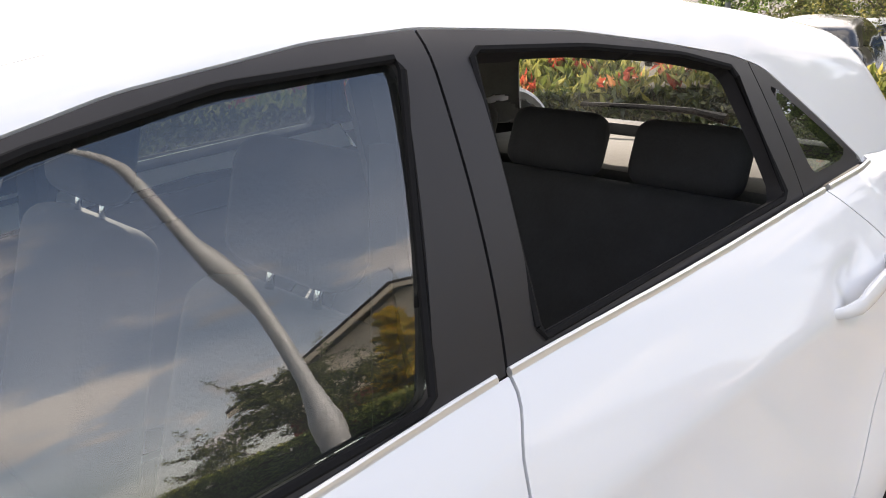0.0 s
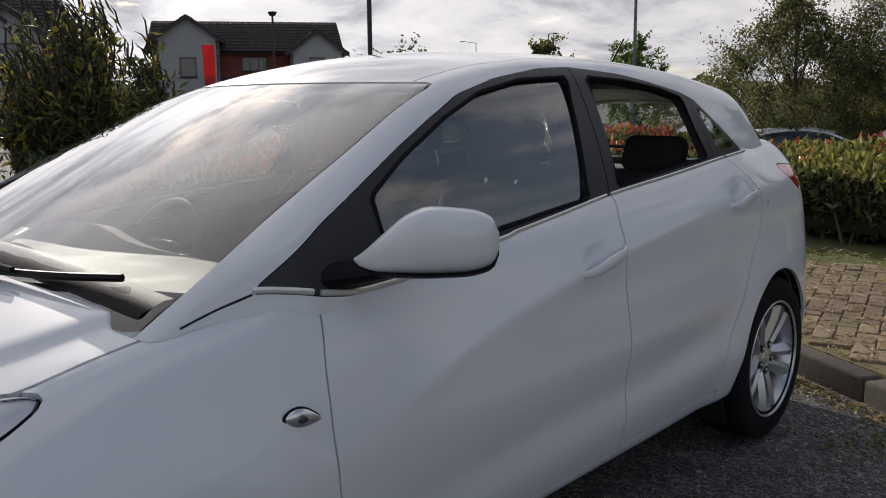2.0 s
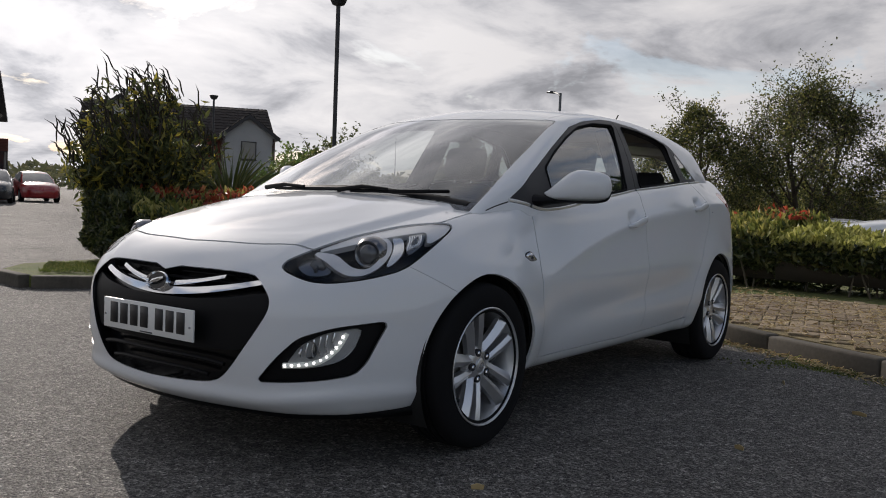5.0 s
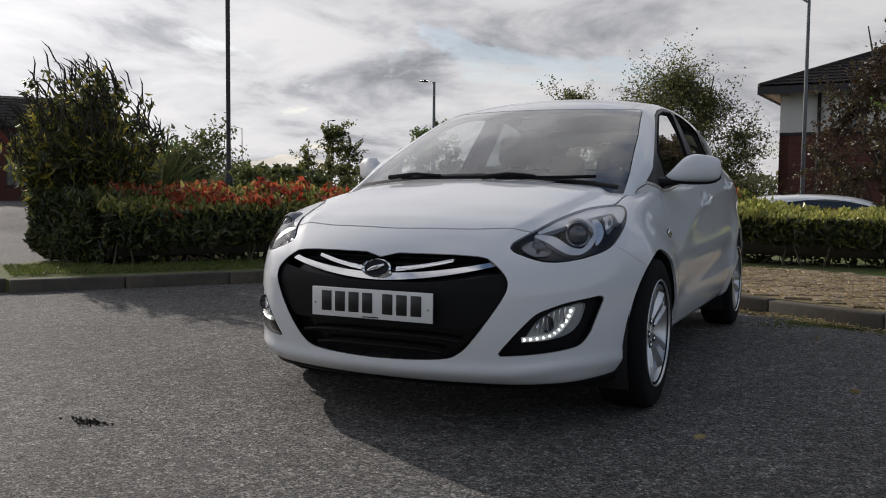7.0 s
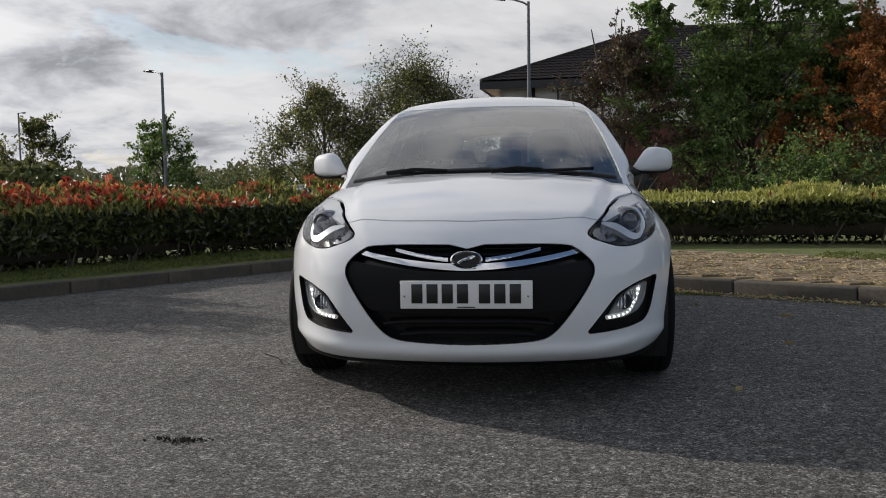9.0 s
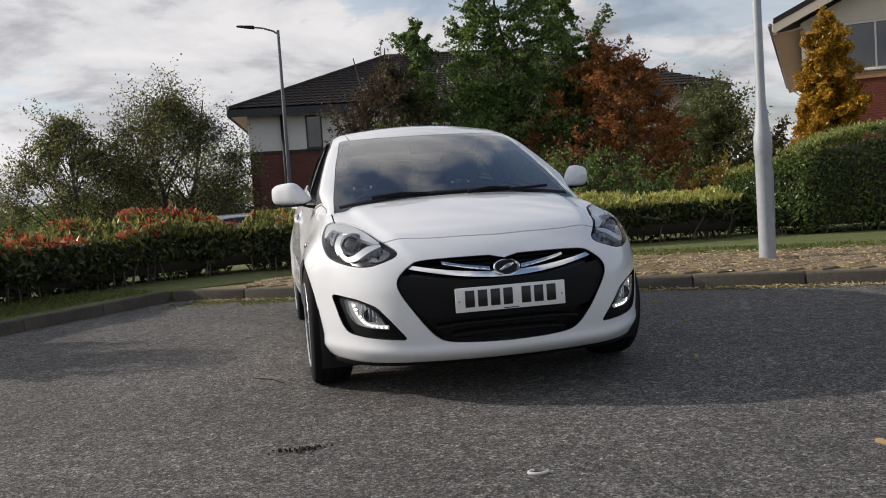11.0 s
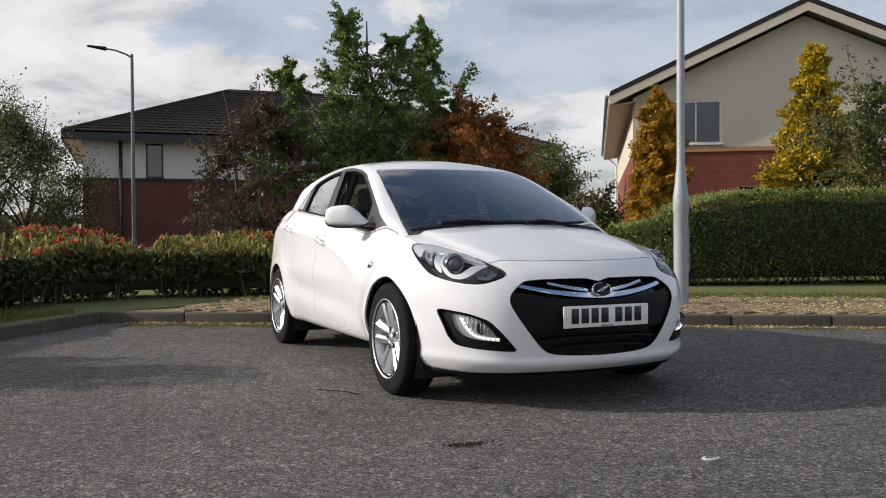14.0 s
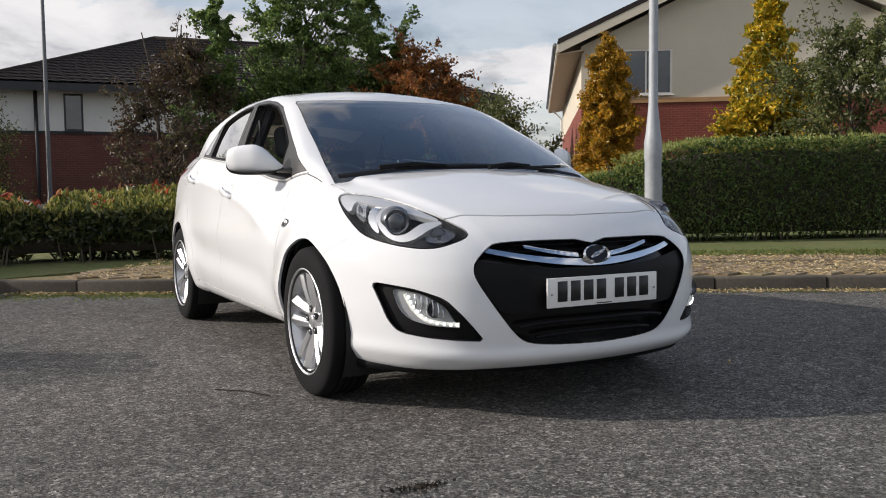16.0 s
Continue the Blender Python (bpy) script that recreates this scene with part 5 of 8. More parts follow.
def leaf_mat(name, *tones, rough=0.45, back=0.35):
    """Leaves that differ from one to the next, and let some light through."""
    m = Mat(name)
    r = m.random(True)
    tones = [tuple(min(0.7, x * 1.35) for x in c) for c in tones]
    stops = [(i / max(1, len(tones) - 1), c) for i, c in enumerate(tones)]
    c = m.ramp(r, *stops)
    c = m.mix(0.6, c, m.ramp(m.noise(1.3, 3, 0.6, m.coord("World")), (0.3, 0.55), (0.7, 1.35)), "MULTIPLY")
    m.set(base_color=c, roughness=rough)
    thin, mix = m.node("ShaderNodeBsdfTranslucent"), m.node("ShaderNodeMixShader")
    m.link(c, thin.inputs[0])
    mix.inputs[0].default_value = back
    m.link(m.bsdf.outputs[0], mix.inputs[1])
    m.link(thin.outputs[0], mix.inputs[2])
    m.link(mix.outputs[0], m.out.inputs[0])
    return m.m


def brickwork(name, brick, joint):
    m = Mat(name)
    at = m.coord("Object")
    sep, com = m.node("ShaderNodeSeparateXYZ"), m.node("ShaderNodeCombineXYZ")
    m.link(at, sep.inputs[0])
    m.link(m.math("ADD", sep.outputs[0], sep.outputs[1]), com.inputs[0])
    m.link(sep.outputs[2], com.inputs[1])
    b = m.node("ShaderNodeTexBrick")
    b.inputs["Scale"].default_value = 1.0
    b.inputs["Brick Width"].default_value, b.inputs["Row Height"].default_value, b.inputs["Mortar Size"].default_value = 0.225, 0.075, 0.01
    for i, c in ((1, brick), (2, tuple(x * 0.8 for x in brick)), (3, joint)):
        b.inputs[i].default_value = (*c, 1)
    m.link(com.outputs[0], b.inputs[0])
    c = m.mix(1.0, b.outputs[0], m.ramp(m.noise(1.2, 5, 0.6, at), (0.3, 0.8), (0.7, 1.15)), "MULTIPLY")
    m.set(base_color=c, roughness=0.85)
    m.bump(m.math("SUBTRACT", 1.0, b.outputs[1]), 0.4, 0.008)
    return m.m


M_ASPHALT = asphalt()
M_GRASS = ground_cover("mossy grass", ((0.05, 0.07, 0.017), (0.10, 0.135, 0.028), (0.19, 0.21, 0.05), (0.19, 0.17, 0.075)), 90)
M_STRAW = ground_cover("dry grass and moss", ((0.10, 0.075, 0.04), (0.22, 0.17, 0.085), (0.36, 0.29, 0.16), (0.17, 0.15, 0.06)), 110)
def paver_mat(name, island):
    """Buff paving brick: each a little different, with moss in broad patches."""
    m = Mat(name)
    at = m.coord("World")
    tone = m.ramp(m.random(island), (0.0, (0.155, 0.115, 0.078)), (0.5, (0.225, 0.172, 0.115)), (1.0, (0.30, 0.235, 0.155)))
    fine = m.noise(70, 5, 0.65, at)
    tone = m.mix(1.0, tone, m.ramp(fine, (0.3, 0.65), (0.7, 1.3)), "MULTIPLY")
    moss = m.ramp(m.noise(2.6, 5, 0.65, at), (0.5, 0.0), (0.68, 0.55))
    m.set(base_color=m.mix(moss, tone, (0.15, 0.145, 0.05)), roughness=0.92, specular_ior_level=0.25)
    m.bump(fine, 0.5, 0.005)
    return m.m


M_PAVER, M_PAVER_REST = paver_mat("weathered buff paver", False), paver_mat("weathered buff pavers", True)
M_KERB = plain("weathered concrete kerb", (0.078, 0.068, 0.054), 0.92, spread=0.5, scale=35, bump=0.5)
M_STRAWLEAF = leaf_mat("straw litter", (0.18, 0.12, 0.05), (0.36, 0.28, 0.14), (0.5, 0.42, 0.26), rough=0.8, back=0.15)
M_BLADE = leaf_mat("grass blades", (0.05, 0.075, 0.015), (0.10, 0.13, 0.025), (0.17, 0.17, 0.05), rough=0.6)
# dark green, darkened further: the shade on the hedge fronts is in this colour
M_PHOTINIA_SHADED = leaf_mat("dark photinia leaves with shade in the colour", (0.014, 0.022, 0.009), (0.027, 0.038, 0.013), (0.05, 0.062, 0.02), (0.15, 0.15, 0.055), rough=0.28, back=0.28)
# tops lightened: sunlight is put into the next two leaf colours
M_HEDGETOP_SUNLIT = leaf_mat("upper hedge leaves lightened as if sunlit", (0.05, 0.07, 0.02), (0.11, 0.13, 0.03), (0.22, 0.21, 0.055), (0.32, 0.28, 0.09), rough=0.38, back=0.42)
M_YELLOWTOP_SUNLIT = leaf_mat("hedge tips with sunlight in the colour", (0.16, 0.18, 0.04), (0.29, 0.29, 0.075), (0.42, 0.40, 0.13), rough=0.35, back=0.45)
M_REDTIP = leaf_mat("red young leaves", (0.12, 0.024, 0.014), (0.26, 0.04, 0.022), (0.34, 0.075, 0.038), (0.34, 0.18, 0.07), rough=0.35, back=0.5)
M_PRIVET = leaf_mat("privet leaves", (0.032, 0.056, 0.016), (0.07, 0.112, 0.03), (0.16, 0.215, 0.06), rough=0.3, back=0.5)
# young shoots, paled beyond their own green so the hedge top looks sunlit
M_PRIVETTOP_SUNLIT = leaf_mat("privet shoots lightened as if sunlit", (0.10, 0.14, 0.028), (0.19, 0.215, 0.05), (0.28, 0.27, 0.085), rough=0.45)
M_BIRCHLEAF = leaf_mat("birch leaves", (0.03, 0.04, 0.015), (0.06, 0.072, 0.024), (0.11, 0.12, 0.04), (0.22, 0.20, 0.06), back=0.6)
M_GREENLEAF = leaf_mat("green tree leaves", (0.042, 0.075, 0.021), (0.095, 0.155, 0.04), (0.20, 0.26, 0.07), back=0.5)
M_REDLEAF = leaf_mat("dark red leaves", (0.030, 0.020, 0.015), (0.055, 0.032, 0.022), (0.09, 0.058, 0.03), (0.07, 0.075, 0.025))
M_ORANGELEAF = leaf_mat("orange autumn leaves", (0.09, 0.075, 0.024), (0.18, 0.065, 0.018), (0.30, 0.11, 0.026), (0.40, 0.17, 0.04))
M_YELLOWLEAF = leaf_mat("yellow autumn leaves", (0.13, 0.12, 0.018), (0.27, 0.15, 0.012), (0.42, 0.22, 0.013), (0.48, 0.29, 0.02))
M_LIMELEAF = leaf_mat("yellow-green leaves", (0.12, 0.14, 0.015), (0.26, 0.23, 0.014), (0.46, 0.30, 0.014), (0.54, 0.34, 0.015))
M_OLIVELEAF = leaf_mat("olive leaves", (0.045, 0.062, 0.018), (0.085, 0.105, 0.03), (0.15, 0.15, 0.05))
M_GOLDLEAF = leaf_mat("golden shrub leaves", (0.09, 0.10, 0.02), (0.20, 0.15, 0.02), (0.34, 0.19, 0.02))
M_BUDDLEIA = leaf_mat("grey-green bush leaves", (0.026, 0.034, 0.014), (0.05, 0.062, 0.022), (0.09, 0.10, 0.035), (0.3, 0.25, 0.035), back=0.45)
M_BARK = plain("grey-brown bark", (0.075, 0.06, 0.045), 0.9, spread=0.4, scale=30, bump=0.6)
M_STEM = plain("grey-brown hedge stems", (0.10, 0.085, 0.06), 0.9, spread=0.4, scale=40)
# real twigs, and also the solid core that stands for shade in the hedges
M_TWIG_AND_CORE = plain("dark twigs and light-blocking hedge core", (0.035, 0.028, 0.02), 0.95, spread=0.3, scale=40)
M_GALV = plain("galvanised steel", (0.34, 0.365, 0.39), 0.55, metal=0.15, spread=0.22, scale=14, bump=0.08)
M_GREYPAINT = plain("grey painted steel", (0.16, 0.17, 0.18), 0.5, spread=0.1)
M_BRICK = brickwork("red brick", (0.22, 0.046, 0.030), (0.22, 0.085, 0.062))
M_BRICK_DARK = brickwork("brown brick", (0.125, 0.042, 0.030), (0.135, 0.062, 0.048))
M_CREAM = plain("cream render", (0.60, 0.55, 0.45), 0.9, spread=0.06, scale=14, bump=0.1)
# shaded copy of the white render: the backlit walls' shade is in the colour
M_RENDER_SHADED = plain("white render darkened for shade", (0.38, 0.38, 0.37), 0.9, spread=0.08, scale=14, bump=0.1)
M_RENDERWHITE = plain("white render", (0.66, 0.66, 0.63), 0.9, spread=0.06, scale=14, bump=0.1)
M_ROOFTILE = plain("dark concrete roof tile", (0.036, 0.030, 0.028), 0.9, spread=0.3, scale=6, bump=0.2, specular_ior_level=0.2)
# paled and greyed: distance haze is mixed into these leaf tones
M_FARWOOD_HAZED = leaf_mat("woodland leaves with haze in the colour", (0.07, 0.08, 0.04), (0.11, 0.115, 0.06), (0.16, 0.15, 0.08), rough=0.8)
M_WHITEWOOD = plain("white painted board", (0.72, 0.70, 0.66), 0.55, spread=0.05)
M_BLACKWOOD = plain("black fascia board", (0.02, 0.02, 0.024), 0.45, spread=0.1)
M_DARKBOARD = plain("dark brown board", (0.022, 0.02, 0.022), 0.5, spread=0.1)
M_WINDOWGLASS = plain("dark office window glass", (0.035, 0.045, 0.055), 0.06, spread=0.2, coat=1.0)
M_SOFFIT = plain("tan soffit board", (0.40, 0.31, 0.22), 0.7, spread=0.08)
M_SANDSTONE = plain("buff brick course", (0.42, 0.25, 0.12), 0.85, spread=0.2, scale=20, bump=0.2)

rng = np.random.default_rng(7)

# ---- ground, kerbs and verges ----
def land(x, y):
    """Height of the ground: the car park behind the hedges lies lower."""
    return -0.75 * float(step(6.8, 10.5, -x)) * float(step(-24.0, -14.0, y))


lines = [-900.0, -300.0, -120.0, -60.0, -40.0, -28.0, -24.0, -21.0, -18.0, -15.0, -12.0, -10.5, -9.6, -8.7, -7.8, -6.8, -3.0, 0.0, 4.0, 8.0, 16.0, 40.0, 120.0, 300.0, 900.0]
bm = bmesh.new()
rows = [[bm.verts.new((x, y, land(x, y))) for y in lines] for x in lines]
for a, b in zip(rows, rows[1:]):
    for k in range(len(lines) - 1):
        bm.faces.new((a[k], b[k], b[k + 1], a[k + 1]))
ground = part("ground", bm, M_ASPHALT)
tagged(ground, "worn grey asphalt of a car park", "ground", kind="structure")

CORNER, ALONG = Vector((-3.88, -2.1, 0)), Vector((0.62, 1.0, 0)).normalized()   # kerb behind the car
NOSE = Vector((-0.12, -4.87, 0))                                             # end of the planted island
FAR = CORNER + ALONG * 20
KERB_TOP = 0.115


def slab(name, outline, z0, z1, material, label, category):
    bm = bmesh.new()
    low = [bm.verts.new((x, y, z0)) for x, y in outline]
    top = [bm.verts.new((x, y, z1)) for x, y in outline]
    bm.faces.new(top)
    n = len(low)
    for i in range(n):
        bm.faces.new((low[i], low[(i + 1) % n], top[(i + 1) % n], top[i]))
    bmesh.ops.recalc_face_normals(bm, faces=bm.faces)
    ob = part(name, bm, material, smooth=False)
    return tagged(ob, label, category, kind="structure")


inset = 0.10
back = Vector((-ALONG.y, ALONG.x, 0))
c0 = CORNER + back * inset
nose_pts = [(NOSE.x + 0.05, NOSE.y - 0.25), (NOSE.x - 0.05, NOSE.y - 0.75), (NOSE.x - 0.6, NOSE.y - 1.3), (NOSE.x - 2.2, NOSE.y - 1.6)]
verge_grass = slab("verge_grass", [(CORNER.x - 0.12, CORNER.y), (NOSE.x, NOSE.y - 0.1), *nose_pts, (-9.0, -7.2), (-9.5, 22.0), (FAR.x - 4.0, 22.0), (CORNER.x - 0.6, CORNER.y + 0.9)], -0.05, KERB_TOP - 0.012, M_GRASS, "mossy green grass on the planted verge", "grass")
strip = [CORNER + back * 0.13, FAR + back * 0.13, FAR + back * 2.2, CORNER + ALONG * 6.4 + back * 2.35, CORNER + ALONG * 4.0 + back * 2.6, CORNER + ALONG * 1.6 + back * 1.55, CORNER + ALONG * 0.5 + back * 0.5]
verge_path = slab("verge_path", [(p.x, p.y) for p in strip], -0.05, KERB_TOP - 0.006, M_STRAW, "path strewn with dry grass behind the kerb", "path")


def kerb(name, a, b, label):
    """Kerb stones end to end, each a little out of line."""
    ob = thing(name, label, "kerb", kind="structure")
    way = (b - a).normalized()
    length, n = (b - a).length, max(1, round((b - a).length / 0.915))
    shared = []
    for k in range(3):
        bm = rbox((length / n - 0.008, 0.125, 0.30), (0, 0, 0), None, 0.016, 2, None, lambda c: (c.x, c.y - (0.012 if c.y < 0 and c.z > 0 else 0) * -1, c.z))
        for vert in bm.verts:
            vert.co += Vector((0, 1, 1)) * noise.noise(vert.co * 3 + Vector((k * 9, 0, 0))) * 0.006
        me = bpy.data.meshes.new("kerb_stone")
        bm.to_mesh(me)
        bm.free()
        me.materials.append(M_KERB)
        me.polygons.foreach_set("use_smooth", [True] * len(me.polygons))
        shared.append(me)
    turn = math.atan2(way.y, way.x)
    for i in range(n):
        s = new("kerb_stone", shared[i % 3])
        s.parent = ob
        p = a + way * length * (i + 0.5) / n
        s.matrix_world = Matrix.Translation((p.x, p.y, KERB_TOP - 0.15 + rng.normal() * 0.004)) @ Euler((rng.normal() * 0.012, rng.normal() * 0.004, turn + rng.normal() * 0.004)).to_matrix().to_4x4()
    return ob


kerb("kerb_rear", CORNER + back * 0.06, FAR + back * 0.06, "row of weathered concrete kerb stones behind the car")
kerb("kerb_island", CORNER + Vector((-0.02, -0.06, 0)), NOSE + Vector((0, -0.06, 0)), "row of weathered concrete kerb stones by the planted island")
kerb("kerb_island_end", Vector((NOSE.x + 0.03, NOSE.y - 0.1, 0)), Vector((NOSE.x - 0.1, NOSE.y - 0.95, 0)), "short concrete kerb at the island's end")


def leaves(name, centre, size, material, parent=None, lean=0.5, long=2.0, label="", seed=0, up=None):
    """Many small bent leaves, each two triangles, at the given centres; up biases where they point."""
    r = np.random.default_rng(seed)
    n = len(centre)
    d = r.normal(size=(n, 3))
    if up is not None:
        d = d * (1 - lean) + np.asarray(up) * lean * 2
    d /= np.linalg.norm(d, axis=1, keepdims=True) + 1e-9
    a = np.cross(d, r.normal(size=(n, 3)))
    a /= np.linalg.norm(a, axis=1, keepdims=True) + 1e-9
    b = np.cross(d, a)
    s = (size * r.uniform(0.65, 1.35, n))[:, None]
    w = s / long
    base, tip = centre - d * s * 0.5, centre + d * s * 0.5 - b * s * 0.12
    left, right = centre + a * w * 0.5 + b * w * 0.22, centre - a * w * 0.5 + b * w * 0.22
    v = np.stack([base, left, tip, right], 1).reshape(-1, 3)
    i = np.arange(n)[:, None] * 4
    f = np.concatenate([i + [0, 2, 1], i + [0, 3, 2]]).astype(int)
    ob = raw(name, v, f, material, parent, label, smooth=False)
    return ob


def hedge(name, pts, height, depth, count, leaf, mats, label, tips=0.0, ragged=0.06, seed=1, top_share=0.3, base=KERB_TOP, rise=0.0, shoulder=0.0, open_foot=0.0):
    """A clipped hedge along a line: an added dark core that blocks light, leaves over the front, top and back, and
    shoots on top.
    """
    ob = thing(name, label, "hedge")
    r = np.random.default_rng(seed)
    p = np.array(pts, float)
    seg = np.linalg.norm(np.diff(p, axis=0), axis=1)
    cum = np.concatenate([[0], np.cumsum(seg)])

    def at(s):
        x, y = np.interp(s, cum, p[:, 0]), np.interp(s, cum, p[:, 1])
        i = np.clip(np.searchsorted(cum, s) - 1, 0, len(seg) - 1)
        d = (p[i + 1] - p[i]) / seg[i][:, None]
        return x, y, d
    # solid dark core, added to block light and darken the gaps between leaves
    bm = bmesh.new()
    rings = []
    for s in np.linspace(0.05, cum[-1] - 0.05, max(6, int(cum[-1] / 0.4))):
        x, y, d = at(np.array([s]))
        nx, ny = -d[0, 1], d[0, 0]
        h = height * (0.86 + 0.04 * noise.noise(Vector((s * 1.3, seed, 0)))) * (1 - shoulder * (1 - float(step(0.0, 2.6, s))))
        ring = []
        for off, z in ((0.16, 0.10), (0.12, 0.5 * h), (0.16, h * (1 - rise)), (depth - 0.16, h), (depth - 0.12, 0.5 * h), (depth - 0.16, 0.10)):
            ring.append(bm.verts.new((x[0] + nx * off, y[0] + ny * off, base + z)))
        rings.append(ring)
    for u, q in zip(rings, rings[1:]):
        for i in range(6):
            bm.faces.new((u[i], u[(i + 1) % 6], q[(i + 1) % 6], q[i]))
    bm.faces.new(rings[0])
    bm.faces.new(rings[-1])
    part("hedge_wood", bm, M_TWIG_AND_CORE, ob)
    stems = bmesh.new()
    for s in r.uniform(0.1, cum[-1] - 0.1, int(cum[-1] * 11)):
        x, y, d = at(np.array([s]))
        n2 = np.array((-d[0, 1], d[0, 0]))
        foot = np.array((x[0], y[0])) + n2 * r.uniform(0.12, 0.4)
        top = foot + d[0] * r.normal() * 0.16 - n2 * r.uniform(0.0, 0.18)
        h = height * r.uniform(0.45, 0.8)
        mid = (foot + top) / 2 + d[0] * r.normal() * 0.03
        sweep([(*foot, base - 0.03), (*mid, base + h * 0.5), (*top, base + h)], [0.012, 0.009, 0.004], 5, stems, 1.0, False)
    part("stem_work", stems, M_STEM, ob, "bare woody stems")["kind"] = "stuff"

    def spread(n, face):
        s = r.uniform(0, cum[-1], n)
        x, y, d = at(s)
        nx, ny = -d[:, 1], d[:, 0]
        full = height * (1 - shoulder * (1 - step(0.0, 2.6, s)))
        wob = np.array([noise.noise(Vector((a * 1.1, seed * 3.1, 0.0))) for a in s]) * ragged
        if face == "top":
            off = r.uniform(-0.02, depth, n)
            z = full * (1 - rise * np.clip(1 - off / (0.7 * depth), 0, 1)) + wob * 1.4 + r.normal(size=n) * 0.03
        else:
            z = r.uniform(0.0, 1.0, n) ** (0.85 - 0.25 * (open_foot > 0)) * full * (1 - rise if face == "front" else 1)
            inn = np.abs(r.normal(size=n)) * 0.07 + 0.05 * np.array([noise.noise(Vector((a * 2.2, b * 3.0, seed))) for a, b in zip(s, z)])
            low = np.clip(0.18 + open_foot - z, 0, 1) * (1.2 - open_foot)
            off = inn + low + wob * 0.5 if face == "front" else depth - inn
        return np.stack([x + nx * off, y + ny * off, base + z], 1)

    n_top = int(count * top_share)
    # mats[0] carries the shade of the sides, mats[1] the light on top
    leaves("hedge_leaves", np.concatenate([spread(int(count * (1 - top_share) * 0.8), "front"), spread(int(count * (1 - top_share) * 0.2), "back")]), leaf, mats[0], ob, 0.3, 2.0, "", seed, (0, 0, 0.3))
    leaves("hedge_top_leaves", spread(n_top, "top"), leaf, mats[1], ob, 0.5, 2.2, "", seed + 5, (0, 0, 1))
    if tips:
        n = int(tips * cum[-1])
        c = spread(n, "top")
        keep = (np.array([noise.noise(Vector((a[0] * 1.5, a[1] * 1.5, 4.0))) for a in c]) > -0.2) & (c[:, 0] < -1.7) & ((c[:, 1] < -1.7) | (r.uniform(size=len(c)) < 0.3))
        c = c[keep] + (0, 0, 0.035)
        sprig = np.repeat(c, 7, 0) + r.normal(size=(len(c) * 7, 3)) * (0.045, 0.045, 0.028)
        leaves("red_growth", sprig, leaf * 0.95, mats[2], ob, 0.42, 2.1, "", seed + 9, (0, 0, 1))
    for child in ob.children:
        if child.name.startswith(("hedge_leaves", "hedge_top_leaves", "red_growth")):
            child["kind"] = "stuff"
    return ob


hedge("photinia_hedge", [(-1.25, -5.0), (-3.05, -3.95), (-5.3, -2.5), (-5.8, -1.4), (-5.35, 0.0)], 0.74, 1.15, 26000, 0.10, (M_PHOTINIA_SHADED, M_HEDGETOP_SUNLIT, M_REDTIP), "clipped photinia hedge with red young shoots on top", 74, 0.10, 3, 0.42, rise=0.26, open_foot=0.12)
hedge("low_hedge", [(-5.35, 0.0), (-5.3, 1.9), (-5.1, 4.2), (-4.9, 5.3)], 0.62, 1.0, 17000, 0.085, (M_PHOTINIA_SHADED, M_YELLOWTOP_SUNLIT, M_REDTIP), "low clipped hedge with yellow-green top, sunlight put into its leaf colour", 10, 0.08, 4, 0.45, rise=0.18, open_foot=0.16)
hedge("privet_hedge", [(-5.6, 5.4), (-4.4, 5.9), (-3.2, 9.5), (-1.6, 14.5), (-0.6, 18.5)], 1.42, 1.3, 60000, 0.055, (M_PRIVET, M_PRIVETTOP_SUNLIT, M_PRIVETTOP_SUNLIT), "tall clipped privet hedge with light green top", 0, 0.07, 5, 0.28, shoulder=0.4)


# backlit end: front and top both take the leaf colour darkened for shade
hedge("island_hedge", [(-1.55, -6.45), (-1.3, -5.3)], 0.70, 1.15, 7000, 0.085, (M_PHOTINIA_SHADED, M_PHOTINIA_SHADED, M_REDTIP), "low hedge round the tall bush at the island's end, its shade put into the leaf colour", 0, 0.08, 6, 0.35)


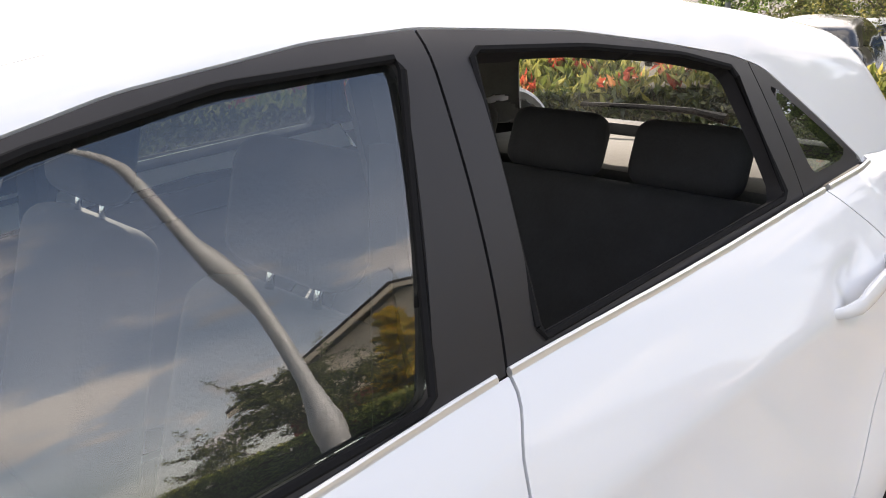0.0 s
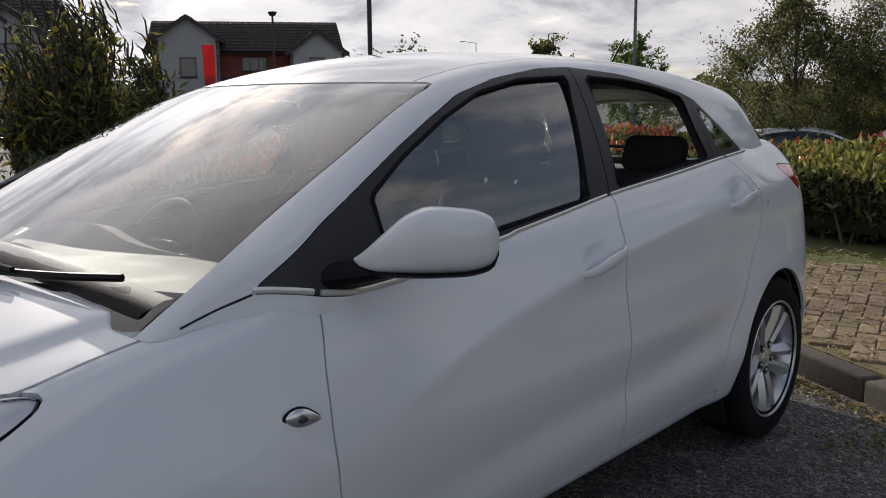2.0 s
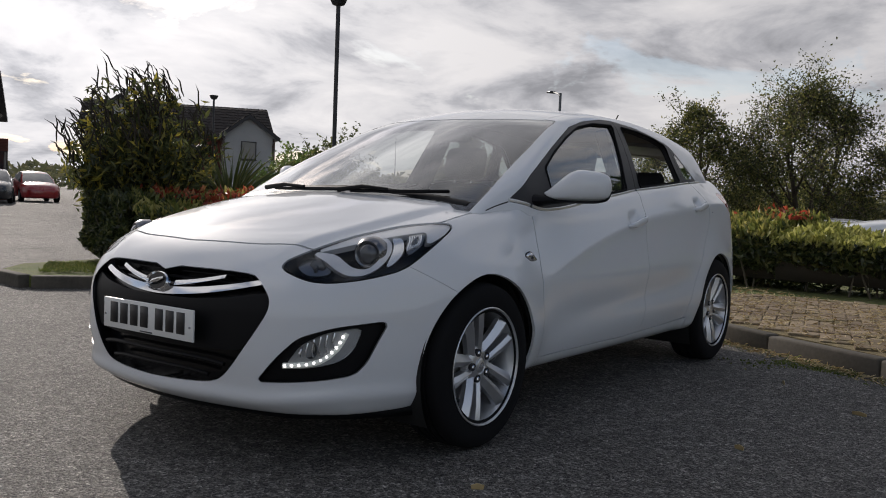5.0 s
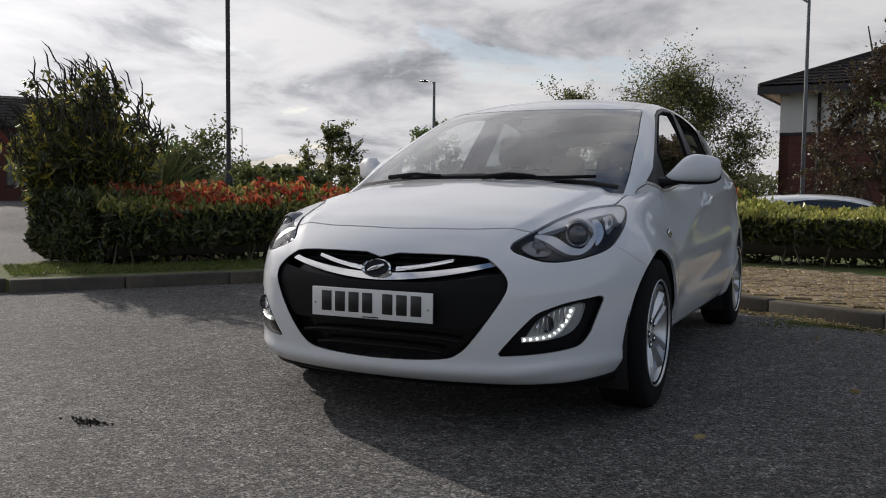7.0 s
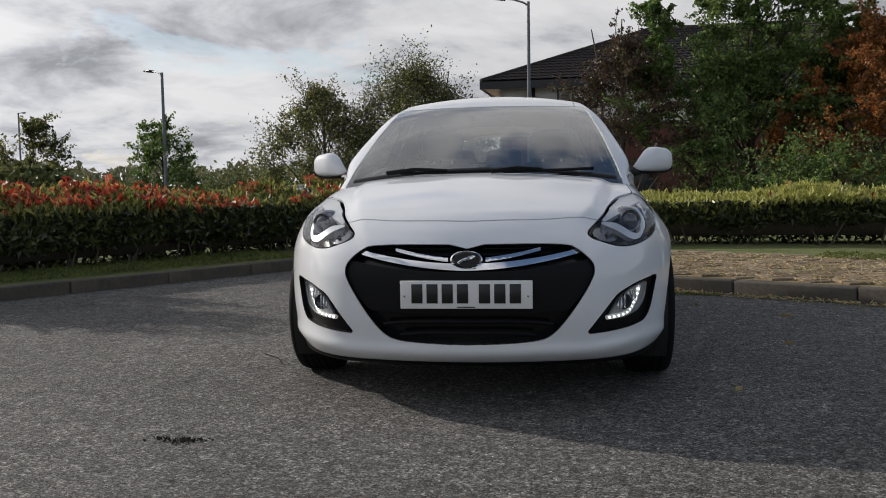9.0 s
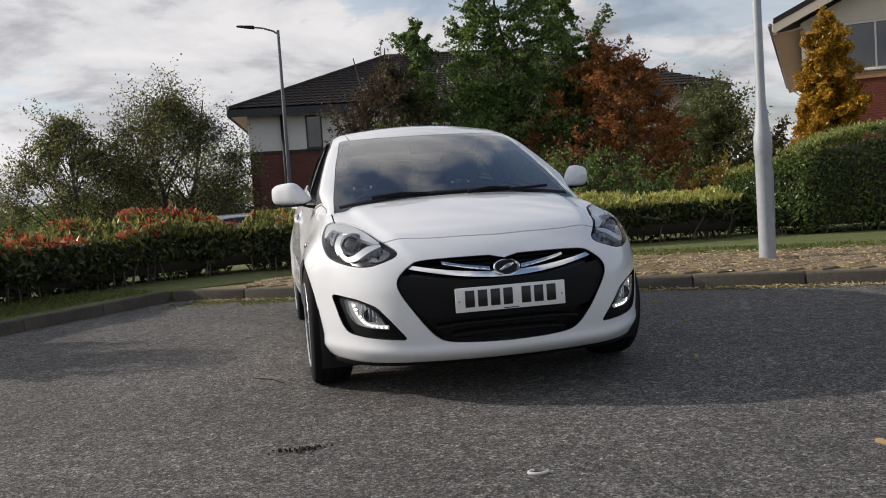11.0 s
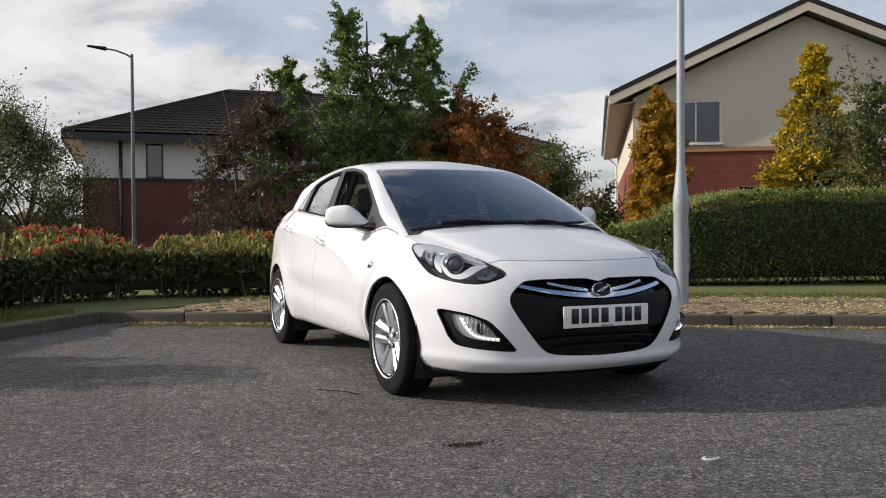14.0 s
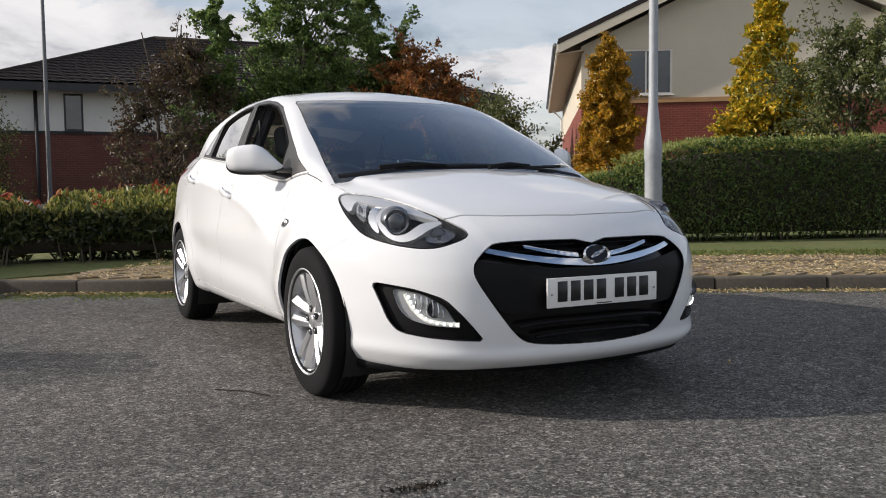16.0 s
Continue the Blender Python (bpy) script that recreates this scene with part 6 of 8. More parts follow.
# ---- trees ----
def tree(name, at, height, clumps, count, leaf, material, bark, label, trunk=0.12, lean=(0, 0), seed=0, droop=0.0, spray=0.17, stems=1, group="", shoots=0):
    """A tree: tapered trunk, limbs out to each clump, twigs, and leaves scattered thickly round the twigs."""
    ob = thing(name, label, "tree", pose(at[0], at[1], land(*at)), group)
    r = np.random.default_rng(seed)
    trunk_bm, limb_bm = bmesh.new(), bmesh.new()
    centres = []
    for st in range(stems):
        ox, oy = (r.normal(size=2) * 0.5 if stems > 1 else (0, 0))
        top = Vector((lean[0] + ox * 1.5, lean[1] + oy * 1.5, height * 0.93))
        pts = [Vector((ox * 0.3, oy * 0.3, -0.05)).lerp(top, s) + Vector((r.normal() * 0.05 * height * s * (1 - s), r.normal() * 0.05 * height * s * (1 - s), 0)) for s in np.linspace(0, 1, 9)]
        sweep(pts, [trunk * (1 - 0.92 * s) + 0.006 for s in np.linspace(0, 1, 9)], 8, trunk_bm)
        for c in clumps[st::stems]:
            cx, cy, cz, rx, rz = c
            s = max(0.08, min(0.85, (cz - rz * 0.9) / height, (cz - 1.1 * math.hypot(cx, cy)) / height))
            foot = pts[0].lerp(top, s)
            end = Vector((cx, cy, cz))
            mid = foot.lerp(end, 0.55) + Vector((0, 0, 0.12 * rz))
            sweep([foot, mid, end], [trunk * 0.34 * (1 - s) + 0.012, trunk * 0.2 * (1 - s) + 0.009, 0.006], 6, limb_bm)
            twigs = max(8, int(34 * (rx / 1.0)))
            for k in range(twigs):
                d = r.normal(size=3)
                d /= np.linalg.norm(d)
                q = np.array(end) + d * (rx, rx, rz) * r.uniform(0.35, 1.3)
                q[2] -= droop * r.uniform(0.2, 1.0) * rz
                sweep([end.lerp(Vector(q), 0.1), end.lerp(Vector(q), 0.6) + Vector((0, 0, 0.04)), Vector(q)], [0.008, 0.005, 0.002], 3, limb_bm, 1.0, False)
                m = max(4, int(count / (len(clumps) * twigs)))
                t = r.uniform(0.35, 1.1, m)[:, None]
                centres.append(np.array(end) * (1 - t) + q * t + r.normal(size=(m, 3)) * spray * (rx, rx, rz * 0.8) * 0.5)
    # leading shoots that stand out of the crown
    for k in range(shoots):
        cx, cy, cz, rx, rz = clumps[int(r.integers(len(clumps) // 3, len(clumps)))]
        foot = Vector((cx, cy, cz))
        way = Vector((cx * 0.35 + r.normal() * 0.25, cy * 0.35 + r.normal() * 0.25, 1.0)).normalized()
        tip = foot + way * (rz * r.uniform(1.4, 2.5))
        sweep([foot, foot.lerp(tip, 0.5), tip], [0.014, 0.009, 0.003], 4, limb_bm, 1.0, False)
        for b in range(9):
            s = 0.12 + 0.1 * b
            e = foot.lerp(tip, s)
            side = e + Vector((r.normal(), r.normal(), 0.5 + 0.4 * r.normal())) * 0.2 * rz * (1.15 - s)
            sweep([e, e.lerp(side, 0.5), side], [0.005, 0.003, 0.0015], 3, limb_bm, 1.0, False)
            m = max(5, count // 2600)
            t = r.uniform(0.2, 1.15, m)[:, None]
            centres.append(np.array(e) * (1 - t) + np.array(side) * t + r.normal(size=(m, 3)) * 0.07)
    part("trunk", trunk_bm, bark, ob)
    limbs = part("limb_work", limb_bm, bark, ob)
    limbs["kind"] = "stuff"
    crown = leaves("crown", np.concatenate(centres), leaf, material, ob, 0.25, 1.8, "", seed + 1, (0, 0, -0.5 * droop))
    crown["kind"] = "stuff"
    return ob


def clumps_in(n, rx, z0, z1, seed, taper=0.5, size=0.4, ry=None):
    """Clump centres and sizes over an uneven egg-shaped crown."""
    r = np.random.default_rng(seed)
    out = []
    for k in range(n):
        s = (k + 0.5) / n
        a = k * 2.4 + r.normal() * 0.4
        w = math.sin(math.pi * min(1, 0.16 + 0.84 * s)) ** 0.7 * (1 - taper * s)
        d = rx * w * r.uniform(0.45, 1.0)
        small = 1 - 0.6 * s * step(0.6, 0.85, taper)
        out.append((d * math.cos(a), d * math.sin(a) * ((ry or rx) / rx), z0 + (z1 - z0) * s, rx * size * r.uniform(0.75, 1.25) * small, rx * size * r.uniform(0.8, 1.3) * small))
    return out


tree("birch_tree", (-21.0, -3.5), 5.3, clumps_in(56, 3.4, 0.5, 5.0, 3, 0.3, 0.26), 44000, 0.075, M_BIRCHLEAF, M_BARK, "rounded birch tree with small olive leaves", 0.10, seed=11, droop=0.25, stems=2, spray=0.26)
tree("birch_tree", (-19.6, -6.0), 4.6, clumps_in(34, 2.5, 0.6, 4.3, 5, 0.3, 0.29), 26000, 0.075, M_BIRCHLEAF, M_BARK, "smaller birch tree with sparse olive leaves", 0.08, seed=12, droop=0.3, spray=0.26)
tree("young_tree", (-24.2, -12.9), 4.2, clumps_in(12, 1.5, 1.4, 3.8, 6, 0.5, 0.42), 7000, 0.11, M_GREENLEAF, M_BARK, "young dark green tree behind the hedge", 0.07, seed=13)
def leaders(tops, rx, z0, z1, seed):
    """Clumps of a low spreading mass and of several pointed leading stems above it."""
    r = np.random.default_rng(seed)
    out = clumps_in(22, rx, z0, z1, seed, 0.25, 0.27)
    for dx, dy, top, w in tops:
        n = int((top - z1 + 1.4) / 0.36)
        for k in range(n):
            s = (k + 0.5) / n
            a, d = k * 2.4 + r.normal() * 0.5, w * (1 - s) ** 0.8 * r.uniform(0.4, 1.0)
            out.append((dx + d * math.cos(a), dy + d * math.sin(a), z1 - 1.4 + (top - z1 + 1.4) * s, w * (0.85 - 0.5 * s), 0.62 - 0.2 * s))
    return out


tree("green_tree", (-15.4, 4.95), 7.6, leaders(((0.3, -2.0, 5.8, 0.9), (-0.2, -0.5, 7.3, 1.25), (0.2, 0.7, 6.7, 1.25), (-0.3, 1.75, 7.2, 0.9), (0.3, 2.4, 5.4, 0.9)), 2.7, 0.5, 4.3, 8), 74000, 0.095, M_GREENLEAF, M_BARK, "tall green tree with several leading shoots", 0.12, seed=14, droop=0.1, shoots=6)
tree("purple_tree", (-15.0, 2.15), 5.6, clumps_in(26, 2.3, 0.6, 4.7, 9, 0.5, 0.28), 19000, 0.085, M_REDLEAF, M_BARK, "tree with dark purple autumn leaves", 0.08, seed=15, droop=0.05, stems=2, shoots=4)
tree("orange_tree", (-14.3, 7.4), 5.2, clumps_in(34, 2.5, 0.8, 4.75, 10, 0.3, 0.25), 40000, 0.085, M_ORANGELEAF, M_BARK, "tree with rust-orange autumn leaves", 0.10, seed=16, droop=0.2, shoots=3)
tree("columnar_tree", (-16.1, 14.55), 6.6, clumps_in(40, 1.05, 0.4, 5.7, 12, 0.5, 0.42), 70000, 0.115, M_YELLOWLEAF, M_BARK, "narrow tree with bright orange-yellow leaves", 0.09, seed=17, spray=0.32, shoots=0)
tree("columnar_tree", (-11.9, 16.55), 7.2, clumps_in(110, 2.05, 0.3, 6.5, 13, 0.88, 0.30), 130000, 0.125, M_LIMELEAF, M_BARK, "narrow tree with yellow-green autumn leaves", 0.10, seed=18, spray=0.32, shoots=0)
tree("shrub_tree", (-7.35, 13.85), 4.4, clumps_in(18, 2.0, 1.0, 4.0, 14, 0.35, 0.34), 16000, 0.09, M_OLIVELEAF, M_BARK, "olive green shrub behind the privet hedge", 0.07, seed=19, shoots=4)
tree("far_bush", (-22.75, 14.7), 4.8, clumps_in(26, 3.3, 0.5, 4.2, 15, 0.3, 0.32), 34000, 0.12, M_OLIVELEAF, M_BARK, "broad green bush beside the office building", 0.08, seed=20)
tree("gold_shrub", (-15.8, 11.3), 1.9, clumps_in(16, 2.1, 0.3, 1.65, 16, 0.2, 0.28), 12000, 0.09, M_GOLDLEAF, M_BARK, "low golden shrub behind the hedge", 0.04, seed=21)
tree("dark_bush", (-11.5, 5.6), 2.2, clumps_in(14, 2.2, 0.4, 1.9, 22, 0.2, 0.36), 12000, 0.09, M_GREENLEAF, M_BARK, "dark green bush under the tall trees", 0.05, seed=30)


# ---- buildings ----
def wall_bm(u0, u1, z0, z1, v, thick, holes=(), bm=None, slope=None):
    """A wall along u from v to v + thick, with openings (u0, u1, z0, z1) right through it; slope(u) may cut its top."""
    bm = bm or bmesh.new()
    us = sorted({u0, u1, *[h[0] for h in holes], *[h[1] for h in holes], *(np.linspace(u0, u1, 13) if slope else ())})
    zs = sorted({z0, z1, *[h[2] for h in holes], *[h[3] for h in holes]})
    for a, b in zip(us, us[1:]):
        for c, d in zip(zs, zs[1:]):
            if any(h[0] <= a and b <= h[1] and h[2] <= c and d <= h[3] for h in holes):
                continue
            ta, tb = (d, d) if not slope or d < z1 else (slope(a), slope(b))
            lo = [bm.verts.new(p) for p in ((a, v, c), (b, v, c), (b, v + thick, c), (a, v + thick, c))]
            hi = [bm.verts.new(p) for p in ((a, v, ta), (b, v, tb), (b, v + thick, tb), (a, v + thick, ta))]
            bm.faces.new(lo[::-1])
            bm.faces.new(hi)
            for k in range(4):
                bm.faces.new((lo[k], lo[(k + 1) % 4], hi[(k + 1) % 4], hi[k]))
    bmesh.ops.remove_doubles(bm, verts=bm.verts, dist=1e-4)
    return bm


def window(parent, u0, u1, z0, z1, v, panes=2, frame=M_WHITEWOOD, name="window"):
    """A framed window in an opening, with its panes set back."""
    win = new(name)
    win.parent = parent
    bm = bmesh.new()
    w = 0.06
    for a, b, c, d in ((u0, u1, z0, z0 + w), (u0, u1, z1 - w, z1), (u0, u0 + w, z0 + w, z1 - w), (u1 - w, u1, z0 + w, z1 - w)):
        rbox((b - a, 0.08, d - c), ((a + b) / 2, v + 0.06, (c + d) / 2), None, 0, 1, bm)
    for k in range(1, panes):
        u = u0 + (u1 - u0) * k / panes
        rbox((0.05, 0.07, z1 - z0 - 2 * w), (u, v + 0.06, (z0 + z1) / 2), None, 0, 1, bm)
    part("window_frame", bm, frame, win, smooth=False)
    for k in range(panes):
        a, b = u0 + (u1 - u0) * k / panes, u0 + (u1 - u0) * (k + 1) / panes
        part("pane", rbox((b - a - 0.05, 0.012, z1 - z0 - 0.1), ((a + b) / 2, v + 0.075, (z0 + z1) / 2), None, 0), M_WINDOWGLASS, win, smooth=False)
    part("window_sill", rbox((u1 - u0 + 0.1, 0.16, 0.05), ((u0 + u1) / 2, v - 0.02, z0 - 0.025), None, 0.008), frame, win, smooth=False)


def tiled(name, a, b, c, d, parent, rows, cols, material, lift=0.035):
    """A roof slope between eave a-b and ridge d-c, with courses of wavy tiles as real relief."""
    a, b, c, d = (Vector(p) for p in (a, b, c, d))
    n = (b - a).cross(d - a).normalized()
    if n.z < 0:
        n = -n
    bm = bmesh.new()
    per = 6
    grid = []
    for i in range(rows):
        for edge in (0, 1):
            s = (i + edge) / rows
            p, q = a.lerp(d, s), b.lerp(c, s)
            line = []
            for k in range(cols * per + 1):
                t = k / (cols * per)
                wave = 0.5 + 0.5 * math.sin(t * cols * math.tau)
                line.append(bm.verts.new(p.lerp(q, t) + n * (lift * (1 - edge) + 0.03 * wave)))
            grid.append(line)
    for u, v in zip(grid, grid[1:]):
        for k in range(len(u) - 1):
            bm.faces.new((u[k], u[k + 1], v[k + 1], v[k]))
    roof = part(name, bm, material, parent, "dark concrete roof tiles", smooth=False)
    roof["kind"] = "stuff"
    part("roof_deck", deck(a, b, c, d, n), M_CREAM if parent.name.startswith("office") else M_BLACKWOOD, parent, smooth=False)


def deck(a, b, c, d, n):
    bm = bmesh.new()
    top = [bm.verts.new(p - n * 0.01) for p in (a, b, c, d)]
    low = [bm.verts.new(p - n * 0.16) for p in (a, b, c, d)]
    bm.faces.new(top)
    bm.faces.new(low[::-1])
    for k in range(4):
        bm.faces.new((top[k], low[k], low[(k + 1) % 4], top[(k + 1) % 4]))
    bmesh.ops.recalc_face_normals(bm, faces=bm.faces)
    return bm


def board(a, b, h, t, material, parent, name="barge_board"):
    a, b = Vector(a), Vector(b)
    bm = bmesh.new()
    side = Vector((0, t, 0)) if abs((b - a).x) > abs((b - a).y) else Vector((t, 0, 0))
    quad = [a, b, b - Vector((0, 0, h)), a - Vector((0, 0, h))]
    f = [bm.verts.new(p) for p in quad]
    g = [bm.verts.new(p + side) for p in quad]
    bm.faces.new(f)
    bm.faces.new(g[::-1])
    for k in range(4):
        bm.faces.new((f[k], g[k], g[(k + 1) % 4], f[(k + 1) % 4]))
    bmesh.ops.recalc_face_normals(bm, faces=bm.faces)
    part(name, bm, material, parent, smooth=False)


def gabled_office():
    """Two-storey office: cream render over red brick, its gable to the car park."""
    ob = thing("office_building", "two-storey office with cream render over red brick and a gable", "building", pose(-18.7, 14.9, -0.62, 0, 0, 55.9))
    eave, apex, half, deep = 6.12, 8.85, 5.97, 21.0
    rise = (apex - eave) / half
    top = lambda u: eave - 0.25 + rise * (half - abs(u - half)) - 0.12
    hole, hole2 = (0.95, 3.4, 4.43, 5.86), (3.9, 5.1, 2.0, 3.05)
    part("brick_wall", wall_bm(0.55, 2 * half - 0.55, -1.0, 4.16, 0.0, 0.3, [hole2]), M_BRICK, ob, "red brick lower wall", smooth=False)
    part("buff_course", rbox((2 * half - 1.04, 0.05, 0.15), (half, -0.02, 4.235), None, 0.004), M_SANDSTONE, ob, "band of buff bricks on edge", smooth=False)
    part("rendered_wall", wall_bm(0.55, 2 * half - 0.55, 4.16, 6.05, 0.01, 0.28, [hole], None, top), M_CREAM, ob, "cream rendered gable wall", smooth=False)
    window(ob, *hole[:2], *hole[2:], 0.01, 3)
    window(ob, *hole2[:2], *hole2[2:], 0.0, 2, M_SANDSTONE)
    part("side_wall", rbox((0.3, deep, 5.2), (0.7, deep / 2 + 0.3, 1.6), None, 0), M_BRICK, ob, smooth=False)
    part("side_wall_upper", rbox((0.28, deep, 1.75), (0.7, deep / 2 + 0.3, 5.1), None, 0), M_CREAM, ob, smooth=False)
    part("side_wall", rbox((0.3, deep, 6.0), (2 * half - 0.7, deep / 2 + 0.3, 3.0), None, 0), M_CREAM, ob, smooth=False)
    part("rear_wall", wall_bm(0.55, 2 * half - 0.55, -1.0, 6.0, deep, 0.3), M_CREAM, ob, smooth=False)
    tiled("roof", (-0.2, -0.5, eave - 0.08), (-0.2, deep + 0.5, eave - 0.08), (half, deep + 0.5, apex), (half, -0.5, apex), ob, 16, 60, M_ROOFTILE)
    tiled("roof", (2 * half + 0.2, deep + 0.5, eave - 0.08), (2 * half + 0.2, -0.5, eave - 0.08), (half, -0.5, apex), (half, deep + 0.5, apex), ob, 16, 60, M_ROOFTILE)
    for x in (-0.2, 2 * half + 0.2):
        board((x, -0.56, eave + 0.05), (half, -0.56, apex + 0.11), 0.16, 0.07, M_ROOFTILE, ob, "verge")
    board((-0.2, -0.55, eave - 0.12), (half, -0.55, apex - 0.06), 0.27, 0.05, M_CREAM, ob)
    board((half, -0.55, apex - 0.06), (2 * half + 0.2, -0.55, eave - 0.12), 0.27, 0.05, M_CREAM, ob)
    part("soffit", rbox((0.85, deep + 0.9, 0.04), (0.2, deep / 2, eave - 0.36), pose(0, 0, 0, 0, -8, 0), 0), M_SOFFIT, ob, "tan boarded soffit under the eaves", smooth=False)
    part("fascia", rbox((0.04, deep + 1.0, 0.22), (-0.23, deep / 2, eave - 0.22), None, 0), M_WHITEWOOD, ob, smooth=False)
    part("gutter", sweep([(-0.3, -0.5, eave - 0.14), (-0.3, deep + 0.5, eave - 0.14)], 0.07, 8), M_GREYPAINT, ob)
    part("downpipe", sweep([(-0.25, deep - 1, eave - 0.2), (0.45, deep - 1, eave - 0.9), (0.45, deep - 1, 0.0)], 0.05, 8), M_WHITEWOOD, ob)
    part("aerial", sweep([(half, 0.4, apex), (half, 0.4, apex + 1.3)], 0.02, 6), M_GREYPAINT, ob)
    part("aerial_arm", sweep([(half - 0.35, 0.4, apex + 1.1), (half + 0.35, 0.4, apex + 1.1)], 0.012, 6), M_GREYPAINT, ob)


def hipped_office():
    """Two-storey office with a dark hipped roof, white render over brown brick."""
    ob = thing("hipped_building", "two-storey office with a dark tiled hipped roof, white above brown brick", "building", pose(-27.0, -1.94, -0.34, 0, 0, 85.6))
    wide, deep, eave, ridge = 19.0, 12.0, 4.86, 7.4
    hole = (2.7, 3.3, 3.32, 4.56)
    holes_low = [(5.0, 6.2, 0.6, 1.9)]
    part("brick_wall", wall_bm(0.6, wide - 0.6, -1.2, 3.26, 0.6, 0.3, holes_low), M_BRICK_DARK, ob, "brown brick lower wall", smooth=False)
    part("rendered_wall", wall_bm(0.6, wide - 0.6, 3.26, 4.72, 0.61, 0.28, [hole]), M_RENDERWHITE, ob, "white rendered upper wall", smooth=False)
    part("string_course", rbox((wide - 1.2, 0.06, 0.1), (wide / 2, 0.6, 3.26), None, 0.004), M_BLACKWOOD, ob, smooth=False)
    window(ob, *hole, 0.61, 1, M_BLACKWOOD)
    window(ob, *holes_low[0], 0.6, 2, M_BLACKWOOD)
    part("side_wall", rbox((0.3, deep - 1.2, 4.4), (0.75, deep / 2, 1.06), None, 0), M_BRICK_DARK, ob, smooth=False)
    part("side_wall_upper", rbox((0.28, deep - 1.2, 1.46), (0.75, deep / 2, 4.0), None, 0), M_RENDERWHITE, ob, smooth=False)
    part("rear_wall", wall_bm(0.6, wide - 0.6, -1.2, 4.7, deep - 0.9, 0.3), M_RENDERWHITE, ob, smooth=False)
    a, b, c, d = (0, 0, eave), (wide, 0, eave), (wide, deep, eave), (0, deep, eave)
    r0, r1 = (6.2, deep / 2, ridge), (wide - 6.2, deep / 2, ridge)
    tiled("roof", a, b, r1, r0, ob, 18, 52, M_ROOFTILE)
    tiled("roof", d, a, r0, r0, ob, 18, 34, M_ROOFTILE)
    tiled("roof", c, d, r0, r1, ob, 8, 30, M_ROOFTILE)
    part("ridge_tiles", sweep([r0, r1], 0.11, 8), M_ROOFTILE, ob)
    part("hip_tiles", sweep([a, r0], 0.10, 8), M_ROOFTILE, ob)
    part("fascia", rbox((wide + 0.1, 0.05, 0.26), (wide / 2, -0.02, eave - 0.16), None, 0), M_BLACKWOOD, ob, smooth=False)
    part("side_fascia", rbox((0.05, deep, 0.26), (-0.02, deep / 2, eave - 0.16), None, 0), M_BLACKWOOD, ob, smooth=False)
    part("soffit", rbox((wide, deep, 0.04), (wide / 2, deep / 2, eave - 0.2), None, 0), M_SOFFIT, ob, smooth=False)
    part("downpipe", sweep([(1.85, 0.5, eave - 0.25), (1.85, 0.5, -0.8)], 0.06, 8), M_BLACKWOOD, ob)


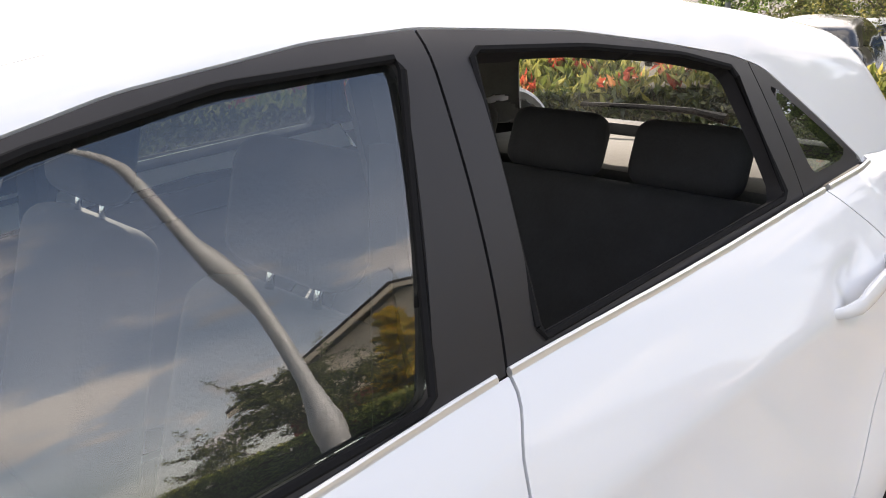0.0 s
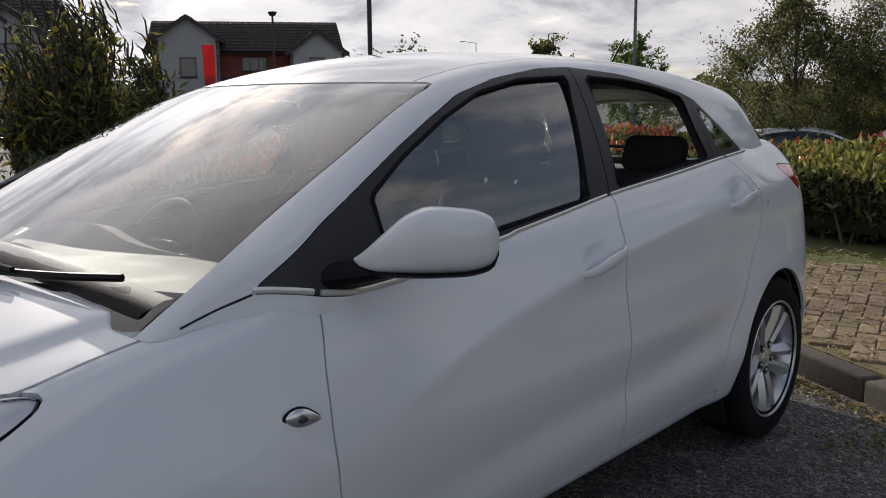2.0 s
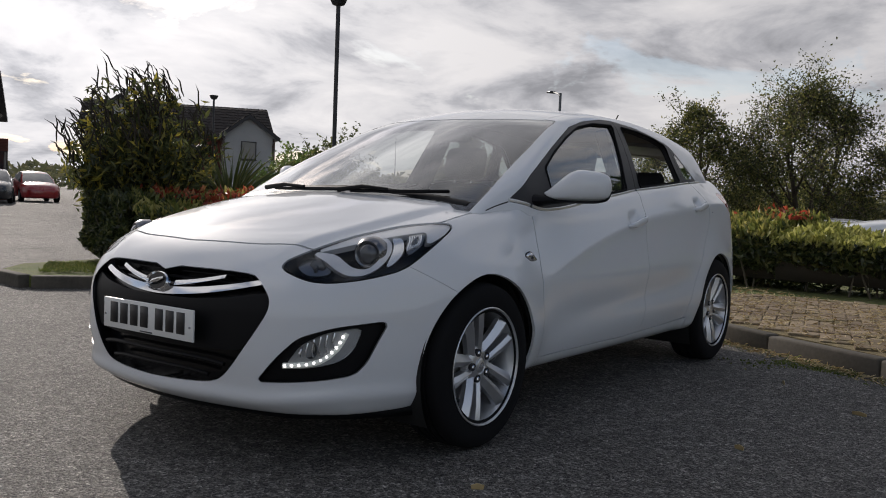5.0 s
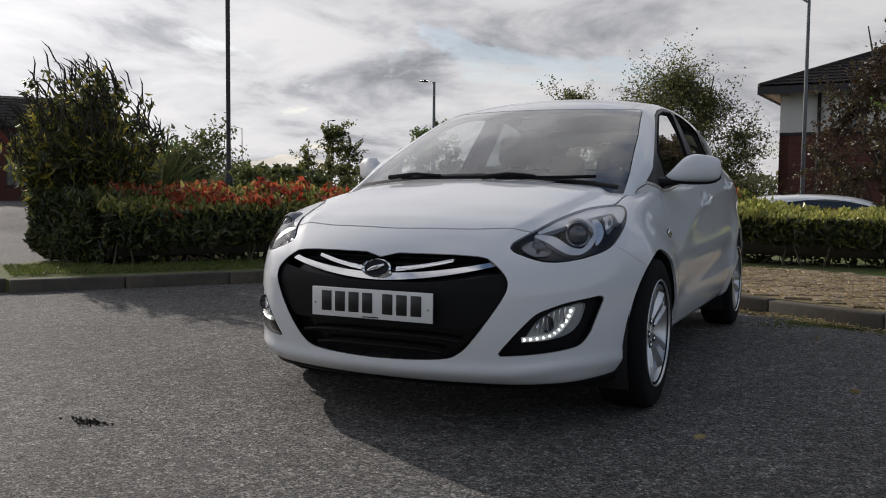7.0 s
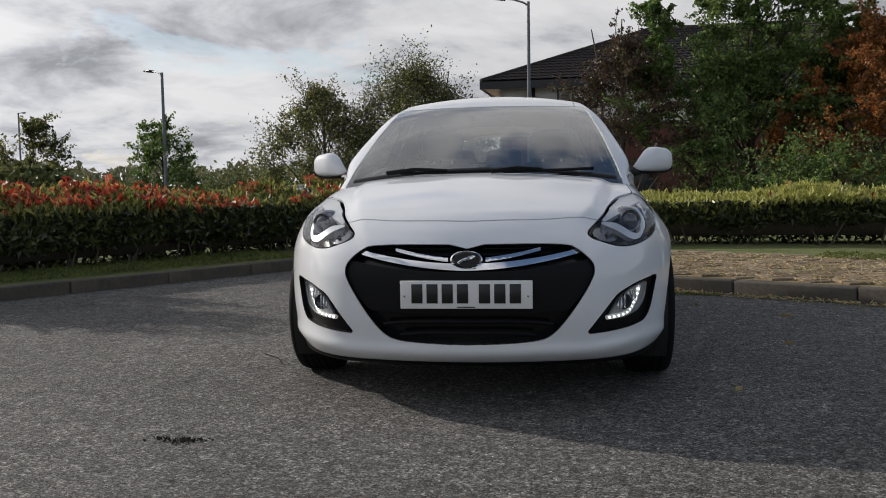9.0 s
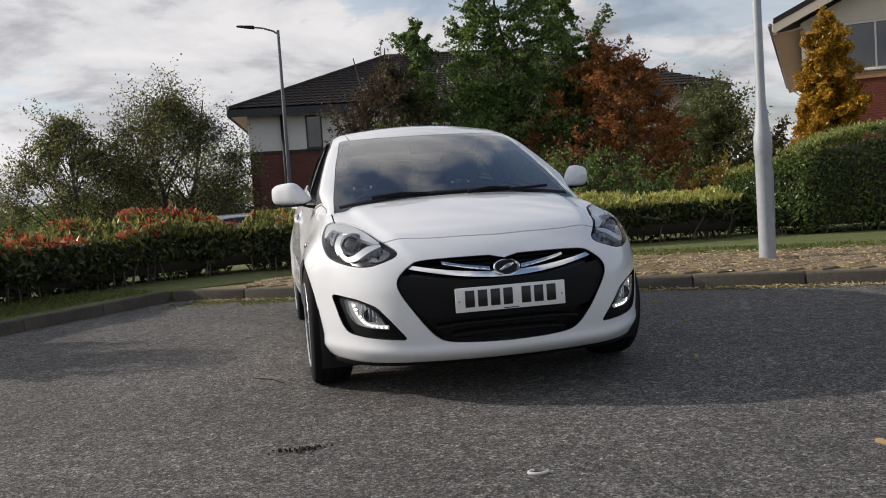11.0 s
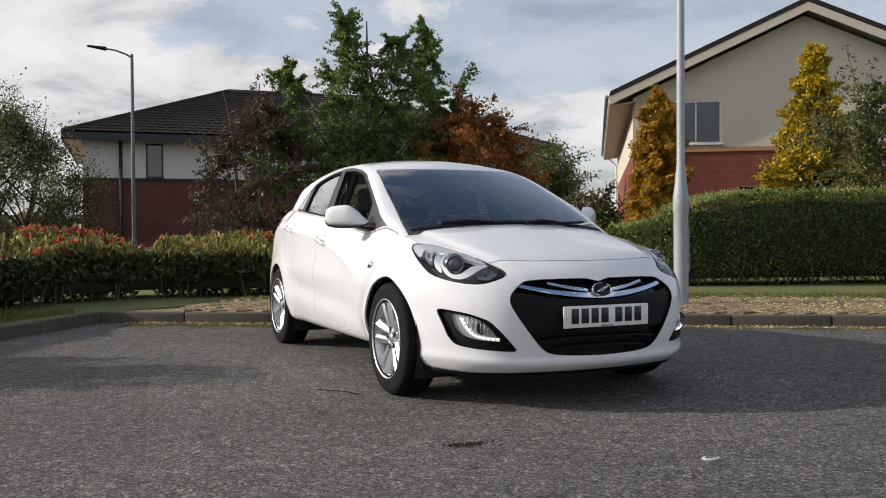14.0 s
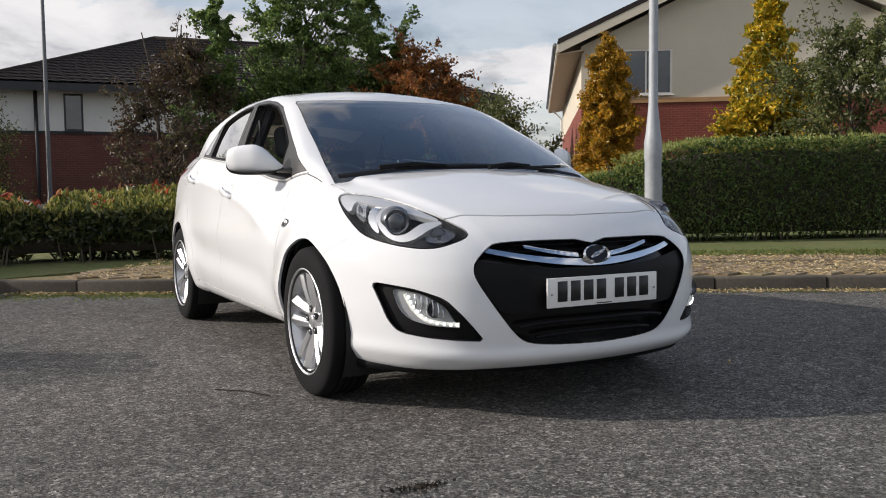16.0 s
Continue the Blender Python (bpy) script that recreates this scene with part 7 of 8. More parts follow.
def showroom(at, angle, label, long=11.5, gable_u=1.2):
    """A far low building: dark roof, pale gable with dark boards, brick below."""
    ob = thing("showroom_building", label, "building", pose(*at, 0, 0, angle))
    eave, ridge, deep = 4.5, 6.75, 9.0
    part("wall", wall_bm(0, long, -0.5, 3.0, 0, 0.3, [(5.2, 6.8, 0.9, 2.4), (8.2, 9.6, 0.9, 2.4)]), M_BRICK_DARK, ob, smooth=False)
    part("upper_wall", wall_bm(0, long, 3.0, eave, 0.01, 0.28, [(5.4, 7.0, 3.3, 4.2)]), M_BRICK, ob, smooth=False)
    window(ob, 5.2, 6.8, 0.9, 2.4, 0, 2, M_DARKBOARD)
    window(ob, 8.2, 9.6, 0.9, 2.4, 0, 2, M_DARKBOARD)
    window(ob, 5.4, 7.0, 3.3, 4.2, 0.01, 3, M_DARKBOARD)
    part("end_wall", rbox((0.3, deep, eave + 0.5), (long - 0.15, deep / 2, eave / 2 - 0.25), None, 0), M_RENDER_SHADED, ob, smooth=False)
    part("end_wall", rbox((0.3, deep, eave + 0.5), (0.15, deep / 2, eave / 2 - 0.25), None, 0), M_RENDER_SHADED, ob, smooth=False)
    tiled("roof", (-0.4, -0.5, eave), (long + 0.4, -0.5, eave), (long + 0.4, deep / 2, ridge), (-0.4, deep / 2, ridge), ob, 10, 24, M_ROOFTILE)
    tiled("roof", (long + 0.4, deep + 0.5, eave), (-0.4, deep + 0.5, eave), (-0.4, deep / 2, ridge), (long + 0.4, deep / 2, ridge), ob, 10, 24, M_ROOFTILE)
    for g0, g1, out, base in ((gable_u - 1.2, gable_u + 3.2, 1.3, ridge - 0.1), (long - 3.4, long + 0.6, 1.6, ridge - 0.9)):
        mid, low = (g0 + g1) / 2, base - 1.5
        part("gable_wall", wall_bm(g0 + 0.3, g1 - 0.3, -0.5, low + 0.05, -out, 0.25, [(mid - 0.5, mid + 0.5, 2.9, 4.1)], None, lambda u: low + 1.45 * (1 - abs(u - mid) / ((g1 - g0) / 2))), M_RENDER_SHADED, ob, smooth=False)
        window(ob, mid - 0.5, mid + 0.5, 2.9, 4.1, -out, 1, M_DARKBOARD)
        part("gable_side", rbox((0.2, out, low + 0.5), (g0 + 0.4, -out / 2, low / 2 - 0.25), None, 0), M_BRICK_DARK, ob, smooth=False)
        part("gable_side", rbox((0.2, out, low + 0.5), (g1 - 0.4, -out / 2, low / 2 - 0.25), None, 0), M_BRICK_DARK, ob, smooth=False)
        tiled("gable_roof", (g0, deep / 2 - 1, low), (g0, -out - 0.3, low), (mid, -out - 0.3, base), (mid, deep / 2 - 1, base), ob, 6, 14, M_ROOFTILE)
        tiled("gable_roof", (g1, -out - 0.3, low), (g1, deep / 2 - 1, low), (mid, deep / 2 - 1, base), (mid, -out - 0.3, base), ob, 6, 14, M_ROOFTILE)
        board((g0, -out - 0.34, low), (mid, -out - 0.34, base), 0.25, 0.05, M_DARKBOARD, ob)
        board((mid, -out - 0.34, base), (g1, -out - 0.34, low), 0.25, 0.05, M_DARKBOARD, ob)


gabled_office()
hipped_office()
showroom((-28.2, -49.2, 0), 143.8, "far showroom with a dark roof, white gables and brown brick")
showroom((-10.5, -45.5, 0), 148.0, "far white building with a dark overhanging roof", 8.5, 4.0)


# ---- street lamps ----
def street_lamp(name, at, height, arm, turn, label, material=M_GREYPAINT, base_r=0.11, collar=1.25, top_r=0.045, base_z=0.0):
    ob = thing(name, label, "street lamp", pose(*at, base_z, 0, 0, turn))
    shaft = [(base_r, -0.1), (base_r, 0.0), (base_r, collar - 0.2), (base_r * 1.08, collar - 0.16), (base_r * 1.08, collar - 0.02), (base_r * 0.9, collar + 0.06), (base_r * 0.56, collar + 0.34), (base_r * 0.54, collar + 1.2), (top_r, height - 0.05), (top_r, height)]
    part("post", lathe(shaft, 20, "z"), material, ob, angle=0.7)
    part("access_door", rbox((0.012, base_r * 0.9, 0.5), (base_r - 0.002, 0, 0.62), None, 0.004), material, ob)
    if arm:
        part("arm", sweep([(0, 0, height - 0.12), (0.15, 0, height - 0.02), (arm * 0.6, 0, height + 0.08), (arm, 0, height + 0.12)], [0.03, 0.028, 0.026, 0.024], 8), material, ob)
        part("lamp_head", rbox((0.55, 0.22, 0.10), (arm + 0.22, 0, height + 0.14), pose(0, 0, 0, 0, -6, 0), 0.04, 3, None, lambda c: (c.x, c.y * (0.6 if c.x > 0 else 1), c.z * (0.55 if c.x > 0 else 1))), M_LAMPGREY, ob)
    else:
        part("lamp_head", rbox((0.34, 0.34, 0.20), (0, 0, height + 0.1), None, 0.03, 2, None, lambda c: (c.x * (1.0 if c.z > 0 else 0.6), c.y * (1.0 if c.z > 0 else 0.6), c.z)), M_LAMPGREY, ob)
    return ob


street_lamp("street_lamp", (-1.78, 3.74), 6.2, 0.9, 60, "galvanised street lamp post standing on the verge", M_GALV, 0.08, 1.22, 0.038, KERB_TOP - 0.02)
street_lamp("street_lamp", (-21.9, -0.13), 7.06, 0.75, 265, "grey street lamp with a short arm", base_z=-0.75)
street_lamp("street_lamp", (-23.24, -12.39), 5.45, 0.8, 230, "tall grey street lamp far across the car park", base_z=-0.75)
street_lamp("street_lamp", (-10.9, -11.4), 5.2, 0, 0, "dark lamp post with a square head", M_BLACKWOOD, 0.09, 1.1, 0.05, base_z=0)
street_lamp("street_lamp", (-24.57, -32.3), 5.3, 0, 0, "dark lamp post with a square head", M_BLACKWOOD, 0.08, 1.0, 0.05)
street_lamp("street_lamp", (-45.4, -31.3), 6.2, 1.5, 200, "tall grey street lamp far across the car park", base_z=-0.75)
street_lamp("street_lamp", (-80.0, -66.0), 8.0, 1.5, 330, "tall grey street lamp far across the car park")
street_lamp("street_lamp", (-38.0, -54.0), 7.0, 1.5, 330, "tall grey street lamp far across the car park")


# ---- banners ----
def banner(at, z0, z1, wide, turn, material, label):
    ob = thing("feather_banner", label, "banner", pose(*at, 0, 0, 0, turn))
    part("pole", sweep([(0, 0, 0), (0, 0, z1 * 0.7), (0.02, 0, z1), (wide * 0.5, 0, z1 + 0.1)], 0.02, 6), M_GALV, ob)
    bm = bmesh.new()
    front = []
    for s in np.linspace(0, 1, 12):
        z = z0 + (z1 - z0) * s
        w = wide * (0.92 + 0.08 * s)
        sag = 0.06 * math.sin(s * 5)
        front.append([bm.verts.new((0.03 + w * t, sag * t + 0.05 * math.sin(t * 5 + s * 3), z - 0.18 * t * (1 - s))) for t in np.linspace(0, 1, 8)])
    for u, v in zip(front, front[1:]):
        for k in range(7):
            bm.faces.new((u[k], u[k + 1], v[k + 1], v[k]))
    bmesh.ops.solidify(bm, geom=bm.faces, thickness=0.006)
    part("flag", bm, material, ob)


banner((-25.4, -38.3), 2.1, 4.3, 0.62, 330, plain("red banner cloth", (0.55, 0.05, 0.045), 0.7, spread=0.1), "red feather banner on a pole")
banner((-15.9, -37.8), 1.6, 3.1, 0.5, 150, plain("orange banner cloth", (0.65, 0.22, 0.06), 0.7, spread=0.1), "orange feather banner on a pole")


# ---- parked cars, far behind ----
def far_car_meshes():
    v, t = shell(lower, -1.35, 1.35, 0.56, 44, 44, 20, 1.6)
    v, t, _ = cut(v, t, np.minimum(-(upper(*v.T) + 0.002), v[:, 2] - 0.93))
    for wx in (WHEEL_X, -WHEEL_X):
        v, _, t = cut(v, t, arch(wx)(v))
    body = lipped(v, t, 0.03, "both")
    v, t = shell(upper, -1.45, 0.5, 1.06, 40, 36, 30, 1.5)
    v, t, _ = cut(v, t, np.maximum(-(lower(*v.T) - 0.001), 0.88 - v[:, 2]))
    panes = []
    for field in (front_screen, lambda v: np.maximum(area(BACK_GLASS, v[:, [1, 2]]), v[:, 0] + 1.3), side_view(WINDOWS, 1, 0.42)):
        got, (v, t) = take(v, t, field, 0.0)
        panes.append(lipped(*got, 0.004, "both"))
    return body, panes, lipped(v, t, 0.02, "both")


FAR_BODY, FAR_PANES, FAR_ROOF = far_car_meshes()
M_FARGLASS = plain("dark car window glass", (0.02, 0.026, 0.03), 0.05, coat=1.0, spread=0.1)
far_tyre = lathe([(0.2, 0.1), (0.29, 0.1), (0.315, 0.07), (0.315, -0.07), (0.29, -0.1), (0.2, -0.1)], 28)
far_rim = lathe([(0.0, 0.07), (0.06, 0.075), (0.19, 0.09), (0.21, 0.1), (0.2, 0.02)], 28)


def far_car(at, turn, paint, label, scale=(1, 1, 1)):
    ob = thing("parked_car", label, "car", pose(*at, 0, 0, turn) @ Matrix.Diagonal((*scale, 1)), "cars in the lower car park")
    raw("body", *FAR_BODY, paint, ob)
    for name, (v, f) in zip(("windscreen", "rear_window", "side_window"), FAR_PANES):
        raw(name, v, f, M_FARGLASS, ob)
    raw("roof", *FAR_ROOF, paint, ob)
    for wx in (WHEEL_X, -WHEEL_X):
        for sign in (1, -1):
            for name, bm, m in (("tyre", far_tyre, M_RUBBER), ("rim", far_rim, M_ALLOY)):
                p = part(name, bm.copy(), m, ob)
                p.matrix_local = pose(wx, 0.77 * sign, WHEEL_R, 0, 0, 0 if sign > 0 else 180)
    for sign in (1, -1):
        part("tail_lamp", rbox((0.05, 0.2, 0.16), (-1.99, 0.6 * sign, 0.93), pose(0, 0, 0, 0, 0, -25 * sign), 0.02), M_REDLAMP, ob)
    part("number_plate", rbox((0.02, 0.5, 0.11), (-2.1, 0, 0.62), None, 0.004), M_SANDSTONE, ob)
    part("floor_pan", rbox((3.6, 1.4, 0.1), (0, 0, 0.3), None, 0.02), M_DARK, ob)


paint = lambda name, c: plain(name, c, 0.28, coat=1.0, spread=0.03)
P_WHITE, P_SILVER = M_PAINT, paint("silver car paint", (0.42, 0.43, 0.45))
P_BLACK, P_RED = paint("black car paint", (0.015, 0.016, 0.02)), paint("red car paint", (0.32, 0.02, 0.02))
far_car((-18.6, -5.0, -0.75), 107, P_WHITE, "white saloon parked behind the hedge", (1.05, 1, 0.96))
far_car((-13.5, -5.0, -0.75), 197, P_BLACK, "black car parked behind the hedge, its tail to the hedge", (1, 1, 1.12))
far_car((-21.5, -13.0, -0.75), 40, P_SILVER, "silver car parked behind the hedge")
far_car((-25.5, -16.5, -0.75), 40, P_RED, "dark red car parked behind the hedge")
far_car((-10.9, 1.3, -0.75), 95, P_WHITE, "white estate car parked behind the low hedge", (1.1, 1, 1.12))
far_car((-16.8, -1.2, -0.75), 95, P_SILVER, "silver estate car parked behind the low hedge", (1.1, 1, 1.07))
far_car((-15.2, -35.2, 0), 60, P_BLACK, "dark hatchback parked far across the car park")
far_car((-12.0, -34.2, 0), 240, P_WHITE, "white car parked far across the car park")
far_car((-19.0, -38.6, 0), 70, P_RED, "red car parked far across the car park")
far_car((-22.3, -36.0, 0), 70, P_SILVER, "silver car parked far across the car park")
far_car((-25.5, -33.0, 0), 70, P_WHITE, "white car parked far across the car park")

# ---- bushes of the island ----
def spire_bush(at, height, wide, stems, label, seed):
    """A loose bush of upright canes with narrow drooping leaves and pointed flower spikes."""
    ob = thing("flowering_bush", label, "bush", pose(*at, KERB_TOP - 0.02))
    r = np.random.default_rng(seed)
    canes, spikes, centres = bmesh.new(), bmesh.new(), []
    for k in range(stems):
        a, d = r.uniform(0, math.tau), wide * math.sqrt(r.uniform(0, 1))
        h = height * (1 - 0.35 * (d / wide) ** 2) * r.uniform(0.72, 1.02)
        foot = Vector((math.cos(a) * d * 0.3, math.sin(a) * d * 0.3, 0))
        tip = Vector((math.cos(a) * d, math.sin(a) * d, h))
        mid = foot.lerp(tip, 0.5) + Vector((-math.cos(a), -math.sin(a), 0)) * 0.08
        pts = [foot, foot.lerp(mid, 0.6), mid, mid.lerp(tip, 0.6), tip]
        sweep(pts, [0.011, 0.009, 0.008, 0.006, 0.003], 5, canes)
        s = r.uniform(0.36, 0.94, 34)
        base = np.array([np.array(foot) * (1 - x) ** 2 + 2 * np.array(mid) * x * (1 - x) + np.array(tip) * x * x for x in s])
        centres.append(base + r.normal(size=(34, 3)) * (0.09, 0.09, 0.05))
        for b in range(4):
            e = foot.lerp(tip, r.uniform(0.5, 0.95))
            way = Vector((r.normal() * 0.5, r.normal() * 0.5, 0.8)).normalized()
            end = e + way * r.uniform(0.15, 0.34)
            sweep([e, e.lerp(end, 0.5), end], [0.004, 0.003, 0.002], 4, canes, 1.0, False)
            t = r.uniform(0.1, 0.9, 11)[:, None]
            centres.append(np.array(e) * (1 - t) + np.array(end) * t + r.normal(size=(11, 3)) * 0.05)
            if b < 3:
                start = tip + Vector((r.normal() * 0.05, r.normal() * 0.05, -0.04 * b))
                bend = start + Vector((0.35 + r.normal() * 0.3, -0.2 + r.normal() * 0.3, 0.75)).normalized() * r.uniform(0.16, 0.32)
                sweep([start, start.lerp(bend, 0.3), start.lerp(bend, 0.65) + Vector((-0.01, 0.01, 0.02)), bend], [0.004, 0.009, 0.008, 0.0015], 6, spikes)
    part("cane_work", canes, M_TWIG_AND_CORE, ob)["kind"] = "stuff"
    part("flower_growth", spikes, M_TWIG_AND_CORE, ob, "faded pointed flower spikes")["kind"] = "stuff"
    leaves("foliage", np.concatenate(centres), 0.115, M_BUDDLEIA, ob, 0.3, 3.2, "", seed, (0, 0, -0.6))["kind"] = "stuff"


spire_bush((-2.12, -6.16), 2.24, 0.86, 80, "loose tall bush with narrow leaves and faded flower spikes", 41)
spire_bush((-3.7, -7.8), 1.35, 0.7, 30, "lower loose bush with narrow leaves behind the hedge", 42)


def blade_plant(at, n, long, label, seed):
    ob = thing("spiky_plant", label, "plant", pose(*at, 0.4))
    r = np.random.default_rng(seed)
    bm = bmesh.new()
    for k in range(n):
        a, l, e = r.uniform(0, math.tau), long * r.uniform(0.6, 1.1), r.uniform(0.25, 1.0)
        pts = [Vector((math.cos(a) * e * l * s ** 1.6 * 0.75, math.sin(a) * e * l * s ** 1.6 * 0.75, l * (s - 0.35 * e * s * s))) for s in (0, 0.3, 0.6, 0.85, 1.0)]
        sweep(pts, [0.02, 0.022, 0.018, 0.01, 0.002], 4, bm, 0.25, False)
    part("blade_growth", bm, M_OLIVELEAF, ob)["kind"] = "stuff"


blade_plant((-4.3, -7.2), 110, 1.35, "spiky plant with long arching blades behind the hedge", 43)

for k, (x, y, h, w, m) in enumerate(((-20.5, -20.5, 3.0, 2.6, M_OLIVELEAF), (-23.0, -24.5, 2.6, 2.4, M_GREENLEAF), (-17.5, -16.5, 1.9, 2.0, M_OLIVELEAF), (-30.0, -12.5, 1.7, 3.0, M_OLIVELEAF), (-31.0, -9.0, 2.0, 2.4, M_GREENLEAF), (-27.0, -5.5, 2.6, 3.2, M_BIRCHLEAF), (-13.0, -10.5, 1.5, 1.6, M_OLIVELEAF), (-32.9, -22.9, 4.4, 1.8, M_BIRCHLEAF))):
    tree("background_bush", (x, y), h, clumps_in(10, w, 0.4, h * 0.9, 50 + k, 0.3, 0.42), 6000, 0.15, m, M_BARK, "green bush beyond the parked cars", 0.05, seed=60 + k, group="bushes beyond the cars")


def sapling(at, height, seed):
    tree("sapling", at, height, [(0.5 * math.cos(a), 0.5 * math.sin(a), height - 0.15, 0.35, 0.15) for a in np.linspace(0, 5.6, 7)], 500, 0.16, M_OLIVELEAF, M_BARK, "thin sapling with drooping fronds on top", 0.025, seed=seed, droop=0.6, group="saplings behind the hedge")


sapling((-9.5, -9.2), 2.0, 71)
sapling((-10.8, -8.0), 1.8, 72)
sapling((-12.5, -10.6), 2.1, 73)

# woods round the horizon, added on the unseen side too; haze is in their colour
r = np.random.default_rng(5)
ang = r.uniform(0, math.tau, 30000)
rad = r.uniform(130, 190, 30000)
tops = np.array([3.6 + 2.2 * noise.noise(Vector((math.cos(a) * 9, math.sin(a) * 9, 0.3))) + 1.2 * noise.noise(Vector((math.cos(a) * 40, math.sin(a) * 40, 1.3))) for a in ang])
hz = r.uniform(0, 1, 30000) ** 0.7 * tops
woods = leaves("far_woods", np.stack([np.cos(ang) * rad, np.sin(ang) * rad, hz], 1), 1.3, M_FARWOOD_HAZED, None, 0.2, 1.5, "", 6, (0, 0, 1))
tagged(woods, "distant band of woods, haze put into their dull green", "woods", kind="stuff")

# ---- small things on the ground ----
def straw(name, n, place, size, material, label, seed, flat=0.8):
    r = np.random.default_rng(seed)
    c = place(r, n)
    d = r.normal(size=(n, 3)) * (1, 1, 1 - flat)
    ob = leaves(name, c, size, material, None, 0.75, 5.0, "", seed, d)
    return tagged(ob, label, "litter", kind="stuff")


def along_kerb(width, out, z):
    def place(r, n):
        s = r.uniform(0.3, 13.0, n)
        o = -np.abs(r.normal(size=n)) * width + out
        p = np.array(CORNER)[:2] + s[:, None] * np.array(ALONG)[:2] + o[:, None] * np.array(back)[:2]
        return np.concatenate([p, (z + np.abs(r.normal(size=n)) * 0.008)[:, None]], 1)
    return place


def over_path(r, n):
    s, o = r.uniform(0.8, 14.0, n), r.uniform(0.12, 2.2, n)
    p = np.array(CORNER)[:2] + s[:, None] * np.array(ALONG)[:2] + o[:, None] * np.array(back)[:2]
    return np.concatenate([p, (KERB_TOP + 0.012 + np.abs(r.normal(size=n)) * 0.008)[:, None]], 1)


def verge_tufts(r, n):
    s, o = r.uniform(4.5, 18.0, n), r.uniform(2.15, 2.9, n)
    p = np.array(CORNER)[:2] + s[:, None] * np.array(ALONG)[:2] + o[:, None] * np.array(back)[:2]
    return np.concatenate([p, (KERB_TOP + 0.015 + 0.0 * s)[:, None]], 1)


def island_tufts(r, n):
    t, o = r.uniform(0.0, 1.0, n), r.uniform(0.1, 1.2, n)
    a, b = np.array((-4.0, -2.2)), np.array((NOSE.x - 0.1, NOSE.y - 0.15))
    w = np.array((-0.57, -0.82))
    p = a + t[:, None] * (b - a) + o[:, None] * w
    return np.concatenate([p, (KERB_TOP + 0.012 + 0.0 * t)[:, None]], 1)


straw("kerb_litter", 2600, along_kerb(0.07, -0.02, 0.006), 0.05, M_STRAWLEAF, "dry leaves and straw along the kerb", 81)
straw("kerb_moss", 2200, along_kerb(0.10, -0.03, 0.004), 0.03, M_BLADE, "moss and weeds growing at the foot of the kerb", 82, 0.4)
def corner_moss(r, n):
    s, o = r.uniform(0.2, 4.5, n), -np.abs(r.normal(size=n)) * 0.22 - 0.01
    p = np.array(CORNER)[:2] + s[:, None] * np.array(ALONG)[:2] + o[:, None] * np.array(back)[:2]
    keep = np.array([noise.noise(Vector((a * 2.3, b * 2.3, 0.7))) for a, b in p]) > -0.05
    p = p[keep]
    return np.concatenate([p, np.full((len(p), 1), 0.004)], 1)


r_moss = np.random.default_rng(88)
moss = leaves("asphalt_moss", corner_moss(r_moss, 5000), 0.022, M_BLADE, None, 0.4, 2.0, "", 88, (0, 0, 0.5))
tagged(moss, "thin yellow-green moss on the asphalt by the kerb", "moss", kind="stuff")
straw("path_straw", 9000, over_path, 0.045, M_STRAWLEAF, "dry grass strewn over the path", 83)
straw("verge_blades", 9000, verge_tufts, 0.06, M_BLADE, "short grass by the hedges", 84, 0.0)
straw("island_blades", 9000, island_tufts, 0.055, M_BLADE, "short mossy grass on the island", 85, 0.0)


def scrap(name, pts, radius, material, label, category, flat=1.0):
    part_ob = part(name, sweep(pts, radius, 6, None, flat), material)
    tagged(part_ob, label, category)


M_PALE = plain("pale litter", (0.62, 0.60, 0.56), 0.7, spread=0.1)
scrap("litter_strip", [(3.25 + 0.022 * math.sin(a), -0.235 + 0.034 * math.cos(a), 0.004) for a in np.linspace(0.3, 4.4, 14)], 0.0055, M_PALE, "curled strip of white litter on the asphalt", "litter")
for x, y, a, l in ((-0.91, 1.39, 0.4, 0.05), (-0.39, 1.85, 1.2, 0.07), (0.62, 1.62, 1.2, 0.04), (2.9, 1.55, 0.8, 0.06), (1.75, 1.12, 2.2, 0.04), (3.4, 0.95, 0.2, 0.05)):
    scrap("fallen_leaf", [(x, y, 0.003), (x + l * 0.5 * math.cos(a), y + l * 0.5 * math.sin(a), 0.009), (x + l * math.cos(a), y + l * math.sin(a), 0.004)], 0.012, M_STRAWLEAF, "small dry leaf lying on the asphalt", "leaf", 0.3)
scrap("twig", [(1.02, -1.2, 0.004), (1.14, -1.09, 0.006), (1.27, -1.03, 0.004)], 0.003, M_TWIG_AND_CORE, "thin dark twig lying on the asphalt", "twig")
rr = np.random.default_rng(9)
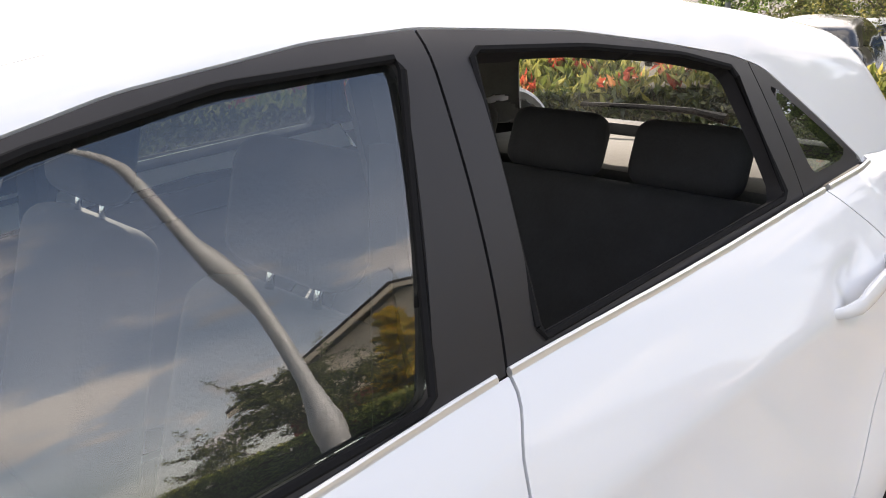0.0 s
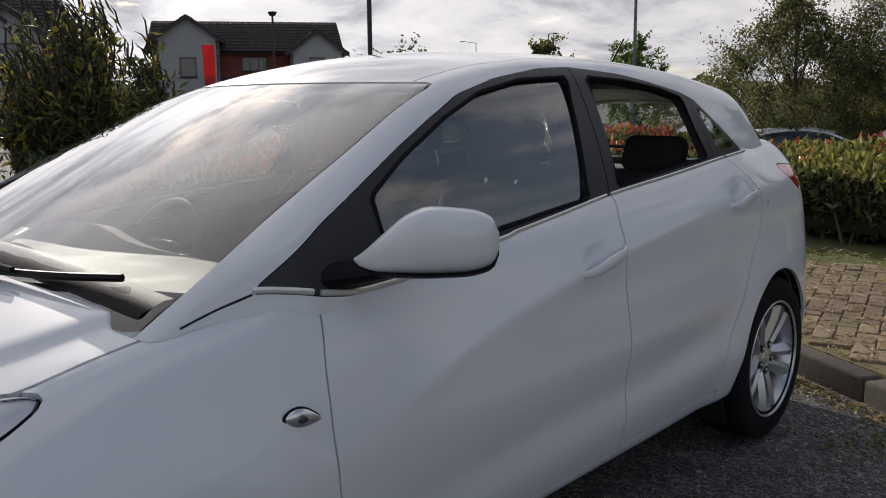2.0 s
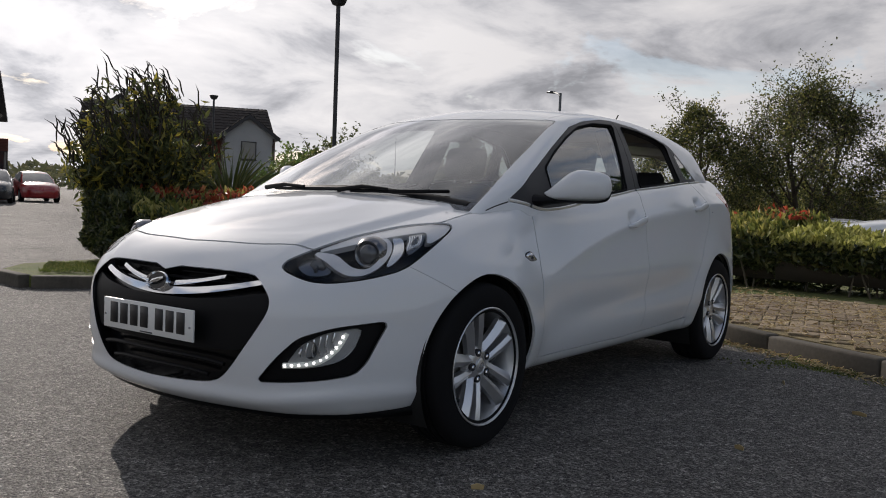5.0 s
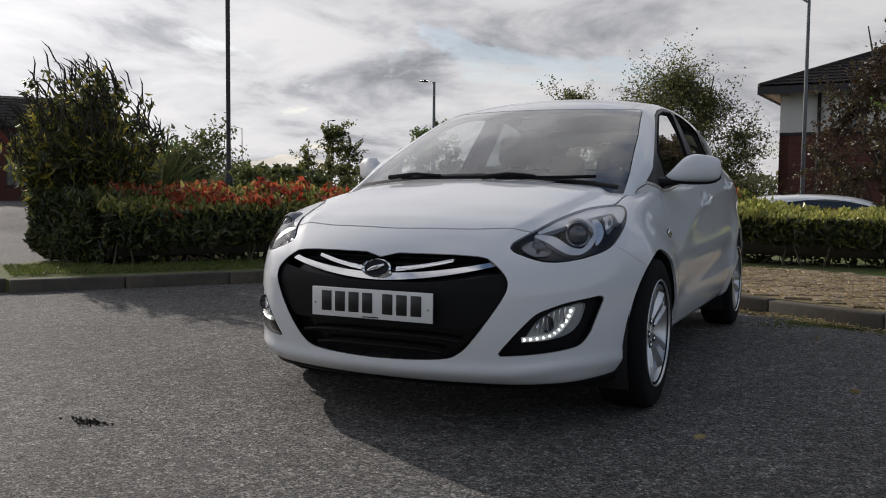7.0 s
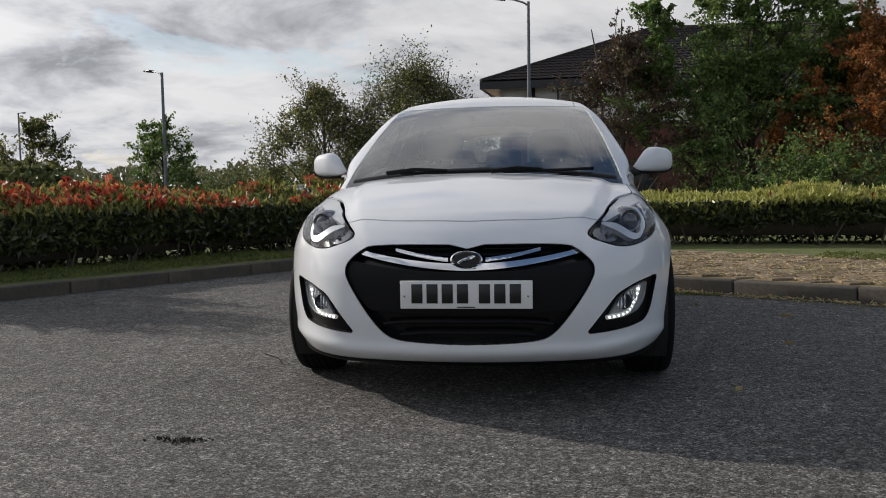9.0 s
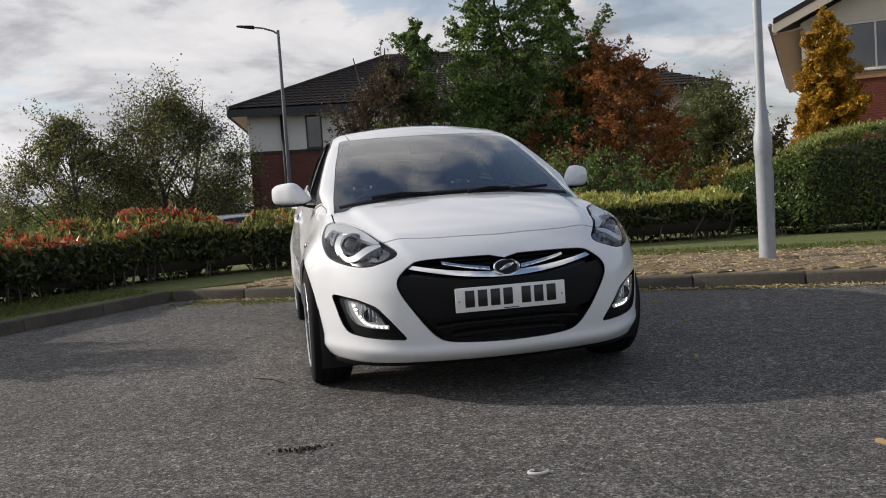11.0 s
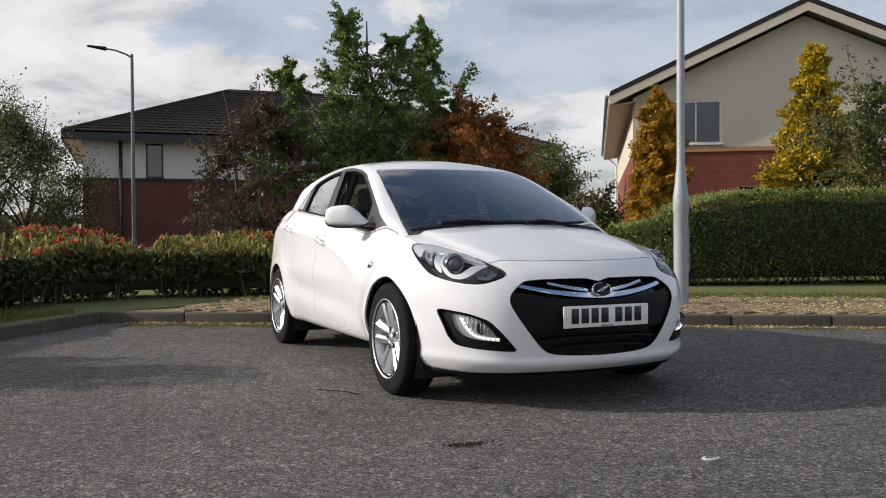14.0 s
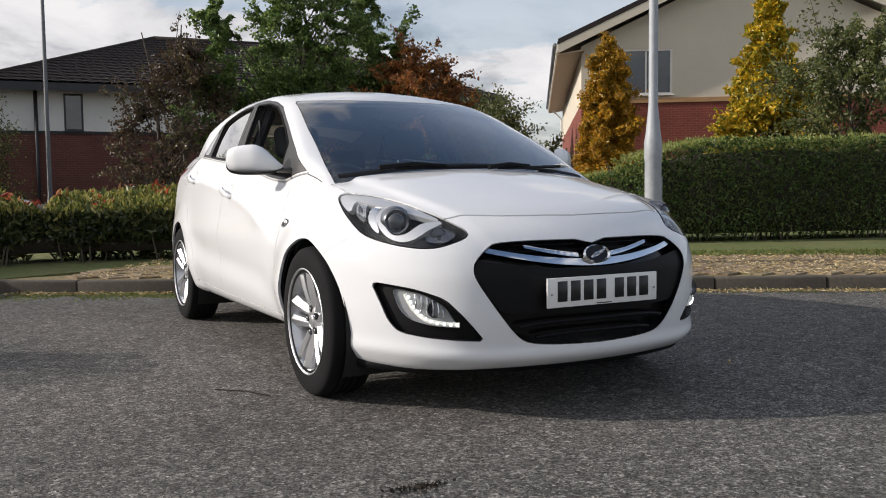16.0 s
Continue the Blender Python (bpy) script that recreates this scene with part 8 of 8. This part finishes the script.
crumbs = rr.normal(size=(60, 3)) * (0.016, 0.05, 0.002) + (2.62, -1.01, 0.006)
tagged(leaves("soil_crumbs", crumbs, 0.018, M_TWIG_AND_CORE, None, 0.2, 1.4, "", 9), "dark smear of soil crumbs on the asphalt", "soil", kind="stuff")

# ---- pavers of the path, herringbone ----
def paver_mesh(k):
    bm = rbox((0.196, 0.096, 0.05), (0, 0, 0), None, 0.006, 1)
    for vert in bm.verts:
        vert.co.z += noise.noise(vert.co * 20 + Vector((k * 5, 0, 0))) * 0.003
    me = bpy.data.meshes.new("paver")
    bm.to_mesh(me)
    bm.free()
    me.materials.append(M_PAVER)
    return me


paver_shared = [paver_mesh(k) for k in range(4)]
made = 0
base_turn = math.atan2(ALONG.y, ALONG.x) + radians(45)
spots = []
for a in range(-60, 60):
    for b in range(-30, 30):
        for (cx, cy), q in (((1.0, 0.5), 0), ((2.5, 0.0), 90)):
            x, y = (cx + a + 4 * b) * 0.1, (cy + a) * 0.1
            c, s = math.cos(radians(45)), math.sin(radians(45))
            u, w = x * c - y * s, x * s + y * c
            if 0.7 < u < 9.5 and 0.22 < w < min(2.45, 0.45 + 0.95 * u):
                spots.append((u, w, q))
spots.sort(key=lambda p: 0.5 * p[1] + abs(p[0] - 3.9))


def paver_at(u, w, q):
    p = CORNER + ALONG * u + back * w
    return Matrix.Translation((p.x, p.y, KERB_TOP - 0.014 + rng.normal() * 0.003)) @ Euler((rng.normal() * 0.012, rng.normal() * 0.012, base_turn + radians(q))).to_matrix().to_4x4()


rest_v, rest_f = [], []
for k, spot in enumerate(spots[300:]):
    m, me = paver_at(*spot), paver_shared[k % 4]
    first = len(rest_v)
    rest_v += [m @ v.co for v in me.vertices]
    rest_f += [[first + i for i in f.vertices] for f in me.polygons]
raw("paver_field", rest_v, rest_f, M_PAVER_REST, verge_path, smooth=False)["kind"] = "stuff"
for spot in spots[:300]:
    ob = new("paver", paver_shared[made % 4])
    ob.parent = verge_path
    ob.matrix_world = paver_at(*spot)
    made += 1
